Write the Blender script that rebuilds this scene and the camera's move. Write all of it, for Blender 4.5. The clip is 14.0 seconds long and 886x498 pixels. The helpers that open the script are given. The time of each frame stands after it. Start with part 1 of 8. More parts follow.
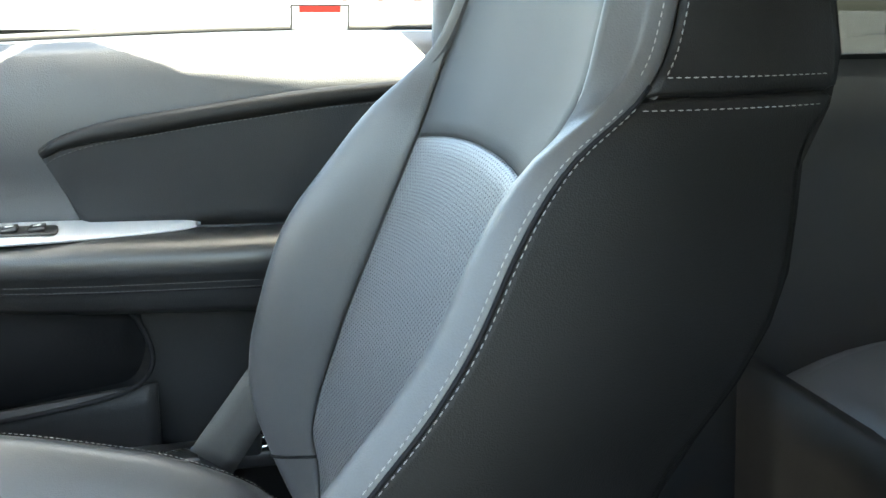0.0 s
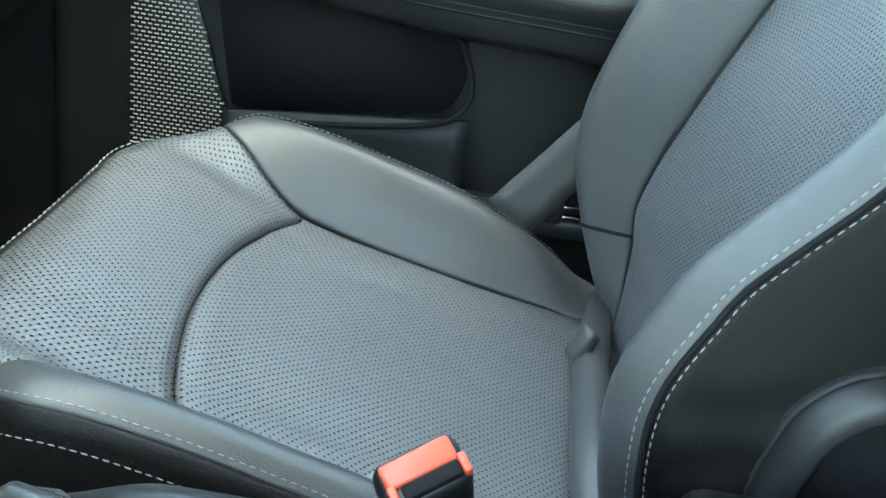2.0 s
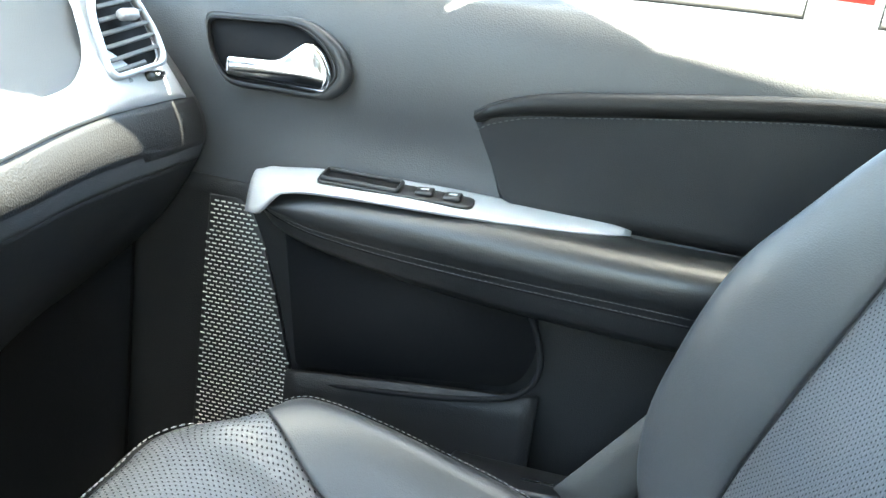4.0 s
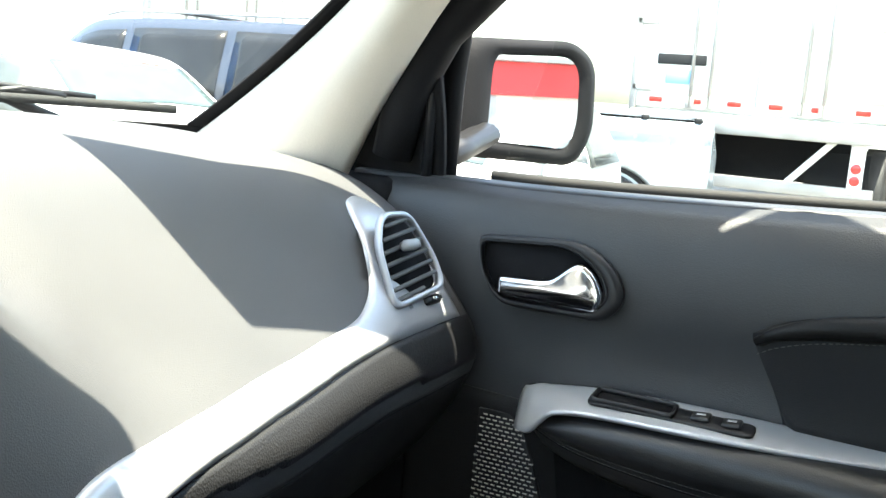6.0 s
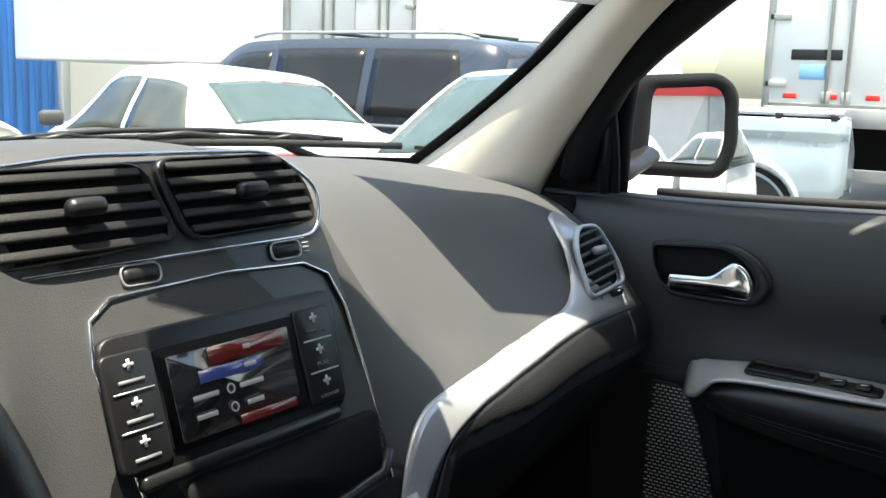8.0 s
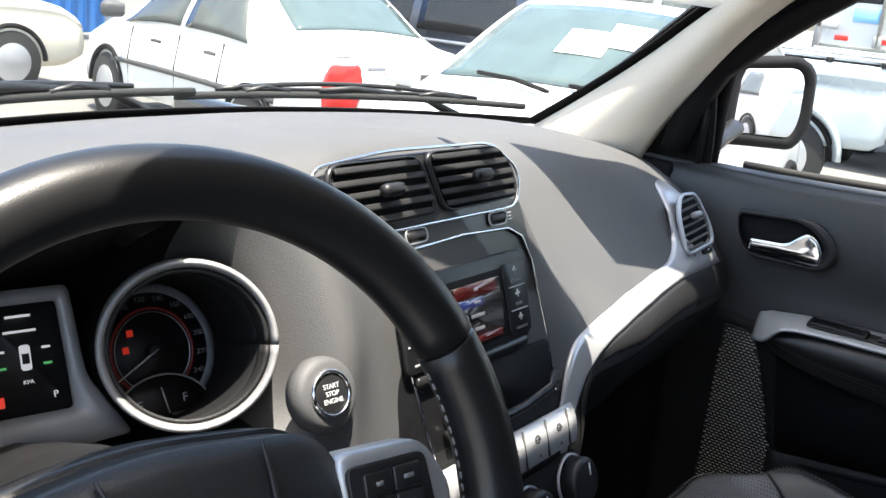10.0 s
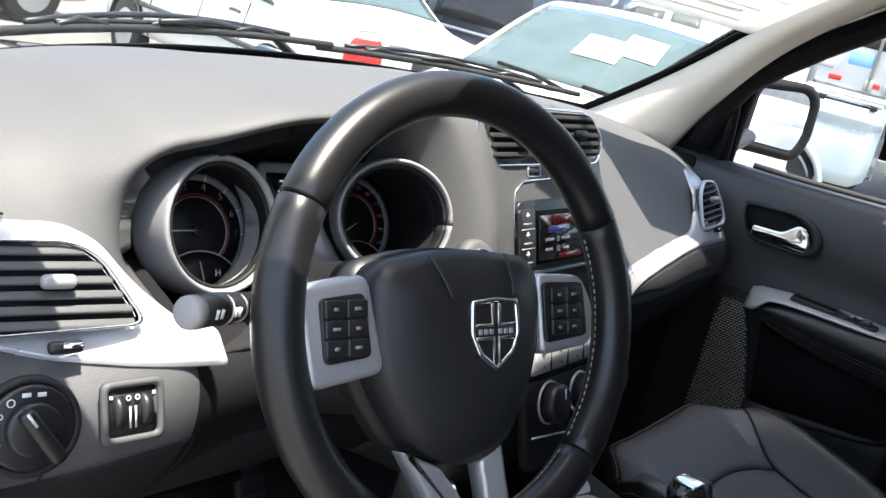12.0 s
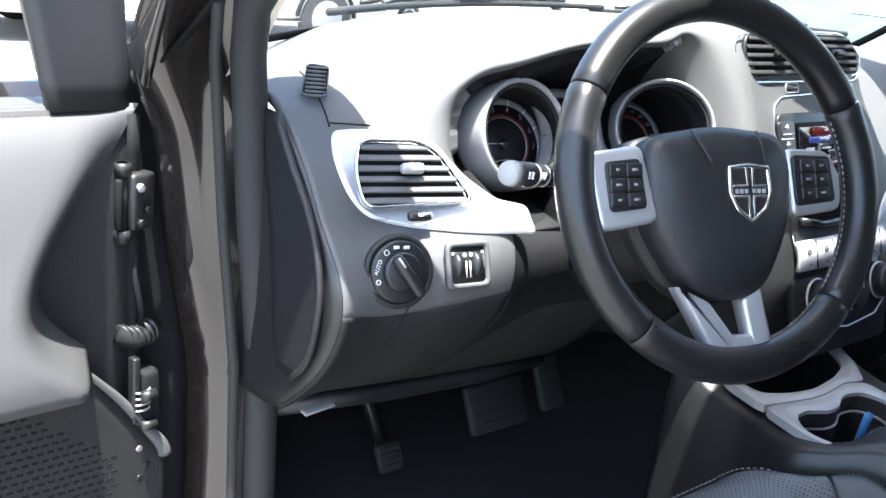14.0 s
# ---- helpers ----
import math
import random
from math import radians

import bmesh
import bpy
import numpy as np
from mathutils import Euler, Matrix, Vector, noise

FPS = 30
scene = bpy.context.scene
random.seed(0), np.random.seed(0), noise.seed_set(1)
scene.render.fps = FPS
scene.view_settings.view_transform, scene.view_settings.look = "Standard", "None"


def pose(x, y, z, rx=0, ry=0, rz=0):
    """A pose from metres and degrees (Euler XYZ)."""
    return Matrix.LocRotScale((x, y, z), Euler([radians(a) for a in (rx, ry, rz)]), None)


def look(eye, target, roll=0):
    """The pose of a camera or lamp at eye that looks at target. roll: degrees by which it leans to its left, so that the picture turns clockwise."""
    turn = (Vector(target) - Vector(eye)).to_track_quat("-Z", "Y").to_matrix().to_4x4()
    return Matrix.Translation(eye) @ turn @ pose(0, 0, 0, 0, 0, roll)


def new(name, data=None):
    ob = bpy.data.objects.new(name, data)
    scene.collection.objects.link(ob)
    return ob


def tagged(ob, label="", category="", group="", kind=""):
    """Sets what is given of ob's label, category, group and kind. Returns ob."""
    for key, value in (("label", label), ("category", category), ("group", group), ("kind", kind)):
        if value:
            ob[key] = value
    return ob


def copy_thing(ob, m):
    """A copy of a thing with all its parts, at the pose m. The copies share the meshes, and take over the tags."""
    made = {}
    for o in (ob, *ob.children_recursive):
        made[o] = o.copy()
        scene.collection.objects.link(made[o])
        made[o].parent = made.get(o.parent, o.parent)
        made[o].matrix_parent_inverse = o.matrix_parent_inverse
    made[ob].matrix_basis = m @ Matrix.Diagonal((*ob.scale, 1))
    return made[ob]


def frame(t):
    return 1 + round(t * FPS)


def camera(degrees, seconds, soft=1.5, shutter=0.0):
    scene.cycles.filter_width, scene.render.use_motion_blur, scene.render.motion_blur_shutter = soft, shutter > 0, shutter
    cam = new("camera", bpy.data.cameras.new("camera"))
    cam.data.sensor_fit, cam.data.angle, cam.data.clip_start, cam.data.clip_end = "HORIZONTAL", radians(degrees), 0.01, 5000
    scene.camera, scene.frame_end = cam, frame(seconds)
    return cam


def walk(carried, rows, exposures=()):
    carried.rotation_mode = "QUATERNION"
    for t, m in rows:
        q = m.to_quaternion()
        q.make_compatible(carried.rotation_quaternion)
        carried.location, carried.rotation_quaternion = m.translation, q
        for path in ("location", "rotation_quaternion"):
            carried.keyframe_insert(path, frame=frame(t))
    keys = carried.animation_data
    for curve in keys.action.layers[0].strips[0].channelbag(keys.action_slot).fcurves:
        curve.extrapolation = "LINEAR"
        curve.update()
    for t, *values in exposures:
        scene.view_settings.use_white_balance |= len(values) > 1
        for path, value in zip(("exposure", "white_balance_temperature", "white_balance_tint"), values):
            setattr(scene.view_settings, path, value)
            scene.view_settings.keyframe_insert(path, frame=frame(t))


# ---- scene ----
cam = camera(48.8, 14.0)
PATH = [
    (0, (-0.3366, 0.0825, 1.2891), (1.738, -0.4246, 0.7622), -0.0),
    (0.5, (-0.2882, 0.1001, 1.2671), (1.7941, -0.2805, 0.6676), -0.4),
    (1, (-0.2739, 0.1111, 1.2088), (1.7743, -0.1848, 0.463), -1.2),
    (1.5, (-0.2508, 0.1265, 1.1912), (1.7336, 0.011, 0.2474), 0.8),
    (2, (-0.2365, 0.1408, 1.1901), (1.7545, 0.1727, 0.2551), 9.1),
    (2.2, (-0.2233, 0.1408, 1.1945), (1.771, 0.242, 0.2716), 9.2),
    (4.3, (-0.1276, 0.0792, 1.299), (1.9415, 0.539, 0.7072), 6.6),
    (4.5, (-0.1232, 0.0781, 1.3089), (1.9558, 0.5368, 0.7545), 4.4),
    (5, (-0.11, 0.0869, 1.3254), (1.9624, 0.6666, 0.8689), 2.2),
    (5.5, (-0.11, 0.0946, 1.332), (1.9041, 0.8965, 0.9569), 1.6),
    (6, (-0.1287, 0.1199, 1.3386), (1.8073, 1.1022, 0.9811), 4.3),
    (6.5, (-0.1826, 0.1012, 1.3397), (1.7138, 1.1517, 0.9646), 3.7),
    (7, (-0.2475, 0.0814, 1.3661), (1.5895, 1.2496, 1.0471), 1.4),
    (7.2, (-0.2728, 0.0781, 1.3716), (1.5114, 1.3299, 1.0724), 1.4),
    (9.5, (-0.616, 0.0253, 1.4222), (1.2078, 1.1418, 0.9041), 3.5),
    (10, (-0.6589, 0.0484, 1.4651), (1.0747, 1.2793, 0.8986), 6.2),
    (10.5, (-0.6974, 0.0759, 1.4805), (0.9625, 1.4245, 0.9657), 11.0),
    (11, (-0.7777, 0.066, 1.4706), (0.8756, 1.3937, 0.8843), 13.1),
    (11.5, (-0.8954, 0.0209, 1.4574), (0.8107, 1.2771, 0.8634), 13.5),
    (12, (-0.9999, -0.022, 1.4519), (0.77, 1.1495, 0.87), 14.0),
    (12.5, (-1.0582, -0.0649, 1.4497), (0.7073, 1.1, 0.8469), 12.6),
    (13, (-1.0857, -0.1375, 1.4321), (0.5753, 1.1539, 0.7897), 9.9),
    (13.5, (-1.1187, -0.1881, 1.4244), (0.4015, 1.2562, 0.7578), 8.6),
    (14, (-1.1605, -0.1782, 1.4112), (0.1771, 1.4278, 0.7237), 6.4),
]
EXPOSURE = [(0, 4.5, 7400, -2), (0.8, 4.68, 7500, -2), (1.5, 4.85, 7400, -10), (2.2, 4.6, 7000, -14), (4.3, 4.75, 7100, -2), (5.0, 4.3, 7000, 0), (5.5, 3.7, 7000, 1), (6.0, 2.95, 7100, 1), (6.5, 2.65, 7200, 1), (7.2, 1.84, 7200, 1), (9.5, 1.65, 7000, 9), (10, 2.1, 6900, 9), (10.5, 2.08, 6700, 8), (11, 1.85, 6700, 8), (12, 2.0, 6800, 9), (13, 2.42, 6500, 8), (14, 2.95, 6300, 7)]
walk(cam, [(t, look(eye, target, roll)) for t, eye, target, roll in PATH], EXPOSURE)

# ---- light ----
SUN_EL, SUN_AZ = 78.8, -135.0        # degrees; azimuth from +y towards +x
world = bpy.data.worlds.new("world")
scene.world = world
world.use_nodes = True
wn = world.node_tree.nodes
sky = wn.new("ShaderNodeTexSky")
sky.sky_type = "NISHITA"
sky.sun_disc = False
sky.sun_elevation = radians(SUN_EL)
sky.sun_rotation = radians(SUN_AZ)
sky.air_density, sky.dust_density = 1.0, 2.5
wn["Background"].inputs["Strength"].default_value = 0.15
world.node_tree.links.new(sky.outputs[0], wn["Background"].inputs["Color"])
sun = new("sun", bpy.data.lights.new("sun", "SUN"))
sun.data.energy, sun.data.angle, sun.data.color = 4.2, radians(0.53), (1.0, 0.955, 0.89)
el, az = radians(SUN_EL), radians(SUN_AZ)
sun.matrix_world = look((math.sin(az) * math.cos(el) * 20, math.cos(az) * math.cos(el) * 20, math.sin(el) * 20), (0, 0, 0))


# ---- materials ----
def mat(name, base, rough=0.5, metal=0.0, grain=0.0, bump=0.0, vary=0.12, wear=6.0, spread=0.08, kind="noise", coat=0.0, stretch=(1, 1, 1), gloss=0.5):
    """A painted, moulded or woven surface: colour that varies at a large and a fine scale, fine relief, uneven gloss."""
    m = bpy.data.materials.new(name)
    m.use_nodes = True
    n, l = m.node_tree.nodes, m.node_tree.links
    b = n["Principled BSDF"]
    tc = n.new("ShaderNodeTexCoord")
    mp = n.new("ShaderNodeMapping")
    mp.inputs["Scale"].default_value = stretch
    l.new(tc.outputs["Object"], mp.inputs["Vector"])
    big = n.new("ShaderNodeTexNoise")
    big.inputs["Scale"].default_value, big.inputs["Detail"].default_value = wear, 5
    l.new(mp.outputs[0], big.inputs["Vector"])
    fine = n.new("ShaderNodeTexNoise")
    fine.inputs["Scale"].default_value, fine.inputs["Detail"].default_value = max(grain, 60.0), 3
    l.new(mp.outputs[0], fine.inputs["Vector"])
    add = n.new("ShaderNodeMath")
    add.operation = "MULTIPLY_ADD"
    add.inputs[1].default_value, add.inputs[2].default_value = 0.35, 0.0
    l.new(fine.outputs["Fac"], add.inputs[0])
    l.new(big.outputs["Fac"], add.inputs[2])
    ramp = n.new("ShaderNodeValToRGB")
    lo, hi = [max(0.0, c * (1 - vary)) for c in base], [min(1.0, c * (1 + vary)) for c in base]
    ramp.color_ramp.elements[0].position, ramp.color_ramp.elements[1].position = 0.45, 0.95
    ramp.color_ramp.elements[0].color, ramp.color_ramp.elements[1].color = (*lo, 1), (*hi, 1)
    l.new(add.outputs[0], ramp.inputs["Fac"])
    l.new(ramp.outputs["Color"], b.inputs["Base Color"])
    rr = n.new("ShaderNodeMapRange")
    rr.inputs["To Min"].default_value, rr.inputs["To Max"].default_value = max(0.02, rough - spread), min(1.0, rough + spread)
    rr.inputs["From Min"].default_value, rr.inputs["From Max"].default_value = 0.3, 0.7
    l.new(big.outputs["Fac"], rr.inputs["Value"])
    l.new(rr.outputs[0], b.inputs["Roughness"])
    b.inputs["Metallic"].default_value = metal
    b.inputs["Specular IOR Level"].default_value = gloss
    b.inputs["Coat Weight"].default_value = coat
    if bump:
        if kind == "leather":
            t = n.new("ShaderNodeTexVoronoi")
            t.inputs["Scale"].default_value = grain
            src = t.outputs["Distance"]
        else:
            t, src = fine, fine.outputs["Fac"]
        if kind == "leather":
            l.new(mp.outputs[0], t.inputs["Vector"])
        bm_ = n.new("ShaderNodeBump")
        bm_.inputs["Strength"].default_value, bm_.inputs["Distance"].default_value = bump, 0.0012
        l.new(src, bm_.inputs["Height"])
        l.new(bm_.outputs[0], b.inputs["Normal"])
    return m


def perforated(name, base, rough, pitch):
    """Leather with rows of punched holes, laid out in metres by the mesh's UV map."""
    m = mat(name, base, rough, grain=420, bump=0.35, kind="leather")
    n, l = m.node_tree.nodes, m.node_tree.links
    b = n["Principled BSDF"]
    uv = n.new("ShaderNodeUVMap")
    rot = n.new("ShaderNodeMapping")
    rot.inputs["Rotation"].default_value = (0, 0, radians(45))
    rot.inputs["Scale"].default_value = (1 / pitch, 1 / pitch, 1)
    l.new(uv.outputs[0], rot.inputs["Vector"])
    fr = n.new("ShaderNodeVectorMath")
    fr.operation = "FRACTION"
    l.new(rot.outputs[0], fr.inputs[0])
    ds = n.new("ShaderNodeVectorMath")
    ds.operation = "DISTANCE"
    ds.inputs[1].default_value = (0.5, 0.5, 0)
    l.new(fr.outputs[0], ds.inputs[0])
    hole = n.new("ShaderNodeMapRange")
    hole.inputs["From Min"].default_value, hole.inputs["From Max"].default_value = 0.12, 0.22
    l.new(ds.outputs["Value"], hole.inputs["Value"])
    col = b.inputs["Base Color"].links[0].from_socket
    mix = n.new("ShaderNodeMix")
    mix.data_type = "RGBA"
    mix.inputs[6].default_value = (0.020, 0.020, 0.021, 1)
    l.new(hole.outputs[0], mix.inputs[0])
    l.new(col, mix.inputs[7])
    l.new(mix.outputs[2], b.inputs["Base Color"])
    gl = n.new("ShaderNodeMath")
    gl.operation = "MULTIPLY"
    gl.inputs[1].default_value = 0.85
    l.new(hole.outputs[0], gl.inputs[0])
    l.new(gl.outputs[0], b.inputs["Specular IOR Level"])
    old = b.inputs["Normal"].links[0].from_node
    bp = n.new("ShaderNodeBump")
    bp.inputs["Strength"].default_value, bp.inputs["Distance"].default_value = 0.9, 0.0015
    l.new(hole.outputs[0], bp.inputs["Height"])
    l.new(old.outputs[0], bp.inputs["Normal"])
    l.new(bp.outputs[0], b.inputs["Normal"])
    return m


def glass(name, tint, gloss=1.0):
    """A clear pane: it lets light through, and shines more at a slant."""
    m = bpy.data.materials.new(name)
    m.use_nodes = True
    n, l = m.node_tree.nodes, m.node_tree.links
    n.remove(n["Principled BSDF"])
    tr, gl, mx, lw = n.new("ShaderNodeBsdfTransparent"), n.new("ShaderNodeBsdfGlossy"), n.new("ShaderNodeMixShader"), n.new("ShaderNodeLayerWeight")
    pw, ml = n.new("ShaderNodeMath"), n.new("ShaderNodeMath")
    tr.inputs["Color"].default_value = (*tint, 1)
    gl.inputs["Roughness"].default_value = 0.02
    pw.operation, ml.operation = "POWER", "MULTIPLY_ADD"
    pw.inputs[1].default_value = 5.0
    ml.inputs[1].default_value, ml.inputs[2].default_value = 0.35 * gloss, 0.025 * gloss
    l.new(lw.outputs["Facing"], pw.inputs[0])
    l.new(pw.outputs[0], ml.inputs[0])
    l.new(ml.outputs[0], mx.inputs[0])
    l.new(tr.outputs[0], mx.inputs[1])
    l.new(gl.outputs[0], mx.inputs[2])
    l.new(mx.outputs[0], n["Material Output"].inputs["Surface"])
    return m


def glow(name, color, strength):
    m = bpy.data.materials.new(name)
    m.use_nodes = True
    b = m.node_tree.nodes["Principled BSDF"]
    b.inputs["Base Color"].default_value = (*[c * 0.3 for c in color], 1)
    b.inputs["Roughness"].default_value = 0.3
    b.inputs["Emission Color"].default_value = (*color, 1)
    b.inputs["Emission Strength"].default_value = strength
    return m


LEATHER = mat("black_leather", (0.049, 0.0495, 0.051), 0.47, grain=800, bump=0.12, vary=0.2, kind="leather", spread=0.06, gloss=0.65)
LEATHER_DULL = mat("dull_black_leather", (0.026, 0.0262, 0.0268), 0.62, grain=800, bump=0.12, vary=0.2, kind="leather", spread=0.06, gloss=0.28)
ARM = mat("armrest_leather", (0.017, 0.0173, 0.018), 0.38, grain=800, bump=0.10, vary=0.2, kind="leather", spread=0.06, gloss=0.6)
HUB = mat("airbag_vinyl", (0.014, 0.0145, 0.016), 0.45, grain=700, bump=0.12, vary=0.2, kind="leather")
# Side vinyl, darkened further to stand for shade on the seat's flank.
LEATHER_SIDE = mat("shade_deepened_vinyl", (0.0076, 0.0072, 0.0069), 0.50, grain=900, bump=0.16, vary=0.2, kind="leather", gloss=0.22)
PERF = perforated("perforated_leather", (0.090, 0.0915, 0.096), 0.43, 0.0044)
RIM = mat("wheel_leather", (0.011, 0.011, 0.0115), 0.33, grain=1100, bump=0.05, vary=0.2, kind="leather")
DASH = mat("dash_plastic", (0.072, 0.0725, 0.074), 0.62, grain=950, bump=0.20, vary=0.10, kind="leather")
DOOR_PAD = mat("door_pad_vinyl", (0.045, 0.0452, 0.047), 0.6, grain=1500, bump=0.12, vary=0.12, kind="leather")
# Both lower dash tones are darkened to stand for shade below the pad.
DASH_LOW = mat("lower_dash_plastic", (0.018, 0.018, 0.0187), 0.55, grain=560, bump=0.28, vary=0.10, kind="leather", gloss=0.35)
DASH_DIM = mat("shade_dimmed_plastic", (0.017, 0.0172, 0.0179), 0.55, grain=950, bump=0.20, vary=0.10, kind="leather", gloss=0.3)
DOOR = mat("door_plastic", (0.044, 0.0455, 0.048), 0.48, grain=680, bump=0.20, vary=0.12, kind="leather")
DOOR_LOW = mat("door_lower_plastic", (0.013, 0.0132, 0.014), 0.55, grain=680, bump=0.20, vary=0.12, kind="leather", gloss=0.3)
THREAD_DARK = mat("dark_grey_thread", (0.075, 0.074, 0.072), 0.8, grain=900, bump=0.2, vary=0.15)
FABRIC = mat("door_insert_cloth", (0.0085, 0.0085, 0.0092), 0.75, grain=900, bump=0.4, vary=0.2)
BLACK = mat("black_plastic", (0.012, 0.012, 0.013), 0.42, grain=500, bump=0.12)
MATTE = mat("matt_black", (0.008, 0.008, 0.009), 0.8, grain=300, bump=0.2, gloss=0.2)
GLOSS = mat("glossy_black_leather", (0.010, 0.010, 0.011), 0.22, grain=900, bump=0.04, coat=0.4)
PIANO = mat("satin_black_panel", (0.016, 0.016, 0.017), 0.34, grain=600, bump=0.05)
SILVER = mat("silver_trim", (0.56, 0.565, 0.58), 0.34, metal=0.45, grain=900, bump=0.04, vary=0.04)
PLATE = mat("gear_plate_silver", (0.76, 0.77, 0.79), 0.30, metal=0.2, grain=900, bump=0.03, vary=0.05, coat=0.3)
GREY_PLASTIC = mat("grey_plastic", (0.27, 0.265, 0.26), 0.5, grain=700, bump=0.1, vary=0.06)
CHROME = mat("chrome", (0.85, 0.86, 0.88), 0.08, metal=1.0, vary=0.02, spread=0.03)
SATIN = mat("satin_silver_plastic", (0.50, 0.51, 0.53), 0.36, metal=0.6, grain=900, bump=0.03, vary=0.05)
RIM_SATIN = mat("dial_rim_satin", (0.30, 0.30, 0.305), 0.42, metal=0.25, grain=900, bump=0.03, vary=0.05)
CREAM = mat("cream_pillar_cloth", (0.74, 0.685, 0.59), 0.85, grain=500, bump=0.25, vary=0.05)
CARPET = mat("black_carpet", (0.012, 0.012, 0.014), 0.95, grain=700, bump=0.8, vary=0.3)
THREAD = mat("grey_thread", (0.25, 0.245, 0.235), 0.8, grain=900, bump=0.2, vary=0.15)
BELT = mat("belt_webbing", (0.075, 0.072, 0.068), 0.7, grain=900, bump=0.4, vary=0.15)
RED = mat("buckle_red", (0.75, 0.10, 0.06), 0.4, grain=400, bump=0.05, vary=0.08)
RUBBER = mat("rubber", (0.018, 0.018, 0.018), 0.75, grain=400, bump=0.2)
PAINT_DARK = mat("dark_brown_car_paint", (0.020, 0.0165, 0.015), 0.20, metal=0.3, vary=0.1, coat=1.0)
PAINT_WHITE = mat("white_car_paint", (0.80, 0.80, 0.79), 0.22, vary=0.03, coat=0.6, wear=2.0)
PAINT_BLUE = mat("dark_blue_car_paint", (0.050, 0.060, 0.085), 0.25, metal=0.2, vary=0.1, coat=0.5, wear=2.0)
PAINT_PICKUP = mat("pale_blue_silver_paint", (0.46, 0.53, 0.58), 0.28, metal=0.4, vary=0.05, coat=0.6, wear=2.0)
PAINT_BEIGE = mat("faded_beige_paint", (0.62, 0.58, 0.48), 0.35, vary=0.06, wear=2.0)
TRAILER_W = mat("weathered_white_panel", (0.78, 0.78, 0.76), 0.45, metal=0.1, grain=80, bump=0.05, vary=0.07, wear=1.5)
STEEL = mat("dirty_galvanised_steel", (0.45, 0.44, 0.42), 0.5, metal=0.5, grain=120, bump=0.3, vary=0.25, wear=4)
REFLECT_RED = mat("red_reflector", (0.70, 0.03, 0.02), 0.3, vary=0.08)
LAMP_RED = mat("red_lamp_lens", (0.62, 0.03, 0.025), 0.15, vary=0.1, coat=0.8)
LAMP_CLEAR = mat("clear_lamp_lens", (0.75, 0.76, 0.78), 0.12, metal=0.3, vary=0.1, coat=0.8)
CAR_GLASS = mat("tinted_car_glass", (0.085, 0.095, 0.092), 0.12, vary=0.25, wear=3.0, gloss=0.3)
CAR_GLASS_G = mat("greenish_car_glass", (0.075, 0.105, 0.105), 0.06, vary=0.15, coat=0.2)
CAR_GLASS_D = mat("dark_privacy_glass", (0.020, 0.021, 0.023), 0.12, vary=0.3, wear=3.0, gloss=0.35)
PAPER = mat("white_paper", (0.82, 0.82, 0.80), 0.8, grain=200, bump=0.05, vary=0.03)
NOTICE = mat("thin_printed_paper", (0.80, 0.80, 0.78), 0.8, grain=200, bump=0.05, vary=0.03)
_n, _l = NOTICE.node_tree.nodes, NOTICE.node_tree.links
_t, _m = _n.new("ShaderNodeBsdfTranslucent"), _n.new("ShaderNodeMixShader")
_t.inputs["Color"].default_value, _m.inputs[0].default_value = (0.85, 0.85, 0.83, 1), 0.55
_l.new(_n["Principled BSDF"].outputs[0], _m.inputs[1])
_l.new(_t.outputs[0], _m.inputs[2])
_l.new(_m.outputs[0], _n["Material Output"].inputs["Surface"])
INK = mat("grey_ink", (0.55, 0.55, 0.56), 0.8, vary=0.1)
_n, _l = INK.node_tree.nodes, INK.node_tree.links
_t, _m = _n.new("ShaderNodeBsdfTranslucent"), _n.new("ShaderNodeMixShader")
_t.inputs["Color"].default_value, _m.inputs[0].default_value = (0.80, 0.80, 0.80, 1), 0.8
_l.new(_n["Principled BSDF"].outputs[0], _m.inputs[1])
_l.new(_t.outputs[0], _m.inputs[2])
_l.new(_m.outputs[0], _n["Material Output"].inputs["Surface"])
ASPHALT = mat("dusty_yard_asphalt", (0.17, 0.166, 0.157), 0.95, grain=90, bump=0.5, vary=0.35, wear=0.8)
WALL_W = mat("pale_painted_wall", (0.66, 0.65, 0.61), 0.9, grain=40, bump=0.3, vary=0.08, wear=0.6)
GATE_BLUE = mat("blue_painted_steel", (0.05, 0.22, 0.60), 0.5, grain=60, bump=0.1, vary=0.1, wear=1.0)
SIGN_RED = mat("red_fascia", (0.62, 0.05, 0.05), 0.55, vary=0.08, wear=1.0)
SIGN_ORANGE = mat("orange_red_graphic", (0.75, 0.16, 0.06), 0.5, vary=0.08, wear=2.0)
LABEL_BLUE = mat("pale_blue_label", (0.25, 0.50, 0.78), 0.6, vary=0.1)
DIAL = mat("dial_face", (0.010, 0.010, 0.011), 0.5, vary=0.2)
DIAL_RING = mat("dial_grey_band", (0.20, 0.20, 0.21), 0.5, vary=0.1)
WHITE_INK = mat("white_marking", (0.62, 0.62, 0.62), 0.6, vary=0.05)
DARK_INK = mat("dark_marking", (0.05, 0.05, 0.05), 0.6, vary=0.05)
BLUE_CLOTH = mat("blue_rag", (0.03, 0.12, 0.28), 0.8, grain=400, bump=0.4)
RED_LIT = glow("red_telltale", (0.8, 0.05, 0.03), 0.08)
RED_DIM = glow("red_dial_glow", (0.14, 0.016, 0.016), 0.03)
LCD_WHITE = glow("display_white", (0.8, 0.85, 0.95), 0.14)
LCD_GREEN = glow("display_green", (0.15, 0.7, 0.25), 0.10)
LCD_RED = glow("display_red", (0.8, 0.06, 0.04), 0.16)
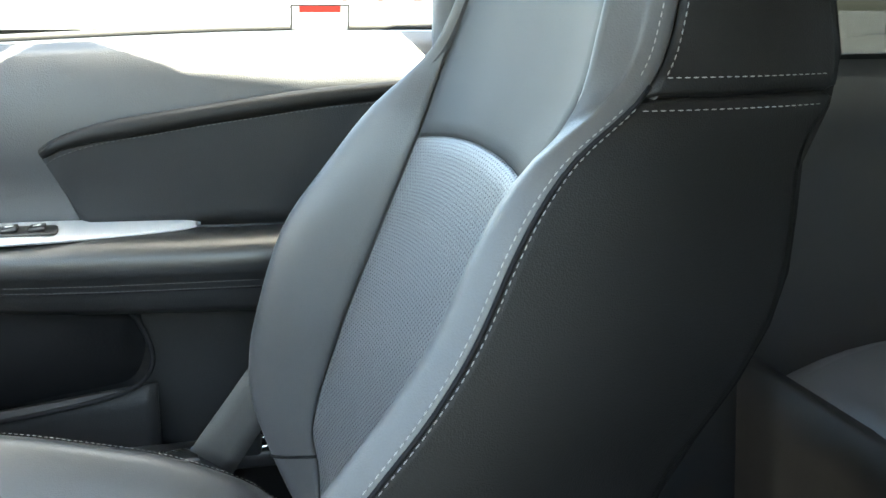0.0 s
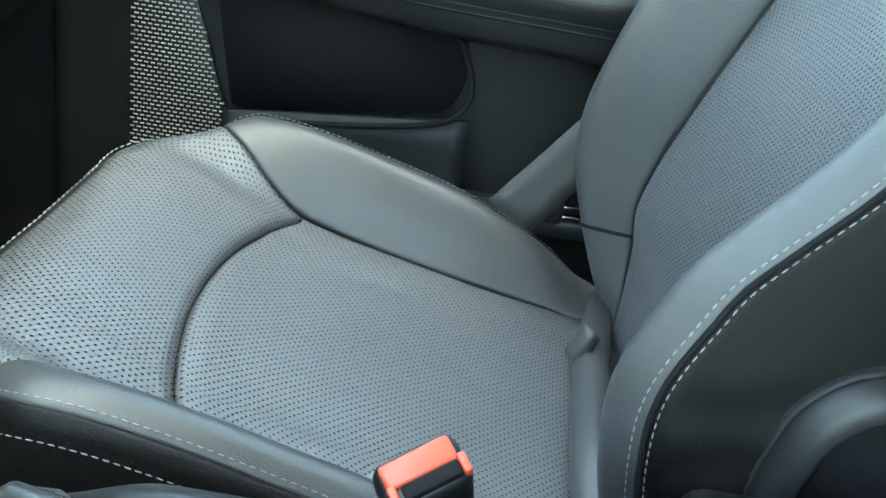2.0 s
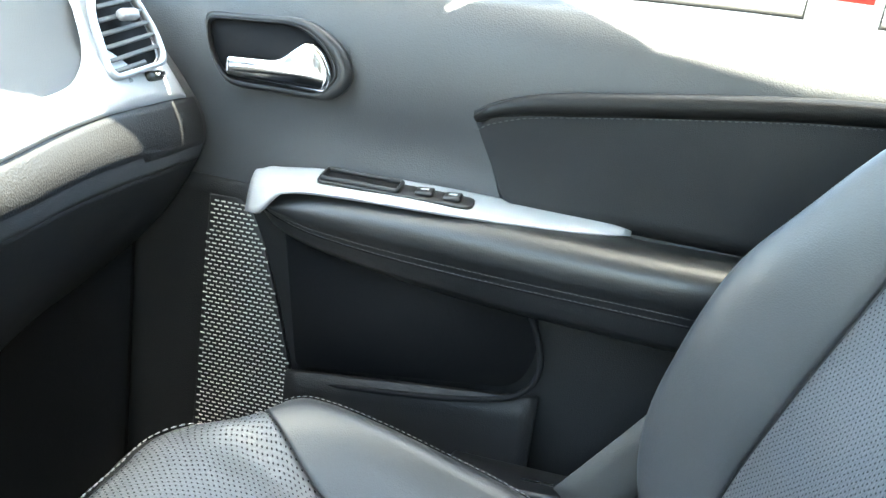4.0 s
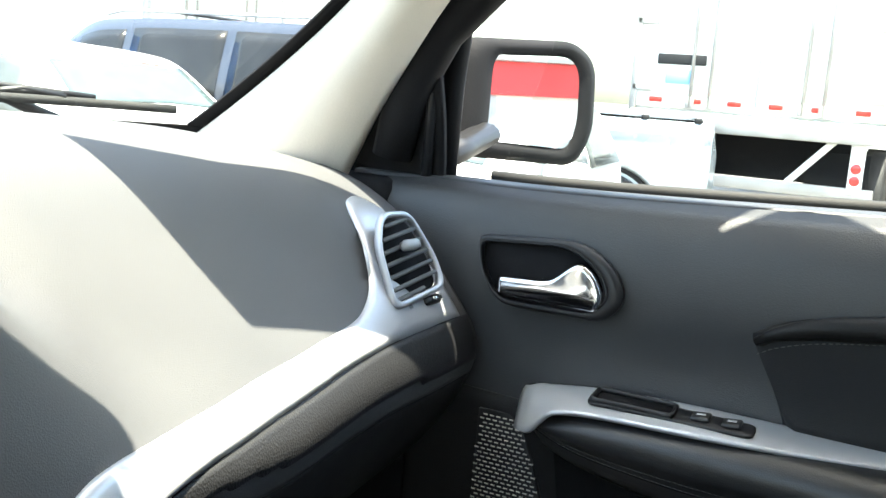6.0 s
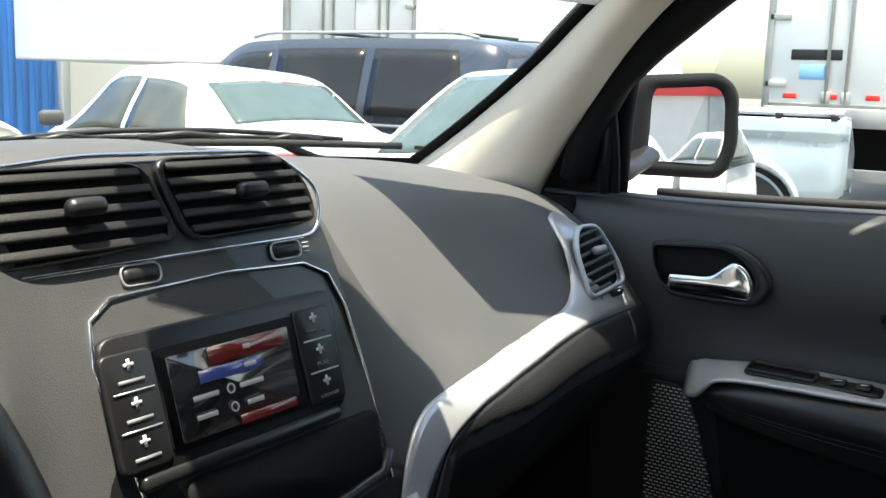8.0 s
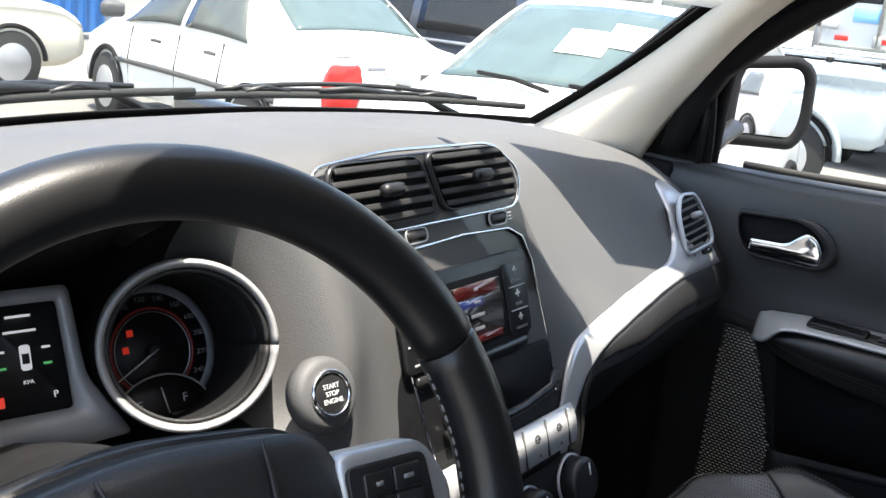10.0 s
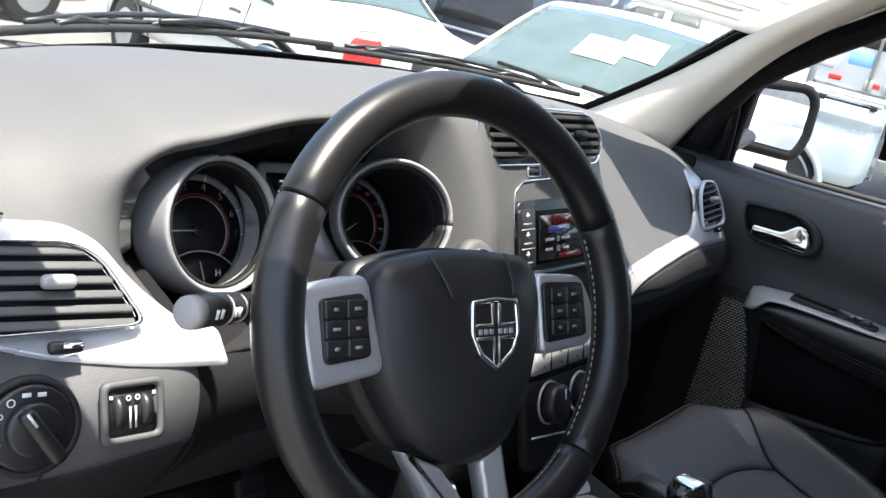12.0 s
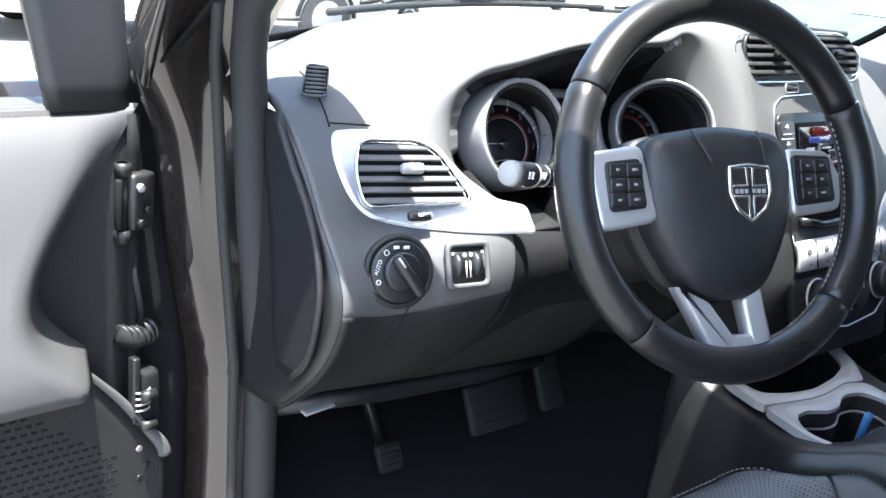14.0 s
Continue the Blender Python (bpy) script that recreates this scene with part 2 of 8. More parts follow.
SCREEN = mat("glossy_radio_screen", (0.035, 0.033, 0.033), 0.09, vary=0.05, spread=0.02, coat=1.0, gloss=1.0)
SCREEN_RED = glow("screen_red", (0.26, 0.03, 0.03), 0.04)
SCREEN_BLUE = glow("screen_blue", (0.10, 0.14, 0.55), 0.05)
SCREEN_WHITE = glow("screen_white", (0.8, 0.8, 0.85), 0.04)
for _s in (SCREEN, SCREEN_RED, SCREEN_BLUE):
    _b = _s.node_tree.nodes["Principled BSDF"].inputs
    _b["Roughness"].default_value, _b["Coat Weight"].default_value, _b["Coat Roughness"].default_value = 0.25, 1.0, 0.16
SHIELD = glass("windscreen_glass", (0.93, 0.95, 0.94), 0.55)
TINT_GLASS = glass("tinted_rear_glass", (0.16, 0.17, 0.17))
SIDE_GLASS = glass("side_window_glass", (0.93, 0.95, 0.94), 0.5)
MIRROR = mat("mirror_glass", (0.92, 0.93, 0.94), 0.012, metal=1.0, vary=0.0, spread=0.0)


# ---- builders ----
def thing(name, label, category, group="", kind="", at=(0, 0, 0)):
    ob = new(name)
    ob.empty_display_size = 0.05
    ob.location = at
    return tagged(ob, label, category, group, kind)


def mesh(name, bm, material, smooth=True):
    me = bpy.data.meshes.new(name)
    bmesh.ops.recalc_face_normals(bm, faces=bm.faces)
    bm.to_mesh(me)
    bm.free()
    for f in me.polygons:
        f.use_smooth = smooth
    me.materials.append(material)
    return me


def part(name, bm, material, parent, label="", smooth=True, kind=""):
    """Links a bmesh, given in world coordinates, as one mesh under its thing or part."""
    ob = new(name, mesh(name, bm, material, smooth))
    if parent is not None:
        ob.parent = parent
        top = parent
        shift = Vector((0, 0, 0))
        while top is not None:
            shift += top.location
            top = top.parent
        ob.data.transform(Matrix.Translation(-shift))
    return tagged(ob, label, kind=kind)


def sheet(bm_fn, name, material, label, kind="structure", category="", smooth=True):
    ob = new(name, mesh(name, bm_fn, material, smooth))
    return tagged(ob, label, category, kind=kind)


def lerp_table(rows, x):
    """Smooth interpolation through sorted rows (x, value or values)."""
    if x <= rows[0][0]:
        return np.array(rows[0][1:], float)
    if x >= rows[-1][0]:
        return np.array(rows[-1][1:], float)
    k = max(i for i in range(len(rows) - 1) if rows[i][0] <= x)
    a, b = rows[k], rows[k + 1]
    p0 = np.array(rows[max(k - 1, 0)][1:], float)
    p1, p2 = np.array(a[1:], float), np.array(b[1:], float)
    p3 = np.array(rows[min(k + 2, len(rows) - 1)][1:], float)
    h = b[0] - a[0]
    t = (x - a[0]) / h
    m1 = (p2 - p0) / max(1e-6, (b[0] - rows[max(k - 1, 0)][0])) * h
    m2 = (p3 - p1) / max(1e-6, (rows[min(k + 2, len(rows) - 1)][0] - a[0])) * h
    return (2 * t**3 - 3 * t**2 + 1) * p1 + (t**3 - 2 * t**2 + t) * m1 + (-2 * t**3 + 3 * t**2) * p2 + (t**3 - t**2) * m2


def smooth01(t):
    t = min(1.0, max(0.0, t))
    return t * t * (3 - 2 * t)


def patch(fn, u0, u1, nu, v0, v1, nv, inside, thick=0.006, tuck=0.0, rim=0.06, sides="lrbt"):
    """A thick curved sheet over fn(u, v). tuck pulls the named edges inwards, as upholstery is at a seam. The UV map is in metres."""
    def ticks(a, b, n, lo, hi):
        t = list(np.linspace(0, 1, n + 1))
        if tuck and lo:
            t = [0.0, rim * 0.25, rim] + [q for q in t if q > rim * 1.2]
        if tuck and hi:
            t = [q for q in t if q < 1 - rim * 1.2] + [1 - rim, 1 - rim * 0.25, 1.0]
        return [a + (b - a) * q for q in t]
    us, vs = ticks(u0, u1, nu, "l" in sides, "r" in sides), ticks(v0, v1, nv, "b" in sides, "t" in sides)
    pts = [[Vector(fn(u, v)) for v in vs] for u in us]
    nU, nV = len(us), len(vs)
    c = Vector(inside)
    nor = [[None] * nV for _ in us]
    for i in range(nU):
        for j in range(nV):
            du = pts[min(i + 1, nU - 1)][j] - pts[max(i - 1, 0)][j]
            dv = pts[i][min(j + 1, nV - 1)] - pts[i][max(j - 1, 0)]
            w = du.cross(dv)
            w = w.normalized() if w.length > 1e-9 else (c - pts[i][j]).normalized()
            nor[i][j] = w if w.dot(c - pts[i][j]) > 0 else -w
    bm = bmesh.new()
    uvl = bm.loops.layers.uv.new("UVMap")
    top, low, place = [], [], {}
    arc_u = [0.0]
    jm, im = nV // 2, nU // 2
    for i in range(1, nU):
        arc_u.append(arc_u[-1] + (pts[i][jm] - pts[i - 1][jm]).length)
    arc_v = [0.0]
    for j in range(1, nV):
        arc_v.append(arc_v[-1] + (pts[im][j] - pts[im][j - 1]).length)
    for i in range(nU):
        a, b = [], []
        for j in range(nV):
            e = tuck if tuck and ((i == 0 and "l" in sides) or (i == nU - 1 and "r" in sides) or (j == 0 and "b" in sides) or (j == nV - 1 and "t" in sides)) else 0.0
            p = pts[i][j] + nor[i][j] * e
            va, vb = bm.verts.new(p), bm.verts.new(p + nor[i][j] * thick)
            place[va] = place[vb] = (arc_u[i], arc_v[j])
            a.append(va)
            b.append(vb)
        top.append(a)
        low.append(b)
    def face(*v):
        f = bm.faces.new(v)
        for lp in f.loops:
            lp[uvl].uv = place[lp.vert]
    for i in range(nU - 1):
        for j in range(nV - 1):
            face(top[i][j], top[i + 1][j], top[i + 1][j + 1], top[i][j + 1])
            face(low[i][j], low[i][j + 1], low[i + 1][j + 1], low[i + 1][j])
    for i in range(nU - 1):
        face(top[i][0], low[i][0], low[i + 1][0], top[i + 1][0])
        face(top[i][-1], top[i + 1][-1], low[i + 1][-1], low[i][-1])
    for j in range(nV - 1):
        face(top[0][j], top[0][j + 1], low[0][j + 1], low[0][j])
        face(top[-1][j], low[-1][j], low[-1][j + 1], top[-1][j + 1])
    return bm


def box(bm, m, size, bevel=0.0, seg=2):
    """A box of that size centred at the pose m, with rounded edges."""
    g = bmesh.ops.create_cube(bm, size=1.0)
    bmesh.ops.scale(bm, vec=size, verts=g["verts"])
    if bevel:
        e = list({e for v in g["verts"] for e in v.link_edges})
        r = bmesh.ops.bevel(bm, geom=e, offset=min(bevel, 0.49 * min(size)), segments=seg, affect="EDGES", profile=0.5)
        vs = list({v for f in r["faces"] for v in f.verts} | {v for v in g["verts"] if v.is_valid})
    else:
        vs = g["verts"]
    bmesh.ops.transform(bm, matrix=m if isinstance(m, Matrix) else Matrix.Translation(m), verts=vs)
    return bm


def boxm(m, size, bevel=0.0, seg=2):
    return box(bmesh.new(), m, size, bevel, seg)


def tube(points, radius, seg=10, closed=False, flat=1.0):
    """A round rod through the points; radius may be a list."""
    bm = bmesh.new()
    pts = [Vector(p) for p in points]
    n = len(pts)
    rings = []
    prev = None
    for i, p in enumerate(pts):
        a = pts[(i - 1) % n] if closed or i else p
        b = pts[(i + 1) % n] if closed or i < n - 1 else p
        d = (b - a).normalized()
        ref = prev if prev is not None else (Vector((0, 0, 1)) if abs(d.z) < 0.9 else Vector((1, 0, 0)))
        s = d.cross(ref).normalized()
        t = s.cross(d).normalized()
        prev = t
        r = radius[i] if isinstance(radius, (list, tuple)) else radius
        rings.append([bm.verts.new(p + s * (r * math.cos(k * math.tau / seg)) + t * (r * flat * math.sin(k * math.tau / seg))) for k in range(seg)])
    for i in range(n if closed else n - 1):
        a, b = rings[i], rings[(i + 1) % n]
        for k in range(seg):
            bm.faces.new((a[k], a[(k + 1) % seg], b[(k + 1) % seg], b[k]))
    if not closed:
        bm.faces.new(rings[0][::-1])
        bm.faces.new(rings[-1])
    return bm


def prism(outline, depth, m, bevel=0.0, seg=2, bm=None):
    """An outline in the local xy plane, thickened along local z from 0 to depth, its front edge rounded, at the pose m."""
    bm = bm or bmesh.new()
    lo = [bm.verts.new((x, y, 0)) for x, y in outline]
    rings = [lo]
    cx, cy = sum(p[0] for p in outline) / len(outline), sum(p[1] for p in outline) / len(outline)
    steps = [(0.0, depth)] if not bevel else [(bevel * (1 - math.cos(a)), depth - bevel * (1 - math.sin(a))) for a in np.linspace(0, math.pi / 2, seg + 1)]
    n = len(outline)
    inward = []
    for i in range(n):
        p, q, r = Vector(outline[i - 1]), Vector(outline[i]), Vector(outline[(i + 1) % n])
        d1, d2 = (q - p).normalized(), (r - q).normalized()
        w = Vector((-(d1 + d2).y, (d1 + d2).x))
        w = w.normalized() if w.length > 1e-6 else Vector((cx - q.x, cy - q.y)).normalized()
        inward.append(w)
    area = sum(outline[i - 1][0] * outline[i][1] - outline[i][0] * outline[i - 1][1] for i in range(n))
    sgn = 1 if area > 0 else -1
    for off, z in steps:
        rings.append([bm.verts.new((x + sgn * inward[i].x * off, y + sgn * inward[i].y * off, z)) for i, (x, y) in enumerate(outline)])
    for a, b in zip(rings, rings[1:]):
        for i in range(n):
            bm.faces.new((a[i], a[(i + 1) % n], b[(i + 1) % n], b[i]))
    bm.faces.new(rings[0][::-1])
    bm.faces.new(rings[-1])
    vs = [v for r in rings for v in r]
    bmesh.ops.transform(bm, matrix=m, verts=vs)
    return bm


def ring(outer, inner, depth, m, lip=0.0):
    """A frame between two outlines with the same number of points; lip rounds its front."""
    bm = bmesh.new()
    n = len(outer)
    def loop(pts, z):
        return [bm.verts.new((x, y, z)) for x, y in pts]
    mid = [((a[0] + b[0]) / 2, (a[1] + b[1]) / 2) for a, b in zip(outer, inner)]
    loops = [loop(outer, 0), loop(outer, depth - lip), loop(mid, depth), loop(inner, depth - lip), loop(inner, 0)]
    for a, b in zip(loops, loops[1:] + loops[:1]):
        for i in range(n):
            bm.faces.new((a[i], a[(i + 1) % n], b[(i + 1) % n], b[i]))
    bmesh.ops.transform(bm, matrix=m, verts=bm.verts[:])
    return bm


def rounded(corners, r, seg=4):
    """A polygon with its corners rounded by r (one number or one a corner)."""
    out = []
    n = len(corners)
    for i in range(n):
        p, q, s = Vector(corners[i - 1]), Vector(corners[i]), Vector(corners[(i + 1) % n])
        ri = r[i] if isinstance(r, (list, tuple)) else r
        a, b = (p - q), (s - q)
        ri = min(ri, 0.48 * a.length, 0.48 * b.length)
        a, b = q + a.normalized() * ri, q + b.normalized() * ri
        for k in range(seg + 1):
            t = k / seg
            v = a * (1 - t) ** 2 + q * 2 * t * (1 - t) + b * t * t
            out.append((v.x, v.y))
    return out


def circle(r, n=32, cx=0.0, cy=0.0):
    return [(cx + r * math.cos(i * math.tau / n), cy + r * math.sin(i * math.tau / n)) for i in range(n)]


def scaled(outline, k, ky=None):
    cx, cy = sum(p[0] for p in outline) / len(outline), sum(p[1] for p in outline) / len(outline)
    return [(cx + (x - cx) * k, cy + (y - cy) * (ky or k)) for x, y in outline]


def stitches(path, length=0.0045, gap=0.0025, r=0.0008, lift=None):
    """Short threads along a path of points, one joined mesh."""
    bm = bmesh.new()
    pts = [Vector(p) for p in path]
    cum = [0.0]
    for a, b in zip(pts, pts[1:]):
        cum.append(cum[-1] + (b - a).length)
    def at(s):
        k = 0
        while k < len(cum) - 2 and cum[k + 1] < s:
            k += 1
        t = (s - cum[k]) / max(1e-9, cum[k + 1] - cum[k])
        return pts[k].lerp(pts[k + 1], t)
    s = gap
    while s + length < cum[-1]:
        a, b = at(s), at(s + length)
        d = (b - a).normalized()
        u = d.cross(Vector((0.3, 0.5, 0.8))).normalized()
        w = d.cross(u)
        q = []
        for p, k in ((a, 0.5), (a.lerp(b, 0.5), 1.0), (b, 0.5)):
            q.append([bm.verts.new(p + (u * x + w * y) * r * k) for x, y in ((1, 0), (0, 1), (-1, 0), (0, -1))])
        for c, e in zip(q, q[1:]):
            for i in range(4):
                bm.faces.new((c[i], c[(i + 1) % 4], e[(i + 1) % 4], e[i]))
        s += length + gap
    return bm


def words(text, size, m, material, parent, name="lettering", depth=0.0003):
    cu = bpy.data.curves.new(name, "FONT")
    cu.body, cu.size, cu.align_x, cu.align_y, cu.extrude = text, size, "CENTER", "CENTER", depth
    cu.materials.append(material)
    tmp = bpy.data.objects.new(name, cu)
    scene.collection.objects.link(tmp)
    dg = bpy.context.evaluated_depsgraph_get()
    me = bpy.data.meshes.new_from_object(tmp.evaluated_get(dg))
    bpy.data.objects.remove(tmp)
    me.transform(m)
    bm = bmesh.new()
    bm.from_mesh(me)
    return part(name, bm, material, parent, smooth=False)


def face_pose(at, yaw=0.0, tilt=0.0, roll=0.0):
    """A pose whose local z points back towards the cabin (-y), x to the right and y up; tilt leans the top forwards."""
    return pose(*at, 90 - tilt, 0, yaw) @ pose(0, 0, 0, 0, 0, roll)


# ---- the yard ----
def quad_sheet(name, corners, material, label, n=1):
    bm = bmesh.new()
    a, b, c, d = [Vector(p) for p in corners]
    g = [[bm.verts.new(a.lerp(b, i / n).lerp(d.lerp(c, i / n), j / n)) for j in range(n + 1)] for i in range(n + 1)]
    for i in range(n):
        for j in range(n):
            bm.faces.new((g[i][j], g[i + 1][j], g[i + 1][j + 1], g[i][j + 1]))
    return sheet(bm, name, material, label)


quad_sheet("ground", [(-400, -400, 0), (400, -400, 0), (400, 400, 0), (-400, 400, 0)], ASPHALT, "dusty grey asphalt of the auction yard", 8)

# ---- the car's shell ----
def ws_base(x):
    return 1.055 - 0.26 * ((x - 0.10) / 0.75) ** 2


def ws_point(u, v):
    """The windscreen: u across from -1 to 1, v up from base to header."""
    half = 0.775 - 0.19 * v
    x = half * u
    y0, z0 = ws_base(0.775 * u), 1.276 + 0.010 * (1 - u * u)
    y1, z1 = 0.345 - 0.06 * u * u, 1.715 - 0.035 * u * u
    return (x, y0 + (y1 - y0) * v, z0 + (z1 - z0) * v + 0.03 * math.sin(math.pi * v))


shield = sheet(patch(ws_point, -1.045, 1, 20, 0, 1, 12, (0, 0, 1.0), 0.005), "windscreen", SHIELD, "clear laminated windscreen", category="windscreen")
shield.visible_shadow = False
band = [ws_point(u, 0.0) for u in np.linspace(-1, 1, 41)]
sheet(patch(lambda u, v: Vector(ws_point(u, v)) + Vector((0, -0.007, -0.006)), -1, 1, 40, -0.01, 0.012, 2, (0, 0, 1.0), 0.002), "windscreen_base_seal", MATTE, "black ceramic band along the windscreen base")
def pillar_edge(s, v):
    """Where the pillar trim meets the glass: it flares inwards at its foot on the passenger side."""
    return 0.985 - 0.062 * max(0.0, 1 - v / 0.34) ** 1.6 if s > 0 else -1.03


# Unseen band added at the header; widest where it shades the wheel rim.
sheet(patch(lambda u, v: Vector(ws_point(u, 1 - lerp_table([(-1, 0.07), (-0.62, 0.07), (-0.4, 0.02), (1, 0.02)], u)[0] * v)) + Vector((0, -0.007, -0.006)), -1, 1, 40, 0, 1, 3, (0, 0, 1.0), 0.002), "header_shade_band", MATTE, "unseen black band added along the header to shade the wheel rim")
# Driver's band widens out of view to shade the dash end.
SEAL_U = {1: lambda v: (pillar_edge(1, v) - 0.013, 1.0), -1: lambda v: (-1.045, lerp_table([(0, -1.018), (0.08, -1.0), (0.2, -0.93), (0.32, -0.93), (0.50, -0.985), (0.62, -1.03), (1, -1.03)], v)[0])}
for s in (-1, 1):
    sheet(patch(lambda u, v: Vector(ws_point(SEAL_U[s](v)[0] + (SEAL_U[s](v)[1] - SEAL_U[s](v)[0]) * u, v)) + Vector((0, -0.006, -0.005)), 0, 1, 3, 0, 1, 30, (0, 0, 1.0), 0.003), "windscreen_side_seal", MATTE, "black printed band along the windscreen edge, driver's side widened to shade the dash")


def pillar_fn(s):
    """The inner trim of a front pillar: u from its windscreen edge to its door edge, v from dash to roof."""
    def fn(u, v):
        a = Vector(ws_point(pillar_edge(s, v), v)) + Vector((-s * 0.004, -0.012, -0.012))
        top = lerp_table([(0, 0.700, 1.235, 0.758), (0.25, 0.638, 1.335, 0.742), (0.5, 0.528, 1.462, 0.705), (0.75, 0.365, 1.580, 0.660), (1, 0.20, 1.660, 0.610)], v) if s > 0 else lerp_table([(0, 0.680, 1.225, 0.700), (0.25, 0.600, 1.335, 0.715), (0.5, 0.500, 1.450, 0.700), (0.75, 0.360, 1.565, 0.655), (1, 0.20, 1.660, 0.600)], v)
        b = Vector((s * (top[2] + 0.012), top[0], top[1]))
        p = a.lerp(b, u)
        bulge = math.sin(math.pi * min(1, max(0, u))) * (0.030 if s > 0 else 0.014)
        return p + Vector((-s * bulge * 0.8, -bulge * 0.5, -bulge * 0.15))
    return fn


for s, nm in ((1, "passenger"), (-1, "driver")):
    sheet(patch(pillar_fn(s), 0 if s > 0 else 0.40, 1, 14, -0.06, 1, 24, (s * 1.2, 1.0, 1.5), 0.012), "front_pillar", CREAM, f"cream cloth-covered windscreen pillar trim, {nm} side", category="pillar trim")

# Added block; it hides daylight through a gap at the pillar foot.
sheet(boxm((0.805, 0.745, 1.165), (0.085, 0.20, 0.150), 0.012), "gap_filler", MATTE, "black block added to fill the gap between dashboard and door", category="trim")


def outer_pillar(u, v, s=1):
    a = Vector(ws_point(0.985 if s > 0 else -1.03, v)) + Vector((s * 0.012, 0.0, 0.012))
    b = Vector(lerp_table([(0, 0.842, 0.665, 1.250), (0.25, 0.838, 0.615, 1.360), (0.5, 0.812, 0.540, 1.475), (0.75, 0.772, 0.400, 1.570), (1, 0.735, 0.200, 1.650)], v))
    if s < 0:
        b = Vector((-b.x + 0.010, b.y - 0.02, b.z))
    return a.lerp(b, u) + Vector((s * 0.015, 0.01, 0.012)) * math.sin(math.pi * u)


sheet(patch(outer_pillar, 0, 1, 8, 0, 1, 16, (0.3, 0.2, 1.2), 0.006), "pillar_outside", PAINT_DARK, "dark brown windscreen pillar, passenger side", category="pillar")
sheet(patch(lambda u, v: outer_pillar(u, v, -1), 0, 1, 8, 0, 1, 16, (-0.3, 0.2, 1.2), 0.006), "pillar_outside", PAINT_DARK, "glossy dark brown windscreen pillar beside the open door", category="pillar")

# roof lining, roof skin, rails, rear closing panels
def roof(u, v, lift=0.0):
    y = 0.335 - 2.305 * v
    half = lerp_table([(-2.1, 0.62), (-1.0, 0.645), (0.0, 0.642), (0.06, 0.650), (0.15, 0.674), (0.22, 0.690), (0.30, 0.660), (0.34, 0.62)], y)[0]
    return (half * u, y - 0.05 * u * u * max(0.0, 1 - 4 * v), lerp_table([(-2.1, 1.66), (-1.0, 1.735), (0.0, 1.735), (0.30, 1.700), (0.42, 1.668)], y)[0] + lift - 0.04 * u * u)


sheet(patch(roof, -1, 1, 16, 0, 1, 16, (0, -1, 1.2), -0.004), "ceiling", CREAM, "cream cloth roof lining", category="ceiling")
sheet(patch(lambda u, v: roof(u * 1.052, v * 1.04 - 0.01, 0.035), -1, 1, 16, 0, 1, 16, (0, -1, 1.2), 0.004), "roof", PAINT_DARK, "dark brown painted car roof", category="roof")
for s in (-1, 1):
    sheet(tube([(s * 0.622, y, 1.675 - 0.02 * abs(y)) for y in np.linspace(0.12, -1.9, 12)], 0.035, 10), "roof_rail", CREAM, "cream trim along the roof side above the doors", category="trim")

# floor, tunnel, firewall, sills, rear wall
floor_bm = patch(lambda u, v: (0.74 * u, 1.25 - 3.2 * v, 0.48 + 0.13 * smooth01((0.22 - v) / 0.12)), -1, 1, 8, 0, 1, 24, (0, 0, 0), 0.01)
sheet(floor_bm, "floor", CARPET, "black carpeted car floor", category="floor")
sheet(patch(lambda u, v: (0.74 * u, 1.16 - 0.10 * v, 0.52 + 0.60 * v), -1, 1, 6, 0, 1, 6, (0, 3, 0.8), 0.01), "bulkhead", MATTE, "black insulated bulkhead under the dashboard", category="bulkhead")
sheet(patch(lambda u, v: (0.74 * u, -2.0 - 0.05 * v, 0.48 + 0.64 * v), -1, 1, 4, 0, 1, 4, (0, -4, 1), 0.02), "rear_wall", MATTE, "dark rear end of the cabin", category="wall")
for s in (-1, 1):
    sheet(boxm((s * 0.745, -0.60, 0.40), (0.10, 2.6, 0.20), 0.02), "door_sill", PAINT_DARK, "dark painted door sill", category="sill")
    sheet(boxm((s * 0.765, -0.26, 1.05), (0.05, 0.17, 1.22), 0.02), "centre_pillar", BLACK if s < 0 else DOOR, "black centre pillar between the doors", category="pillar")
    sheet(patch(lambda u, v, s=s: (s * (0.79 - 0.13 * smooth01((v - 0.62) / 0.38)), -0.36 - 1.7 * u, 0.45 + 1.22 * v), 0, 1, 6, 0, 0.64, 8, (s * 3, 0, 1), 0.03), "rear_side_wall", DOOR, "dark rear door trim", category="rear door trim")

# tinted rear windows close the cabin behind the front seats
for s in (-1, 1):
    sheet(patch(lambda u, v, s=s: (s * (0.79 - 0.10 * v * v), -0.36 - 1.66 * u, 1.225 + 0.44 * v), 0, 1, 6, 0, 1, 5, (s * -3, 0, 1.4), 0.004), "rear_side_window", TINT_GLASS, "dark tinted rear side window", category="window")
sheet(patch(lambda u, v: (0.70 * u, -2.08 - 0.06 * u * u, 1.10 + 0.56 * v), -1, 1, 6, 0, 1, 5, (0, 0, 1.4), 0.004), "rear_window", TINT_GLASS, "dark tinted rear window", category="window")

# sill scuff strips beside the passenger seat
strip = thing("sill_strip", "black plastic sill strip with two bright lines beside the passenger seat", "sill strip", at=(0.70, 0.0, 0.80))
part("base", boxm((0.715, -0.05, 0.797), (0.05, 0.55, 0.02), 0.004), BLACK, strip)
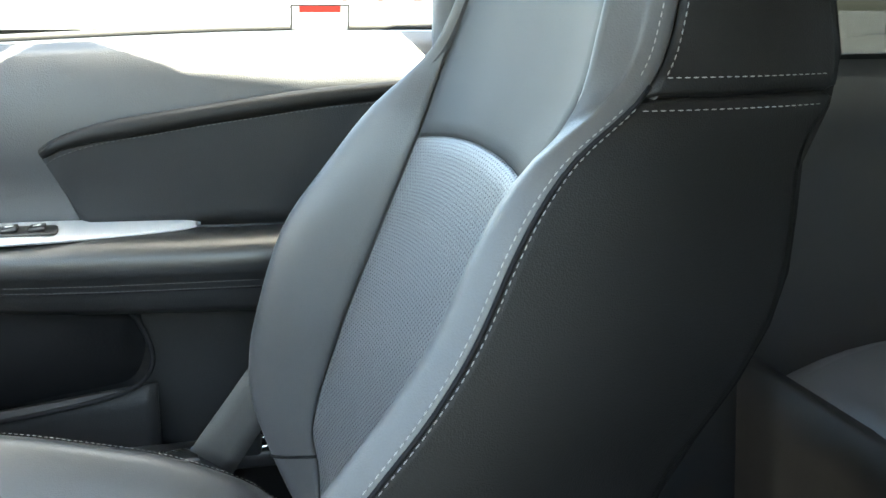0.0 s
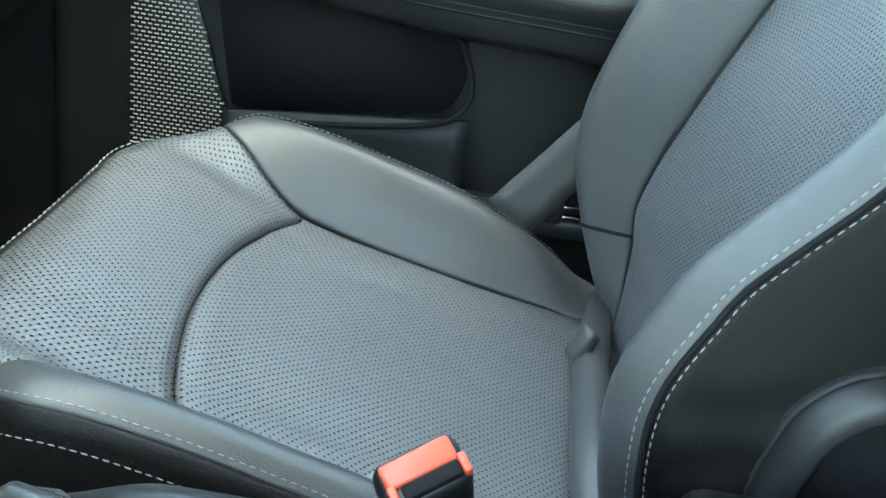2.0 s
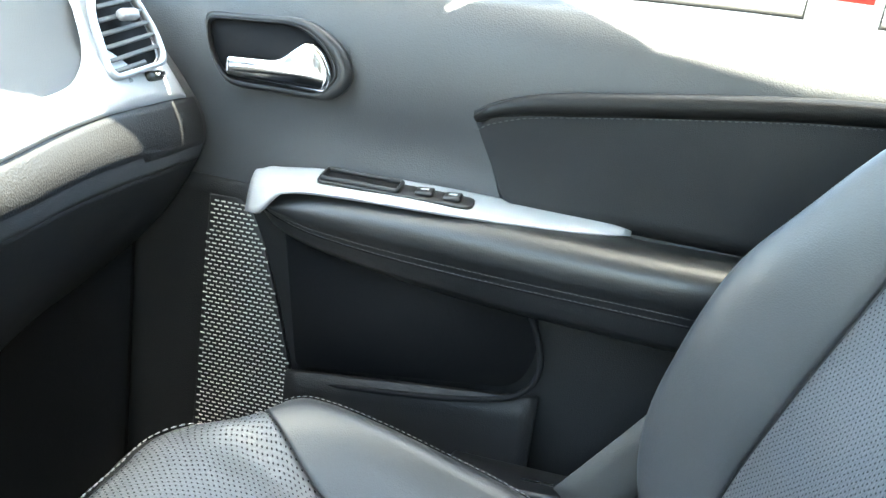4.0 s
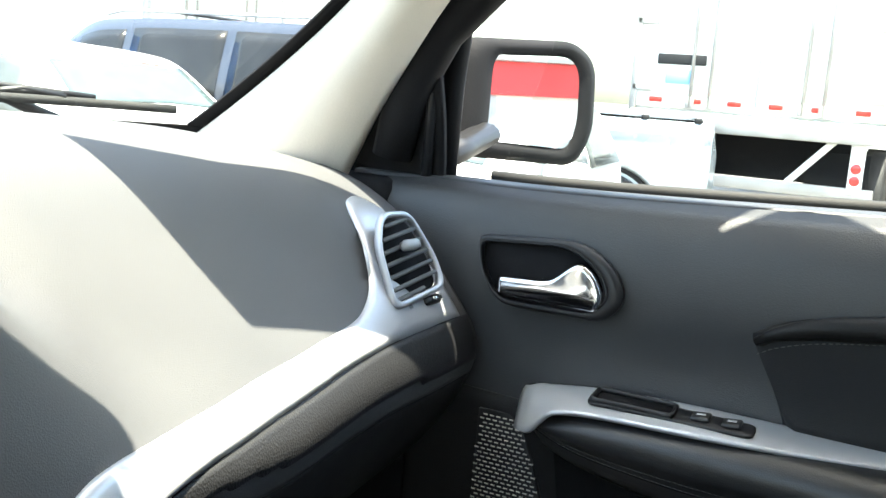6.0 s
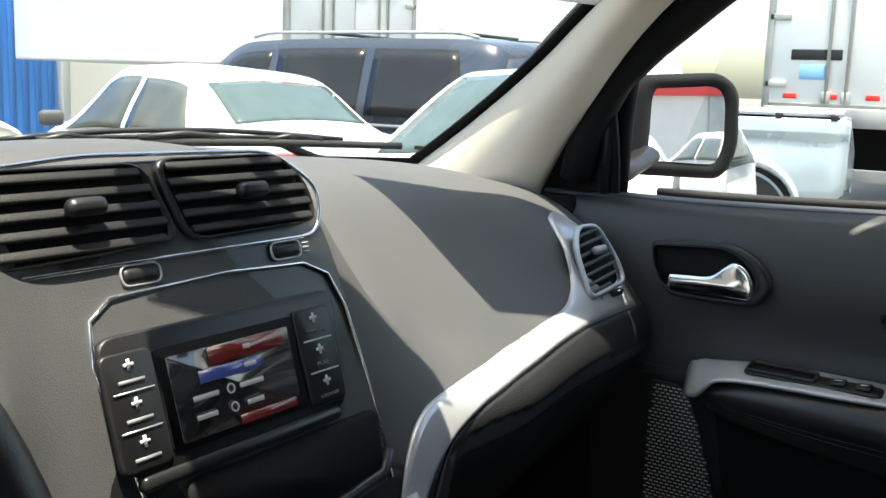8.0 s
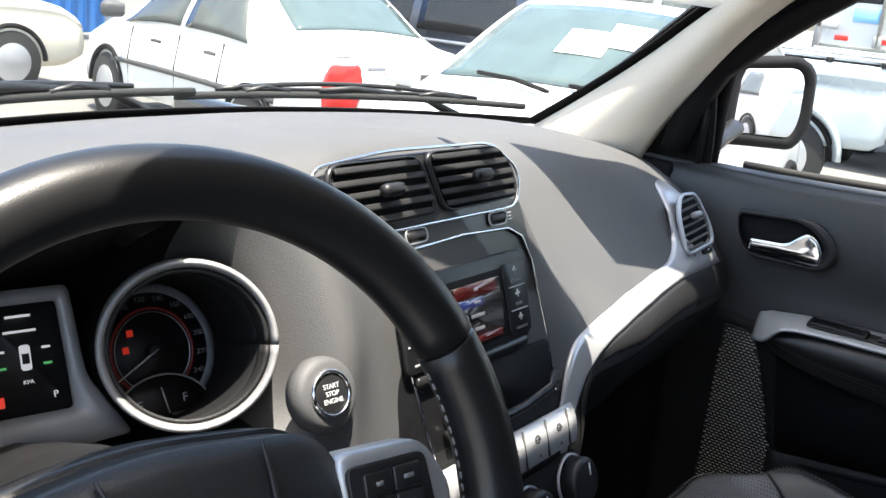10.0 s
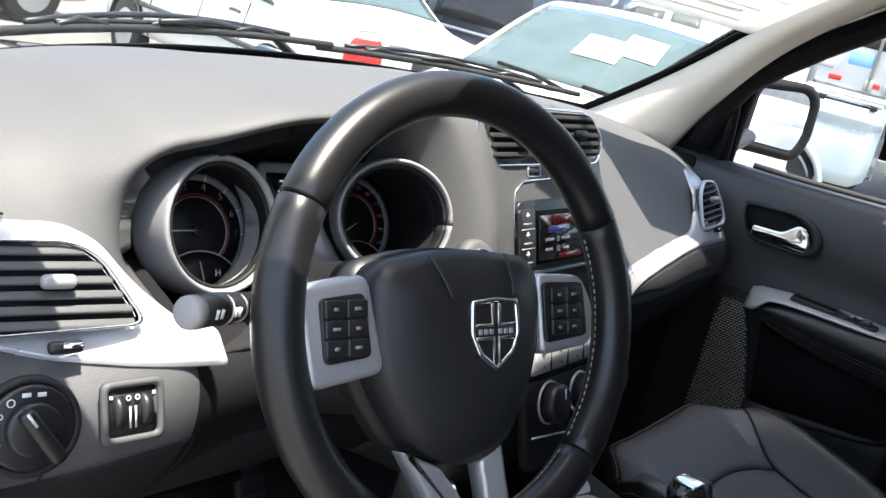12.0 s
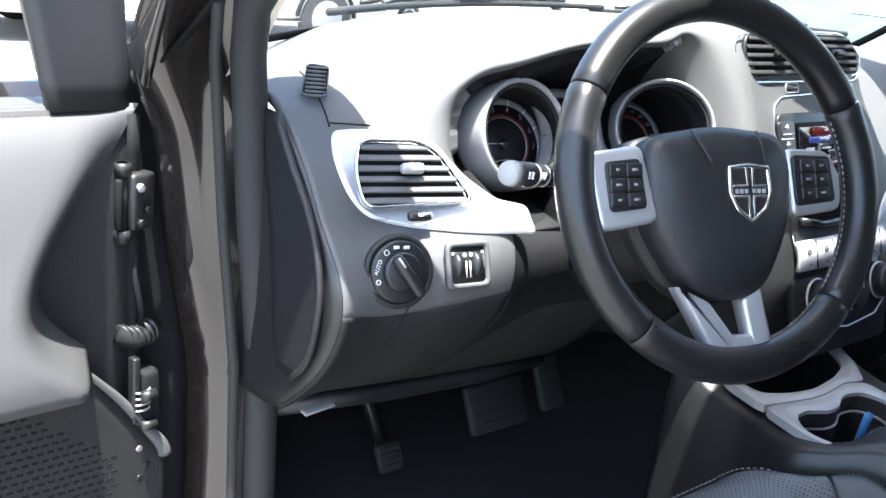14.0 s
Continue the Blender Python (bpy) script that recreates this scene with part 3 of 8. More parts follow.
for dz in (0.0, 0.011):
    part("bright_line", tube([(0.698, 0.15, 0.803 + dz), (0.697, 0.03, 0.8105 + dz), (0.697, -0.15, 0.814 + dz)], 0.0016, 6), CHROME, strip, "bright metal line")

# bonnet and cowl seen past the windscreen base
def bonnet(u, v):
    return (0.80 * u, ws_base(0.775 * u) + 0.07 + 0.95 * v, 1.225 + 0.02 * (1 - u * u) - 0.16 * v - 0.05 * abs(u) ** 3)


sheet(patch(bonnet, -1, 1, 16, 0, 1, 10, (0, 1.5, 0.5), 0.01), "bonnet", PAINT_DARK, "dark brown painted bonnet", category="bonnet")
sheet(patch(lambda u, v: (0.80 * u, ws_base(0.775 * u) + 0.075 * v - 0.004, 1.252 + 0.008 * (1 - u * u) - 0.012 * v), -1, 1, 24, 0, 1, 3, (0, 1, 0), 0.01), "cowl", MATTE, "black plastic cowl below the windscreen", category="cowl")
for s in (-1, 1):
    sheet(boxm((s * 0.86, 1.35, 0.80), (0.05, 1.2, 0.72), 0.02), "front_wing", PAINT_DARK, "dark brown painted front wing", category="wing")


def wiper(pts, arm):
    w = thing("wiper", "black windscreen wiper lying at the glass base", "wiper", "windscreen wipers", at=pts[0])
    part("blade", tube(pts, 0.0055, 6), RUBBER, w)
    part("frame_bar", tube([Vector(p) + Vector((0, 0.012, 0.015 * math.sin(math.pi * i / (len(pts) - 1)))) for i, p in enumerate(pts)][2:-2], 0.0038, 6), BLACK, w)
    part("spine", tube([Vector(p) + Vector((0, 0.004, 0.007)) for p in pts[3:-3]], 0.003, 6), BLACK, w)
    for k in (4, 8, 12):
        if k < len(pts) - 1:
            part("claw", tube([Vector(pts[k - 1]) + Vector((0, 0, 0.004)), Vector(pts[k]) + Vector((0, 0.006, 0.010)), Vector(pts[k + 1]) + Vector((0, 0, 0.004))], 0.004, 6), BLACK, w)
    part("arm", tube(arm, [0.008, 0.006, 0.005, 0.004], 6), BLACK, w)


def on_shield(x, v, lift=0.012):
    p = Vector(ws_point(x / (0.775 - 0.19 * v), v))
    return p + Vector((0, lift * 0.6, lift))


wiper([on_shield(x, 0.008 + 0.013 * math.sin((x + 0.55) * 2.2), 0.008) for x in np.linspace(-0.50, 0.16, 17)], [on_shield(0.12, -0.03, 0.003), on_shield(0.05, 0.006, 0.014), on_shield(-0.10, 0.026, 0.018), on_shield(-0.20, 0.026, 0.013)])
wiper([on_shield(x, 0.006 + 0.010 * math.sin((x - 0.1) * 3.5), 0.008) for x in np.linspace(0.14, 0.70, 17)], [on_shield(0.62, -0.03, 0.003), on_shield(0.55, 0.002, 0.014), on_shield(0.42, 0.020, 0.016), on_shield(0.36, 0.019, 0.012)])

# printed auction sheet on the glass, rear-view mirror
def on_glass(x, v):
    return Vector(ws_point(x / (0.775 - 0.19 * v), v)) + Vector((0, -0.010, -0.009))


notice = thing("paper_notice", "white printed auction notice taped inside the windscreen", "paper", at=on_glass(0.5, 0.45))
part("paper", patch(lambda u, v: on_glass(0.366 + (0.290 - 0.045 * v) * u, 0.430 + 0.275 * v + 0.02 * u) + Vector((0, -0.022, -0.004)), 0, 1, 6, 0, 1, 6, (0, 0, 0.8), 0.0006), NOTICE, notice)
for k in range(9):
    w = (0.20, 0.17, 0.19, 0.11, 0.20, 0.18, 0.14, 0.19, 0.09)[k]
    part("print_line", patch(lambda u, v, k=k, w=w: on_glass(0.395 + w * u, 0.460 + 0.026 * k + (0.012 if k in (1, 6) else 0.006) * v + 0.02 * u) + Vector((0, -0.0236, -0.0052)), 0, 1, 4, 0, 1, 1, (0, 0, 0.8), 0.0003), INK, notice)

rvm = thing("rear_view_mirror", "black rear-view mirror hanging from the windscreen", "mirror", at=(0.0, 0.42, 1.60))
part("shell", boxm(pose(0.063, 0.468, 1.570, 8, 4, -12), (0.27, 0.035, 0.07), 0.016, 3), BLACK, rvm)
part("mirror_glass", boxm(pose(0.059, 0.4495, 1.568, 8, 4, -12), (0.255, 0.002, 0.058)), MIRROR, rvm, smooth=False)
part("stalk", tube([(0.06, 0.478, 1.582), (0.045, 0.51, 1.605), (0.035, 0.545, 1.622)], 0.010, 8), BLACK, rvm)
# Unseen block added under the header; it keeps sun off the radio.
part("stack_shade_block", boxm(pose(0.030, 0.415, 1.650, -22, 0, 0), (0.25, 0.085, 0.026), 0.010, 3), BLACK, rvm, "unseen black block added to shade the centre stack")

# ---- dashboard ----
# stations across the car, each a profile from windscreen base to knee level: (y, z) twelve times
ST = [
    (-0.715, 0.74, 1.235, 0.72, 1.246, 0.69, 1.250, 0.655, 1.248, 0.612, 1.238, 0.578, 1.212, 0.548, 1.182, 0.522, 1.150, 0.498, 1.116, 0.486, 1.065, 0.500, 1.000, 0.56, 0.93),
    (-0.66, 0.80, 1.245, 0.76, 1.262, 0.71, 1.266, 0.655, 1.256, 0.615, 1.236, 0.585, 1.205, 0.555, 1.170, 0.525, 1.140, 0.502, 1.110, 0.500, 1.050, 0.525, 0.985, 0.58, 0.93),
    (-0.60, 0.86, 1.255, 0.80, 1.272, 0.73, 1.276, 0.652, 1.267, 0.602, 1.243, 0.564, 1.206, 0.539, 1.171, 0.507, 1.144, 0.490, 1.115, 0.488, 1.055, 0.515, 0.985, 0.57, 0.93),
    (-0.55, 0.90, 1.260, 0.83, 1.282, 0.75, 1.290, 0.660, 1.286, 0.572, 1.266, 0.562, 1.234, 0.542, 1.187, 0.490, 1.155, 0.480, 1.123, 0.482, 1.060, 0.512, 0.990, 0.57, 0.93),
    (-0.535, 0.91, 1.262, 0.835, 1.286, 0.752, 1.296, 0.658, 1.294, 0.566, 1.274, 0.580, 1.242, 0.585, 1.192, 0.486, 1.154, 0.478, 1.124, 0.480, 1.060, 0.512, 0.992, 0.57, 0.93),
    (-0.522, 0.92, 1.263, 0.838, 1.289, 0.756, 1.301, 0.656, 1.302, 0.558, 1.284, 0.596, 1.254, 0.640, 1.198, 0.490, 1.150, 0.480, 1.126, 0.481, 1.061, 0.512, 0.994, 0.57, 0.93),
    (-0.49, 0.93, 1.264, 0.84, 1.292, 0.76, 1.306, 0.66, 1.308, 0.553, 1.292, 0.582, 1.264, 0.662, 1.200, 0.610, 1.140, 0.488, 1.128, 0.482, 1.062, 0.512, 0.995, 0.57, 0.93),
    (-0.40, 0.98, 1.268, 0.86, 1.298, 0.76, 1.318, 0.65, 1.328, 0.535, 1.316, 0.570, 1.290, 0.672, 1.215, 0.630, 1.136, 0.500, 1.125, 0.490, 1.062, 0.520, 0.995, 0.58, 0.93),
    (-0.28, 1.01, 1.270, 0.87, 1.300, 0.76, 1.320, 0.65, 1.333, 0.533, 1.320, 0.568, 1.293, 0.672, 1.215, 0.630, 1.136, 0.495, 1.120, 0.480, 1.060, 0.505, 0.990, 0.57, 0.93),
    (-0.207, 1.02, 1.271, 0.87, 1.300, 0.76, 1.320, 0.65, 1.333, 0.560, 1.326, 0.604, 1.298, 0.655, 1.222, 0.605, 1.150, 0.480, 1.140, 0.465, 1.080, 0.480, 1.000, 0.55, 0.92),
    (-0.165, 1.03, 1.272, 0.88, 1.300, 0.77, 1.318, 0.66, 1.332, 0.570, 1.328, 0.535, 1.290, 0.505, 1.235, 0.480, 1.190, 0.466, 1.145, 0.455, 1.080, 0.465, 1.000, 0.53, 0.90),
    (-0.10, 1.04, 1.273, 0.89, 1.300, 0.77, 1.318, 0.66, 1.332, 0.585, 1.336, 0.552, 1.322, 0.530, 1.270, 0.508, 1.210, 0.488, 1.145, 0.468, 1.080, 0.450, 1.000, 0.48, 0.88),
    (0.02, 1.05, 1.274, 0.90, 1.300, 0.78, 1.318, 0.67, 1.332, 0.590, 1.337, 0.552, 1.323, 0.530, 1.270, 0.508, 1.210, 0.488, 1.145, 0.468, 1.080, 0.450, 1.000, 0.48, 0.88),
    (0.125, 1.05, 1.274, 0.91, 1.300, 0.79, 1.314, 0.69, 1.322, 0.600, 1.325, 0.558, 1.305, 0.532, 1.260, 0.510, 1.205, 0.488, 1.145, 0.468, 1.080, 0.450, 1.000, 0.48, 0.88),
    (0.150, 1.05, 1.274, 0.91, 1.300, 0.79, 1.314, 0.69, 1.322, 0.600, 1.325, 0.558, 1.305, 0.532, 1.260, 0.510, 1.205, 0.488, 1.145, 0.468, 1.080, 0.450, 1.000, 0.48, 0.88),
    (0.212, 1.05, 1.274, 0.92, 1.296, 0.80, 1.302, 0.70, 1.298, 0.640, 1.272, 0.585, 1.222, 0.530, 1.200, 0.502, 1.155, 0.480, 1.110, 0.465, 1.060, 0.462, 1.000, 0.50, 0.88),
    (0.28, 1.04, 1.272, 0.92, 1.294, 0.81, 1.300, 0.71, 1.295, 0.650, 1.265, 0.590, 1.212, 0.545, 1.165, 0.505, 1.130, 0.482, 1.095, 0.475, 1.050, 0.480, 0.980, 0.53, 0.86),
    (0.40, 1.02, 1.270, 0.91, 1.290, 0.80, 1.295, 0.715, 1.285, 0.655, 1.250, 0.600, 1.200, 0.550, 1.155, 0.512, 1.120, 0.490, 1.085, 0.485, 1.040, 0.490, 0.960, 0.54, 0.85),
    (0.52, 0.99, 1.266, 0.89, 1.284, 0.79, 1.287, 0.705, 1.276, 0.650, 1.246, 0.605, 1.205, 0.560, 1.165, 0.525, 1.130, 0.502, 1.090, 0.497, 1.040, 0.500, 0.960, 0.55, 0.85),
    (0.60, 0.95, 1.260, 0.87, 1.278, 0.78, 1.280, 0.690, 1.268, 0.625, 1.243, 0.580, 1.209, 0.556, 1.172, 0.532, 1.135, 0.510, 1.090, 0.502, 1.040, 0.510, 0.960, 0.56, 0.85),
    (0.66, 0.92, 1.254, 0.85, 1.270, 0.77, 1.270, 0.688, 1.259, 0.630, 1.237, 0.585, 1.208, 0.560, 1.174, 0.534, 1.135, 0.511, 1.090, 0.502, 1.040, 0.512, 0.960, 0.58, 0.85),
    (0.745, 0.90, 1.245, 0.84, 1.256, 0.77, 1.254, 0.695, 1.243, 0.650, 1.226, 0.612, 1.202, 0.580, 1.170, 0.546, 1.135, 0.517, 1.090, 0.504, 1.040, 0.518, 0.960, 0.60, 0.85),
]


UNDER = ((0.0, 0.015, 0.03), (0.025, 0.065, 0.10))      # how far the last three points recede, driver's and passenger's side
ST = [row if -0.2 < row[0] < 0.27 else row[:19] + tuple(v + (UNDER[row[0] > 0][k // 2] if k % 2 == 0 else 0.0) for k, v in enumerate(row[19:])) for row in ST]

ST = [row[:15] + (row[15] + 0.003, row[16], row[17] - 0.012, row[18] - 0.008, row[19] - 0.006) + row[20:] if row[0] < -0.5 else row for row in ST]   # the knee face leans out below the plate


def soften(grid, width, axis):
    """A running mean along one axis, done twice, with the ends held."""
    k = np.ones(2 * width + 1) / (2 * width + 1)
    pad = [(width, width) if i == axis else (0, 0) for i in range(3)]
    for _ in range(2):
        grid = np.apply_along_axis(lambda a: np.convolve(a, k, "valid"), axis, np.pad(grid, pad, mode="edge"))
    return grid


GX, GS = np.linspace(-0.715, 0.745, 241), np.linspace(0, 11, 89)
DASH_GRID = np.empty((241, 89, 2))
for _i, _x in enumerate(GX):
    _prof = lerp_table(ST, _x).reshape(-1, 2)
    _rows = [(k, *_prof[k]) for k in range(12)]
    for _j, _s in enumerate(GS):
        DASH_GRID[_i, _j] = lerp_table(_rows, _s)
DASH_GRID = soften(soften(DASH_GRID, 2, 0), 2, 1)


def dash(x, s):
    """A point of the dashboard's skin: x across the car, s from 0 (windscreen base) to 11 (knee)."""
    a, b = np.clip((x + 0.715) / 1.46 * 240, 0, 239.999), np.clip(s / 11 * 88, 0, 87.999)
    i, j = int(a), int(b)
    a, b = a - i, b - j
    g = DASH_GRID
    y, z = (g[i, j] * (1 - a) + g[i + 1, j] * a) * (1 - b) + (g[i, j + 1] * (1 - a) + g[i + 1, j + 1] * a) * b
    return Vector((x, y, z))


dashboard = thing("dashboard", "dark grey grained dashboard with silver trim and round instruments", "dashboard", at=(0.0, 0.6, 0.9))
PAD_U, PAD_V = 260, 98
pad_bm = patch(dash, -0.715, 0.745, PAD_U, 0, 8.7, PAD_V, (0, 1.3, 0.9), 0.008)
pad_bm.faces.ensure_lookup_table()
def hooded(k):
    """Whether the k-th pad face lines the hood or is blackened for shade."""
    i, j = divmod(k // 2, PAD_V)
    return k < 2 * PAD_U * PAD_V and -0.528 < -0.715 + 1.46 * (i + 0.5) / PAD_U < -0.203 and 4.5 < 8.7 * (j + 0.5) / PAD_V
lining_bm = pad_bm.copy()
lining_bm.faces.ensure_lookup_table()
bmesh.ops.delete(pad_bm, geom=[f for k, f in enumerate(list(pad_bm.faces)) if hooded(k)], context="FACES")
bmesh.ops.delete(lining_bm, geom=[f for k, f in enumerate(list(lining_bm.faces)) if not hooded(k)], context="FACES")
RIMS = ((face_pose((-0.458, 0.551, 1.216), -3, 18), 0.0560, 0.0565), (face_pose((-0.255, 0.533, 1.217), -36, 18), 0.0580, 0.0565))
def bored(f):
    """Whether a face would stand inside one of the two instrument tubes."""
    for m, rx, ry in RIMS:
        p = m.inverted() @ f.calc_center_median()
        if -0.11 < p.z < 0.03 and (p.x / rx) ** 2 + (p.y / ry) ** 2 < 0.95:
            return True
    return False
for b in (pad_bm, lining_bm):
    bmesh.ops.delete(b, geom=[f for f in b.faces if bored(f)], context="FACES")
part("pad", pad_bm, DASH, dashboard, "dark grey grained moulded pad")
# Black lining of the hood; below it black stands for shade behind the wheel.
part("hood_lining_and_shade", lining_bm, MATTE, dashboard, "black lining of the instrument hood, run on below it for shade behind the wheel")
# Lower dash is darkened in colour to stand for shade under the pad.
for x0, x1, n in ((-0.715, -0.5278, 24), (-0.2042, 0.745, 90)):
    part("lower_panel", patch(dash, x0, x1, n, 8.7, 11, 20, (0, 1.3, 0.9), 0.008), DASH_DIM, dashboard, "lower panel, darkened for the shade below the pad")
# Dash face behind the wheel is blackened to stand for its shade.
part("column_shade", patch(lambda x, s: dash(x, s) + Vector((0, 0.012 * smooth01((0.162 - abs(x + 0.366)) / 0.05), 0)), -0.5278, -0.2042, 30, 8.7, 11, 20, (0, 1.3, 0.9), 0.008), MATTE, dashboard, "dash face behind the wheel, blackened for its shade")


def on_dash(x, s, lift=0.003):
    a, b = dash(x + 0.004, s) - dash(x - 0.004, s), dash(x, s + 0.04) - dash(x, s - 0.04)
    n = a.cross(b).normalized()
    if n.y > 0 and n.z < 0.5:
        n = -n
    if n.z < -0.2:
        n = -n
    return dash(x, s) + n * lift


def dash_strip(table, x0, x1, nx, ns, lift, thick):
    def fn(u, v):
        x = x0 + (x1 - x0) * u
        s0, s1 = lerp_table(table, x)
        e = min(v, 1 - v, u * 4, (1 - u) * 4)
        return on_dash(x, s0 + (s1 - s0) * v, 0.0022 + (lift - 0.0022) * smooth01(e / 0.12))
    return patch(fn, 0, 1, nx, 0, 1, ns, (0, 1.3, 0.9), thick)


# silver band on the passenger side, sweeping down to the centre
part("trim_band", dash_strip([(0.152, 9.2, 10.0), (0.165, 8.75, 9.5), (0.185, 8.2, 9.05), (0.21, 7.7, 8.6), (0.235, 7.4, 8.28), (0.262, 7.2, 7.98), (0.30, 7.0, 7.70), (0.34, 6.85, 7.52), (0.40, 6.68, 7.34), (0.47, 6.68, 7.30), (0.54, 6.68, 7.33), (0.572, 6.40, 7.34), (0.590, 5.95, 7.35), (0.600, 5.30, 7.36), (0.608, 4.75, 7.36), (0.625, 4.38, 7.36), (0.668, 4.35, 7.36), (0.690, 4.9, 7.38), (0.706, 5.6, 7.40), (0.722, 6.5, 7.42)], 0.152, 0.722, 120, 16, 0.006, 0.006), SILVER, dashboard, "satin silver sweeping trim band")
# silver plate round the driver's vent
VENT_PLATE = rounded([(x, q * 0.03) for x, q in ((-0.671, 4.66), (-0.637, 4.57), (-0.598, 4.66), (-0.577, 5.15), (-0.557, 5.95), (-0.546, 6.42), (-0.536, 6.80), (-0.514, 7.02), (-0.512, 7.62), (-0.562, 7.42), (-0.638, 6.96), (-0.666, 6.72), (-0.678, 6.1), (-0.680, 5.3))], [0.008, 0.02, 0.02, 0.02, 0.02, 0.008, 0.006, 0.003, 0.003, 0.02, 0.02, 0.012, 0.012, 0.012], 5)
def plate_fn(u, v):
    n = len(VENT_PLATE)
    a = u * n
    i = int(a) % n
    (ax, ay), (bx, by) = VENT_PLATE[i], VENT_PLATE[(i + 1) % n]
    x, q = ax + (bx - ax) * (a % 1), ay + (by - ay) * (a % 1)
    x, q = -0.62 + (x + 0.62) * v, (6.2 * 0.03 + (q - 6.2 * 0.03) * v) / 0.03
    k = min(x, -0.566)                       # the tip runs on straight where the pad turns into the hood
    p, e = dash(k, q), dash(k - 0.01, q)
    p = p + (p - e) * ((x - k) / 0.01)
    return p + Vector((0.1, -0.85, 0.5)).normalized() * (0.0015 + 0.0025 * smooth01((1 - v) / 0.09))
part("trim_plate", patch(plate_fn, 0, 1, len(VENT_PLATE), 0.3, 1, 26, (-0.6, 1.3, 0.9), 0.006), SILVER, dashboard, "satin silver plate round the air vent")



def vent(at, yaw, tilt, outline, slats, slat_tilt, frame_mat, knob, frame_w=1.10, roll=0.0, slat_roll=0.0, blade=0.0066):
    """An air vent: black plate for inner shade, frame, slanting slats and thumb knob."""
    m = face_pose(at, yaw, tilt, roll)
    o = rounded(outline, 0.012, 4)
    # Thin black plate in place of a cavity, for the shade inside.
    back = part("air_vent", prism(scaled(o, 1.0), 0.0015, m @ pose(0, 0, -0.004)), MATTE, dashboard, "flat black plate standing for the shade in the vent")
    part("frame", ring(scaled(o, frame_w), scaled(o, 0.985), 0.007, m, 0.002), frame_mat, back)
    ys = [p[1] for p in outline]
    y0, y1 = min(ys), max(ys)
    for k in range(slats):
        y = y0 + (y1 - y0) * (k + 0.6) / (slats + 0.2)
        xs = []
        n = len(o)
        for i in range(n):
            (ax, ay), (bx, by) = o[i - 1], o[i]
            if (ay - y) * (by - y) <= 0 and ay != by:
                xs.append(ax + (bx - ax) * (y - ay) / (by - ay))
        if len(xs) < 2:
            continue
        xa, xb = min(xs), max(xs)
        part("slat", boxm(m @ pose((xa + xb) / 2, y, 0.003, slat_tilt, 0, slat_roll), (xb - xa - 0.002, blade, 0.0030), 0.0012, 2), DASH, back)
    kx, ky = knob
    part("knob", boxm(m @ pose(kx, ky, 0.010, -12, 0, 0), (0.024, 0.010, 0.010), 0.004, 3), RIM_SATIN, back, "small thumb knob")
    return m


# passenger end vent, driver's vent, two centre vents
vent((0.638, 0.547, 1.183), -6, 24, [(-0.036, -0.040), (0.040, -0.030), (0.038, -0.004), (0.018, 0.038), (-0.021, 0.040), (-0.036, 0.014)], 7, -20, SATIN, (0.0, 0.010), 1.13, slat_roll=8, blade=0.0042)
vent((-0.621, 0.531, 1.187), -15, 29, [(-0.047, -0.031), (0.062, -0.026), (0.030, 0.022), (0.010, 0.032), (-0.048, 0.032), (-0.053, 0.0)], 6, -24, CHROME, (0.0, 0.004), 1.05)

# centre stack
STACK_TILT = 18.3
def stack_pose(x, z, lift=0.004):
    y = 0.493 + 0.33 * (z - 1.14)
    return face_pose((x, y, z), 0, STACK_TILT) @ pose(0, 0, lift)


stack = part("centre_panel", prism(rounded([(-0.135, -0.085), (0.112, -0.085), (0.140, -0.02), (0.152, 0.06), (0.142, 0.120), (0.115, 0.170), (-0.105, 0.170), (-0.145, 0.13)], 0.025), 0.012, stack_pose(0.0, 1.165, -0.007), 0.003), PIANO, dashboard, "satin black centre panel")


def stack_vent(cx, cz, outline, kx):
    m = stack_pose(cx, cz, 0.006)
    o = rounded(outline, 0.014, 4)
    # Black plate stands for the shade inside the centre vent.
    back = part("air_vent", prism(o, 0.0015, m), MATTE, dashboard, "flat black plate standing for the shade in the vent")
    part("frame", ring(scaled(o, 1.07), scaled(o, 0.99), 0.005, m, 0.0015), PIANO, back)
    ys = [p[1] for p in outline]
    y0, y1 = min(ys), max(ys)
    for k in range(5):
        y = y0 + (y1 - y0) * (k + 0.55) / 5.0
        xs = []
        for i in range(len(o)):
            (ax, ay), (bx, by) = o[i - 1], o[i]
            if (ay - y) * (by - y) <= 0 and ay != by:
                xs.append(ax + (bx - ax) * (y - ay) / (by - ay))
        xa, xb = min(xs), max(xs)
        part("slat", boxm(m @ pose((xa + xb) / 2, y, 0.0045, -26, 0, 0), (xb - xa - 0.002, 0.0062, 0.0032), 0.0013, 2), DASH_DIM, back)
    part("knob", boxm(m @ pose(kx, 0.002, 0.012, -10, 0, 0), (0.026, 0.011, 0.011), 0.005, 3), BLACK, back, "black thumb knob")


stack_vent(-0.060, 1.298, [(-0.066, -0.026), (0.064, -0.022), (0.048, 0.026), (-0.060, 0.026)], 0.0)
stack_vent(0.068, 1.299, [(-0.052, -0.024), (0.062, -0.022), (0.060, 0.004), (0.040, 0.026), (-0.066, 0.027)], 0.0)


def line_on_stack(pts, r, closed=False, lift=0.006):
    return tube([stack_pose(x, z, lift).translation for x, z in pts], r, 6, closed)


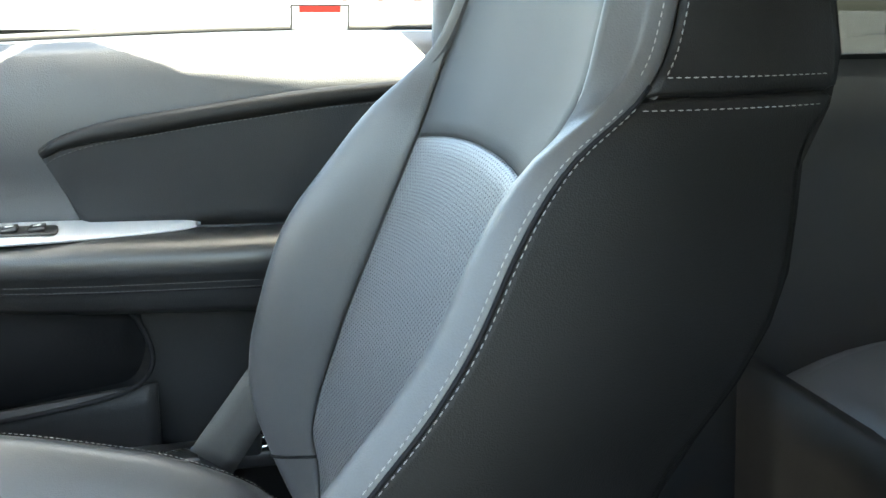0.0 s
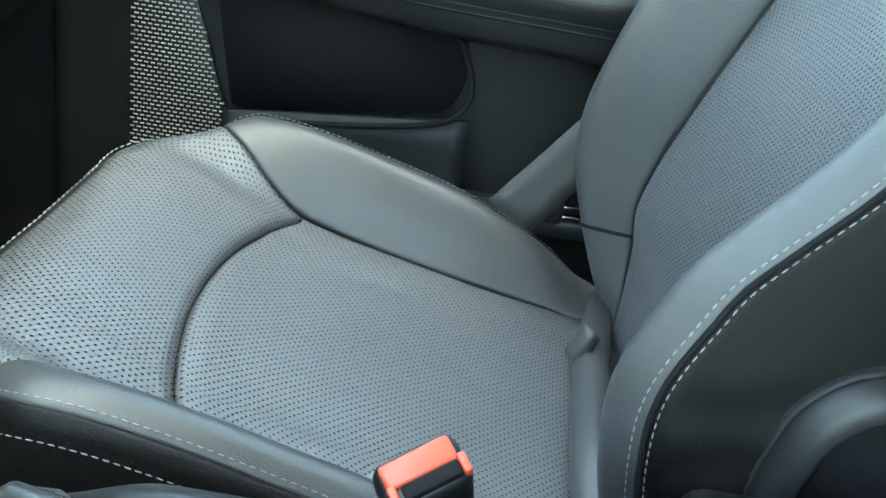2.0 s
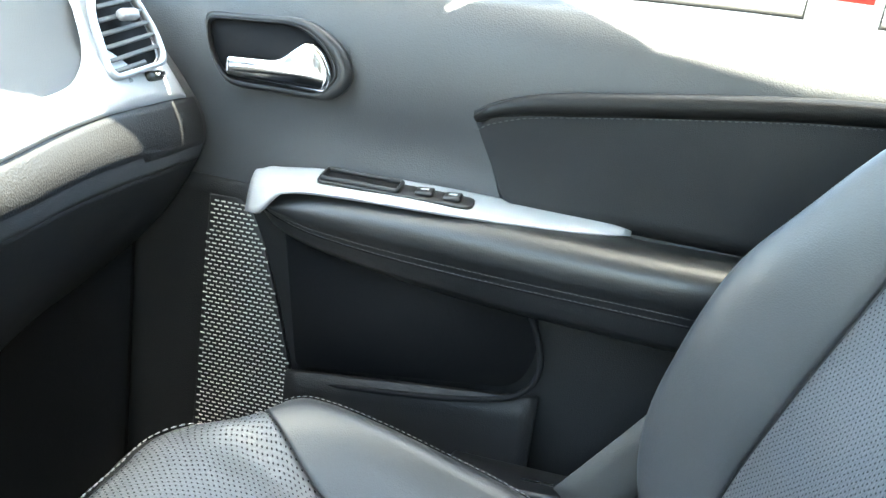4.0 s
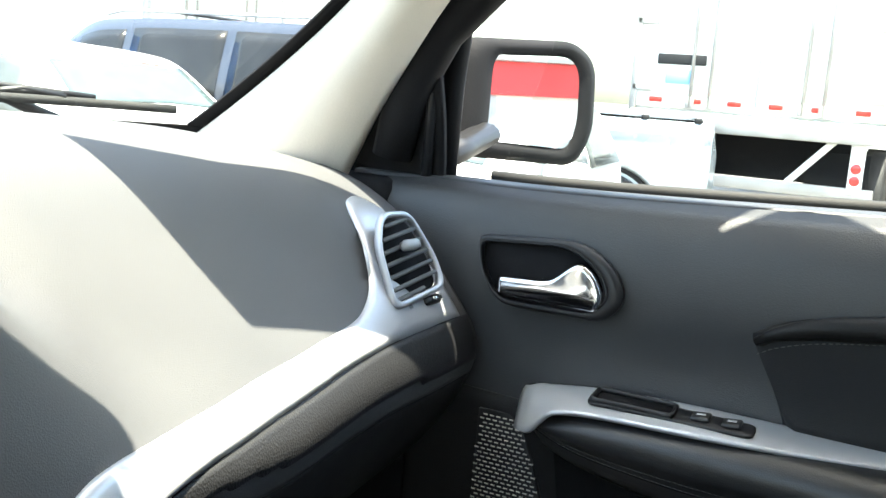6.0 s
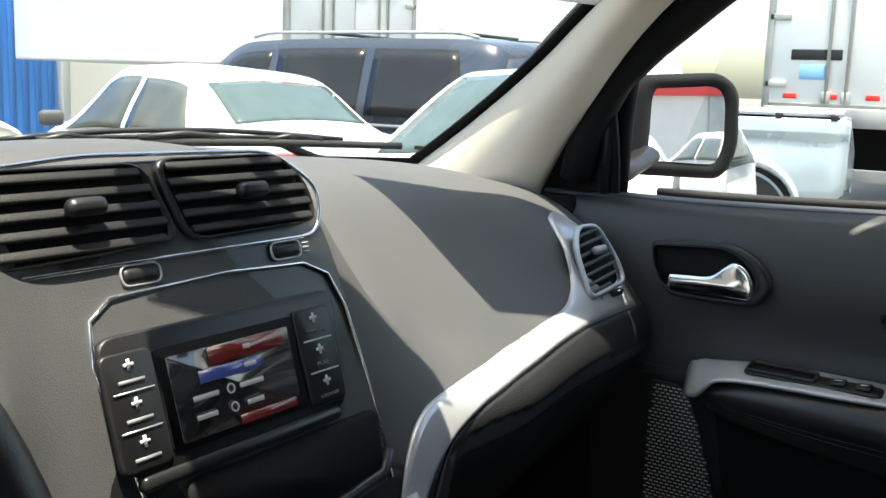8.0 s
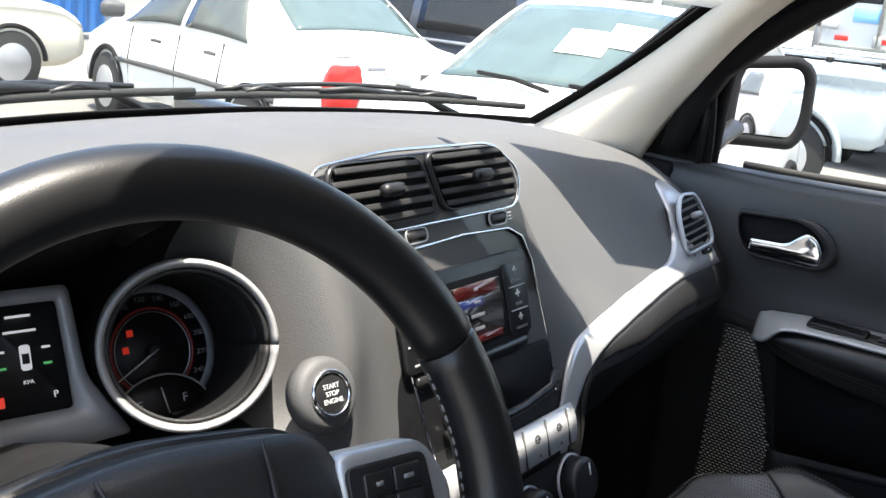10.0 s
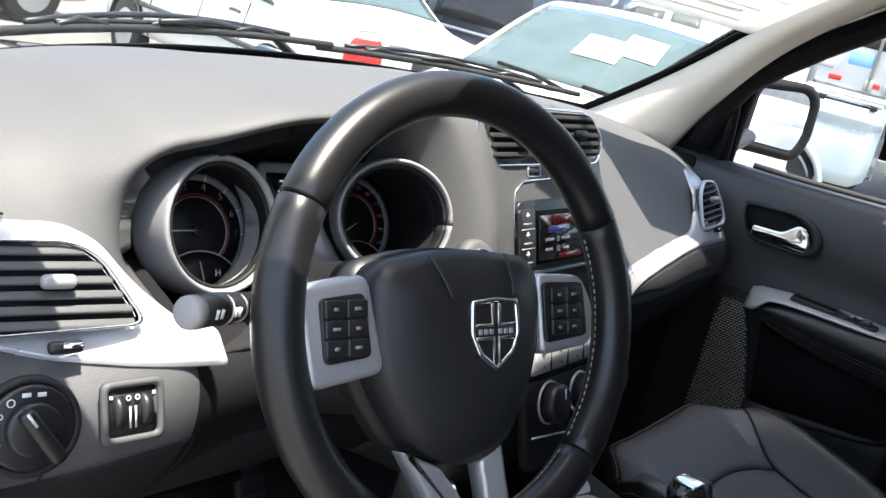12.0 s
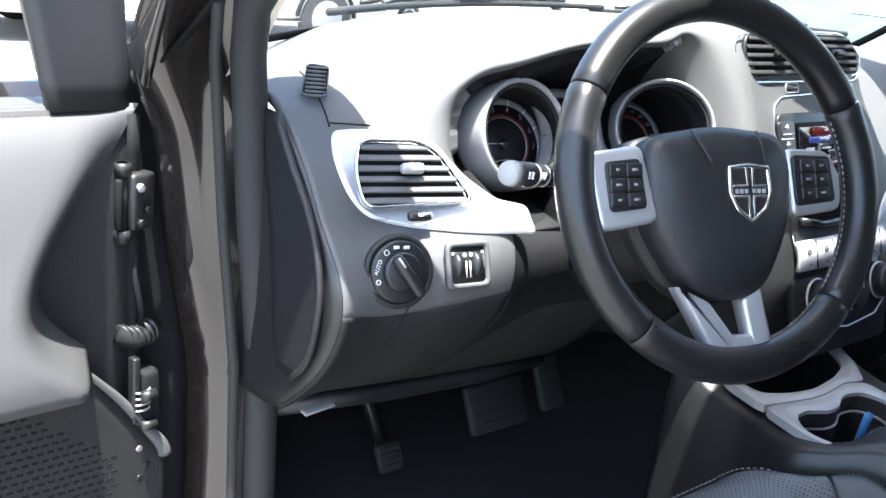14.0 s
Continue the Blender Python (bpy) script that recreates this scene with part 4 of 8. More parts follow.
vent_line = rounded([(-0.138, 1.268), (0.135, 1.268), (0.146, 1.300), (0.105, 1.328), (-0.05, 1.330), (-0.142, 1.322)], 0.02, 6)
part("chrome_line", line_on_stack(vent_line, 0.0016, True), CHROME, dashboard, "thin bright line round the centre vents")
radio_line = [(-0.040, 1.05), (-0.058, 1.15), (-0.070, 1.215), (-0.066, 1.240), (-0.050, 1.250), (0.04, 1.253), (0.112, 1.250), (0.134, 1.240), (0.145, 1.215), (0.153, 1.15), (0.154, 1.09)]
part("chrome_line", line_on_stack([(x, z) for x, z in radio_line], 0.0015), CHROME, dashboard, "thin bright line round the radio")
for x in (-0.025, 0.098):
    wheel_slot = part("vent_wheel", boxm(stack_pose(x, 1.2605, 0.004), (0.026, 0.010, 0.008), 0.004, 3), BLACK, dashboard, "ribbed thumb wheel")
    part("bright_edge", ring(rounded([(-0.015, -0.0065), (0.015, -0.0065), (0.015, 0.0065), (-0.015, 0.0065)], 0.006), rounded([(-0.0138, -0.0055), (0.0138, -0.0055), (0.0138, 0.0055), (-0.0138, 0.0055)], 0.005), 0.0015, stack_pose(x, 1.2605, 0.0055)), SATIN, wheel_slot)
    for k in range(3):
        part("marking", boxm(stack_pose(x + 0.021, 1.2605 + 0.003 * (k - 1), 0.0055), (0.006, 0.0008, 0.0006)), WHITE_INK, wheel_slot)
radio = part("radio", prism(rounded([(-0.093, -0.042), (0.090, -0.042), (0.100, 0.042), (-0.100, 0.042)], 0.014), 0.007, stack_pose(0.030, 1.190, 0.004), 0.002), BLACK, dashboard, "black touch-screen radio with side keys")
part("screen_recess", prism(rounded([(-0.058, -0.031), (0.056, -0.031), (0.058, 0.031), (-0.058, 0.031)], 0.004), 0.0012, stack_pose(0.024, 1.188, 0.011)), MATTE, radio)
part("screen", prism(rounded([(-0.051, -0.026), (0.049, -0.026), (0.051, 0.026), (-0.051, 0.026)], 0.002), 0.001, stack_pose(0.024, 1.187, 0.0125)), SCREEN, radio, "glossy radio screen with a dim menu")
for x, z, w, hh, mm in ((0.036, 0.019, 0.064, 0.011, SCREEN_RED), (0.044, -0.0225, 0.050, 0.006, SCREEN_RED), (0.020, 0.0085, 0.052, 0.0075, SCREEN_BLUE), (0.036, 0.0195, 0.006, 0.003, SCREEN_WHITE), (0.036, 0.0085, 0.010, 0.0025, SCREEN_WHITE), (0.034, -0.0025, 0.020, 0.003, SCREEN_WHITE), (0.034, -0.0135, 0.014, 0.003, SCREEN_WHITE), (-0.004, -0.0025, 0.020, 0.003, SCREEN_WHITE), (-0.006, -0.0135, 0.016, 0.003, SCREEN_WHITE)):
    part("screen_mark", boxm(stack_pose(x, 1.187 + z, 0.0137 + (0.0003 if mm is SCREEN_WHITE else 0)), (w, hh, 0.0004)), mm, radio)
for z in (-0.0025, -0.0135):
    part("screen_mark", ring(circle(0.0033, 14), circle(0.0023, 14), 0.0004, stack_pose(0.016, 1.187 + z, 0.0140)), SCREEN_WHITE, radio)
for s in (-1, 1):
    x0 = 0.024 + s * 0.077
    part("key_column", prism(rounded([(-0.018, -0.034), (0.018, -0.034), (0.018, 0.034), (-0.018, 0.034)], 0.006), 0.004, stack_pose(x0, 1.188, 0.0095), 0.0015), BLACK, radio)
    for k in range(3):
        z = 1.188 + 0.021 * (1 - k)
        part("key_mark", boxm(stack_pose(x0, z + 0.004, 0.0140), (0.007, 0.0022, 0.0004)), WHITE_INK, radio)
        part("key_mark", boxm(stack_pose(x0, z + 0.004, 0.0140), (0.0022, 0.007, 0.0004)), WHITE_INK, radio)
        if s > 0:
            words(("SETTINGS", "MORE", "SCREEN OFF")[k], 0.0042 if k < 2 else 0.0034, stack_pose(x0, z - 0.0055, 0.0140), DIAL_RING, radio)
        else:
            part("key_caption", boxm(stack_pose(x0, z - 0.005, 0.0140), (0.018, 0.0025, 0.0004)), DIAL_RING, radio)
        if k < 2:
            part("key_gap", boxm(stack_pose(x0, z - 0.0105, 0.0142), (0.028, 0.0012, 0.0005)), SATIN, radio)
part("screen_lip", boxm(stack_pose(0.026, 1.148, 0.008), (0.17, 0.010, 0.010), 0.004, 3), PIANO, radio)
# tray under the radio: a flat black plate stands for its shaded inside
tray = part("tray", prism(rounded([(-0.085, -0.026), (0.082, -0.026), (0.090, 0.026), (-0.090, 0.026)], 0.012), 0.002, stack_pose(0.060, 1.117, 0.0075)), MATTE, dashboard, "flat black plate standing for the shaded tray below the radio")
part("tray_lip", tube([stack_pose(x, z, 0.010).translation for x, z in ((-0.03, 1.098), (0.02, 1.090), (0.09, 1.091), (0.14, 1.096), (0.152, 1.110))], 0.005, 8), PIANO, tray)
# silver switch strip and climate knobs
keys = part("switch_strip", patch(lambda u, v: stack_pose(-0.045 + 0.215 * u, 1.036 + 0.038 * v, 0.012 + 0.004 * math.sin(math.pi * v)).translation, 0, 1, 20, 0, 1, 6, (0.05, 0.7, 1.05), 0.006), SILVER, dashboard, "silver strip of climate switches")
for k in range(5):
    x = -0.025 + 0.0400 * k
    part("switch_gap", boxm(stack_pose(x + 0.018, 1.055, 0.0155), (0.0009, 0.036, 0.0022)), DARK_INK, keys)
    part("switch_icon", ring(circle(0.0042, 12), circle(0.0030, 12), 0.0005, stack_pose(x, 1.059, 0.0162)), DARK_INK, keys)
    part("switch_icon", boxm(stack_pose(x + 0.001, 1.0585, 0.0164), (0.009, 0.0012, 0.0006)), DARK_INK, keys)
    part("switch_led", boxm(stack_pose(x + 0.003, 1.043, 0.0150), (0.002, 0.002, 0.0008)), DARK_INK, keys)
climate = part("climate_panel", prism(rounded([(-0.12, -0.06), (0.10, -0.06), (0.122, 0.045), (-0.118, 0.045)], 0.02), 0.010, stack_pose(0.06, 0.985, 0.0), 0.003), MATTE, dashboard, "black climate control panel")
for x, z in ((-0.005, 1.000), (0.070, 0.998), (0.152, 1.003)):
    kn = part("climate_knob", prism(circle(0.0235, 28), 0.022, stack_pose(x, z, 0.008), 0.005, 3), BLACK, climate, "ribbed black rotary knob")
    part("knob_ring", ring(circle(0.0265, 28), circle(0.0240, 28), 0.004, stack_pose(x, z, 0.009), 0.001), SATIN, kn)
    part("pointer", boxm(stack_pose(x + 0.006, z + 0.010, 0.0302), (0.002, 0.012, 0.001)), WHITE_INK, kn)
part("chrome_line", line_on_stack([(-0.05, 0.968), (0.06, 0.955), (0.13, 0.962), (0.165, 0.985)], 0.0012, False, 0.013), SATIN, climate)

# start button
sb = face_pose((-0.182, 0.476, 1.181), -8, 24)
start = part("start_button", prism(circle(0.027, 32), 0.016, sb @ pose(0, 0, -0.008), 0.008, 4), DASH, dashboard, "round engine start button in a grained boss")
part("bezel", ring(circle(0.0172, 32), circle(0.0140, 32), 0.005, sb @ pose(0, 0, 0.007), 0.002), CHROME, start)
part("button", prism(circle(0.0138, 32), 0.003, sb @ pose(0, 0, 0.007), 0.0012), BLACK, start)
for i, w in enumerate(("START", "STOP", "ENGINE")):
    words(w, 0.0048, sb @ pose(0, 0.0050 - 0.0052 * i, 0.0103), WHITE_INK, start)

# instrument cluster
def gauge(rim, face_at, r, name, label):
    """A deep round instrument: a dial at the bottom of a dark cone, in an obliquely cut satin tube with a bright lip."""
    m, (mr, rx, ry) = face_pose(face_at, -10, 24), rim
    g = part(name, prism(circle(r * 0.99, 40), 0.002, m @ pose(0, 0, -0.012)), DIAL, dashboard, label)
    def bore(u, v):
        a = u * math.tau
        c = Vector((math.cos(a), math.sin(a), 0))
        return (m @ (c * r * 0.98 + Vector((0, 0, -0.011)))).lerp(mr @ Vector((c.x * (rx - 0.004), c.y * (ry - 0.004), -0.004)), v)
    def flare(u, v):
        a = u * math.tau
        dr, zz = lerp_table([(0, -0.004, -0.0045), (0.12, -0.0022, 0.0), (0.22, -0.0006, 0.0010), (0.32, 0.0012, 0.0), (0.45, 0.0022, -0.006), (1.0, 0.0036, -0.046)], v)
        return mr @ Vector(((rx + dr) * math.cos(a), (ry + dr) * math.sin(a), zz))
    part("inner_cone", patch(lambda u, v: bore(u, 0.86 * v), 0, 1, 48, 0, 1, 4, m @ Vector((0, 0, -0.3)), 0.003), MATTE, g, "black inner cone")
    part("inner_wall", patch(lambda u, v: bore(u, 0.86 + 0.14 * v), 0, 1, 48, 0, 1, 4, m @ Vector((0, 0, -0.3)), 0.003), DASH_DIM, g, "grey inner wall")
    part("rim", patch(flare, 0, 1, 56, 0, 1, 16, mr @ Vector((0, 0, -0.3)), 0.002), RIM_SATIN, g, "satin silver flared rim")
    part("scale_band", ring(circle(r * 0.92, 48), circle(r * 0.80, 48), 0.0012, m @ pose(0, 0, -0.0098)), DIAL_RING, g)
    part("red_ring", ring(circle(r * 0.60, 48), circle(r * 0.57, 48), 0.001, m @ pose(0, 0, -0.0098)), RED_DIM, g)
    part("bright_ring", ring(circle(r * 0.545, 48), circle(r * 0.530, 48), 0.0012, m @ pose(0, 0, -0.0098)), SATIN, g)
    return m, g


mt, tach = gauge(RIMS[0], (-0.437, 0.600, 1.193), 0.0560, "tachometer", "round tachometer with a silver rim")
ms, spd = gauge(RIMS[1], (-0.228, 0.600, 1.186), 0.0555, "speedometer", "round speedometer with a silver rim")
for i in range(8):
    a = radians(185 - i * 27)
    words(str(i), 0.0090, mt @ pose(0.0395 * math.cos(a), 0.0395 * math.sin(a), -0.0092), DIAL_RING, tach, "numeral")
    part("tick", boxm(mt @ pose(0.0480 * math.cos(a), 0.0480 * math.sin(a), -0.0085, 0, 0, math.degrees(a)), (0.007, 0.0010, 0.0006)), WHITE_INK, tach)
for i in range(13):
    a = radians(222 - i * 21)
    words(str(20 * i), 0.0058, ms @ pose(0.0398 * math.cos(a), 0.0398 * math.sin(a), -0.0092), DIAL_RING, spd, "numeral")
    part("tick", boxm(ms @ pose(0.0475 * math.cos(a), 0.0475 * math.sin(a), -0.0085, 0, 0, math.degrees(a)), (0.006, 0.0010, 0.0006)), DIAL_RING, spd)
for m_, g_, r_, a_, w_ in ((mt, tach, 0.0540, 180, ("C", "H")), (ms, spd, 0.0540, 208, ("E", "F"))):
    part("needle", boxm(m_ @ pose(0.018 * math.cos(radians(a_)), 0.018 * math.sin(radians(a_)), -0.004, 0, 0, a_), (0.040, 0.0012, 0.001)), WHITE_INK, g_)
    part("hub_cap", prism(circle(0.006, 20), 0.006, m_ @ pose(0, 0, -0.0095), 0.002), DIAL, g_)
    low = [(r_ * 0.75 * math.cos(a), -r_ * 0.95 + r_ * 0.62 * math.sin(a)) for a in np.linspace(0.12, math.pi - 0.12, 20)]
    part("small_dial", prism([(x, max(y, -r_ * 0.92)) for x, y in low] , 0.0015, m_ @ pose(0, 0, -0.009)), DIAL, g_)
    part("small_dial_edge", tube([m_ @ Vector((x, y, -0.0065)) for x, y in low], 0.0008, 6), SATIN, g_)
    words(w_[0], 0.009, m_ @ pose(-0.018, -0.038, -0.0068), WHITE_INK, g_, "numeral")
    words(w_[1], 0.009, m_ @ pose(0.018, -0.038, -0.0068), WHITE_INK, g_, "numeral")
    part("small_needle", boxm(m_ @ pose(0.002, -0.038, -0.006, 0, 0, 100), (0.022, 0.0009, 0.0008)), WHITE_INK, g_)
for k, (x, y) in enumerate(((-0.016, 0.016), (-0.021, 0.004))):
    part("telltale", boxm(ms @ pose(x, y, -0.0088), (0.005, 0.005, 0.0005), 0.001), RED_LIT, spd)
# display between the dials
cd = face_pose((-0.333, 0.602, 1.205), -13, 24) @ Matrix.Scale(0.76, 4)
disp = part("driver_display", prism(rounded([(-0.040, -0.052), (0.040, -0.052), (0.036, 0.050), (-0.034, 0.050)], 0.006), 0.004, cd @ pose(0, 0, -0.006)), DIAL, dashboard, "small lit driver display between the dials")
part("display_frame", ring(rounded([(-0.060, -0.086), (0.084, -0.080), (0.050, -0.022), (0.044, 0.060), (-0.044, 0.060), (-0.050, -0.030)], 0.008), rounded([(-0.036, -0.048), (0.036, -0.048), (0.0355, -0.02), (0.033, 0.047), (-0.033, 0.047), (-0.0355, -0.02)], 0.004), 0.012, cd @ pose(0, 0, -0.006), 0.003), RIM_SATIN, disp, "satin plate round the display")
part("display_car", prism(rounded([(-0.0045, -0.011), (0.0045, -0.011), (0.0045, 0.011), (-0.0045, 0.011)], 0.003), 0.0008, cd @ pose(0.002, 0.001, -0.0015)), LCD_WHITE, disp)
part("display_car_roof", boxm(cd @ pose(0.002, 0.000, -0.0006), (0.0062, 0.009, 0.0005), 0.001), DIAL, disp)
for x, y, w, mm in ((-0.018, 0.008, 0.009, LCD_WHITE), (0.020, 0.008, 0.009, LCD_WHITE), (-0.018, -0.006, 0.009, LCD_GREEN), (0.020, -0.006, 0.009, LCD_GREEN), (0.0, 0.024, 0.034, LCD_WHITE), (0.0, 0.037, 0.026, LCD_WHITE)):
    part("display_text", boxm(cd @ pose(x, y, -0.0015), (w * 0.8, 0.0022, 0.0006)), mm, disp)
words("KPA", 0.0050, cd @ pose(0.002, -0.020, -0.001), LCD_WHITE, disp)
words("P", 0.0085, cd @ pose(0.023, -0.034, -0.001), LCD_WHITE, disp)
part("display_lamp", boxm(cd @ pose(-0.022, -0.034, -0.0012), (0.005, 0.009, 0.0006), 0.001), LCD_RED, disp)
part("cluster_floor", patch(lambda u, v: (-0.565 + 0.37 * u, 0.50 + 0.17 * v, 1.128 + 0.006 * v), 0, 1, 10, 0, 1, 4, (-0.4, 0.6, 1.0), 0.004), BLACK, dashboard)

# lamp switch and dimmer on the knee panel
hl = face_pose((-0.653, 0.491, 1.109), -12, 17) @ Matrix.Scale(0.84, 4)
lamp = part("lamp_switch", prism(circle(0.0345, 36), 0.012, hl @ pose(0, 0, -0.004), 0.003), BLACK, dashboard, "round headlamp switch marked AUTO")
part("switch_ring", ring(circle(0.0410, 36), circle(0.034, 36), 0.0075, hl @ pose(0, 0, -0.002), 0.003), DASH_DIM, lamp)
part("dial", prism(circle(0.0215, 32), 0.010, hl @ pose(0, 0, 0.007), 0.003), BLACK, lamp)
part("grip", boxm(hl @ pose(0.003, -0.004, 0.022, 0, 0, -55), (0.052, 0.013, 0.014), 0.005, 3), BLACK, lamp)
part("grip_mark", boxm(hl @ pose(-0.0075, 0.011, 0.0292, 0, 0, -55), (0.013, 0.0022, 0.0006)), WHITE_INK, lamp)
words("AUTO", 0.0062, hl @ pose(-0.0265, 0.006, 0.0083, 0, 0, 68), WHITE_INK, lamp)
part("icon", ring(circle(0.0034, 14), circle(0.0024, 14), 0.0005, hl @ pose(-0.0165, 0.0215, 0.0083)), WHITE_INK, lamp)
for a in (100, 75):
    part("icon", boxm(hl @ pose(0.027 * math.cos(radians(a)), 0.027 * math.sin(radians(a)), 0.0083), (0.007, 0.0035, 0.0005), 0.001), WHITE_INK, lamp)
part("icon", ring(circle(0.003, 12), circle(0.0018, 12), 0.0005, hl @ pose(-0.027, -0.010, 0.0083)), WHITE_INK, lamp)
dm = face_pose((-0.584, 0.4750, 1.112), -8, 19) @ Matrix.Scale(0.86, 4)
dimmer = part("dimmer", ring(rounded([(-0.028, -0.026), (0.028, -0.026), (0.028, 0.026), (-0.028, 0.026)], 0.008), rounded([(-0.022, -0.020), (0.022, -0.020), (0.022, 0.020), (-0.022, 0.020)], 0.005), 0.006, dm @ pose(0, 0, -0.002), 0.002), DASH, dashboard, "panel dimmer with two thumb wheels")
part("dimmer_plate", prism(rounded([(-0.022, -0.020), (0.022, -0.020), (0.022, 0.020), (-0.022, 0.020)], 0.005), 0.003, dm @ pose(0, 0, -0.0035)), DASH_LOW, dimmer)
for x in (-0.012, 0.012):
    part("thumb_wheel", prism(circle(0.015, 24), 0.008, dm @ pose(x, 0, -0.008) @ pose(-0.004, 0, 0, 0, 90, 0)), BLACK, dimmer)
for x in (-0.0025, 0.0025):
    part("icon", boxm(dm @ pose(x, -0.005, 0.001), (0.0017, 0.018, 0.0005)), WHITE_INK, dimmer)
    part("icon", ring(circle(0.0024, 12), circle(0.0014, 12), 0.0005, dm @ pose(x * 1.6, 0.011, 0.001)), WHITE_INK, dimmer)
for x in (-0.019, 0.019):
    part("icon", boxm(dm @ pose(x, 0.013, 0.001), (0.003, 0.003, 0.0005), 0.0008), WHITE_INK, dimmer)
# airflow wheels under the end vents
for at, yaw, tilt in (((-0.622, 0.510, 1.152), -12, 34), ((0.664, 0.5335, 1.141), -6, 30)):
    m = face_pose(at, yaw, tilt)
    fw = part("flow_wheel", boxm(m @ pose(0, 0, 0.004), (0.024, 0.009, 0.008), 0.003, 2), BLACK, dashboard)
    part("bright_edge", boxm(m @ pose(0.004, 0, 0.0085), (0.014, 0.0035, 0.001)), CHROME, fw)
# side demister at the driver's end
m = face_pose((-0.671, 0.630, 1.2585), -30, 50)
do = rounded([(-0.0105, -0.018), (0.012, -0.018), (0.0135, 0.0165), (-0.006, 0.018)], 0.005)
dem = part("demister", ring(scaled(do, 1.12), do, 0.004, m @ pose(0, 0, -0.002), 0.001), DASH, dashboard, "small side demister grille")
part("grille_back", prism(do, 0.0012, m @ pose(0, 0, -0.0015)), MATTE, dem)
for k in range(7):
    part("grille_slat", boxm(m @ pose(0.002, -0.0150 + 0.0050 * k, 0.0012, 10, 0, 0), (0.020, 0.0024, 0.0010)), DASH, dem)
part("seam", tube([on_dash(-0.664 - 0.004 * (s - 3), s, 0.0003) for s in np.linspace(2.7, 4.55, 14)], 0.0009, 6), MATTE, dashboard)
part("seam", tube([on_dash(x, 4.5 + 0.05 * math.sin(30 * x), 0.0003) for x in np.linspace(-0.668, -0.628, 8)], 0.0008, 6), MATTE, dashboard)
# end cap recess on the driver's end of the dashboard
def end_face(u, v, out=0.0):
    """The dashboard's end beside the door: u from its front edge towards the bulkhead, v from knee level up."""
    p = dash(-0.715, 10.9 - 6.6 * v)
    return (-0.717 - 0.006 * smooth01(u / 0.15) - out, p.y + 0.002 + (0.72 - p.y) * u, p.z - 0.010 * u)
part("end_cap", patch(end_face, 0, 1, 14, 0, 1, 30, (0, 0.7, 1.1), 0.004), BLACK, dashboard, "grained end cap of the dashboard")
def end_hollow(u, v):
    z = 0.990 + 0.245 * v
    y0, y1 = lerp_table([(0.990, 0.548, 0.575), (1.02, 0.520, 0.585), (1.08, 0.506, 0.595), (1.124, 0.514, 0.603), (1.16, 0.535, 0.612), (1.20, 0.572, 0.622), (1.235, 0.600, 0.628)], z)
    return (-0.7255, y0 + (y1 - y0) * u, z)
# Flat dark sheet on the cap stands for the shade in its recess.
part("end_recess_shade", patch(end_hollow, 0, 1, 8, 0, 1, 20, (0, 0.6, 1.1), 0.002), MATTE, dashboard, "flat dark sheet standing for the shaded recess in the end cap")
part("recess_edge", tube([end_hollow(0, v) for v in np.linspace(0, 1, 24)], 0.0035, 8), DASH_LOW, dashboard)
# lower knee panel, glove box, both in a tone darkened for shade
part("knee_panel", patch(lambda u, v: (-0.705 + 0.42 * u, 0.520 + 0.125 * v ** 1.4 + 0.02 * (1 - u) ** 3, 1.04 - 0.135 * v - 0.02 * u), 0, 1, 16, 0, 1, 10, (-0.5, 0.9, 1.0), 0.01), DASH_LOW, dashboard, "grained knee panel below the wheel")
part("seam", tube([on_dash(-0.640 - 0.028 * t, 8.5 + 2.2 * t, 0.0004) for t in np.linspace(0, 1, 14)], 0.0011, 6), MATTE, dashboard)
part("knee_edge", tube([(-0.705, 0.650, 0.905), (-0.55, 0.642, 0.893), (-0.40, 0.642, 0.884), (-0.29, 0.645, 0.885)], 0.012, 8), BLACK, dashboard)
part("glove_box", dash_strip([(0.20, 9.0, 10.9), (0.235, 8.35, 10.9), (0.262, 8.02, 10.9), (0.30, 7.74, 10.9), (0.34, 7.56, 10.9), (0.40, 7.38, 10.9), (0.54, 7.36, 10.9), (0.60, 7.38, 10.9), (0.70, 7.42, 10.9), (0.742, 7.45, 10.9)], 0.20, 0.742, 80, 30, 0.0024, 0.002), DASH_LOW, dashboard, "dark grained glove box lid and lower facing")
part("bonnet_release", boxm(pose(-0.655, 0.605, 0.915, 10, 0, 8), (0.040, 0.010, 0.004), 0.0015), GREY_PLASTIC, dashboard, "grey bonnet release lever")

# ---- steering wheel ----
WM = pose(-0.41, 0.331, 1.218, 67.1, 0, -13)
wheel = thing("steering_wheel", "black leather four-spoke steering wheel with satin silver spokes", "steering wheel", at=(-0.41, 0.331, 1.218))


def rim_pt(a, r=0.1655):
    return WM @ Vector((r * math.cos(a), r * math.sin(a), 0))


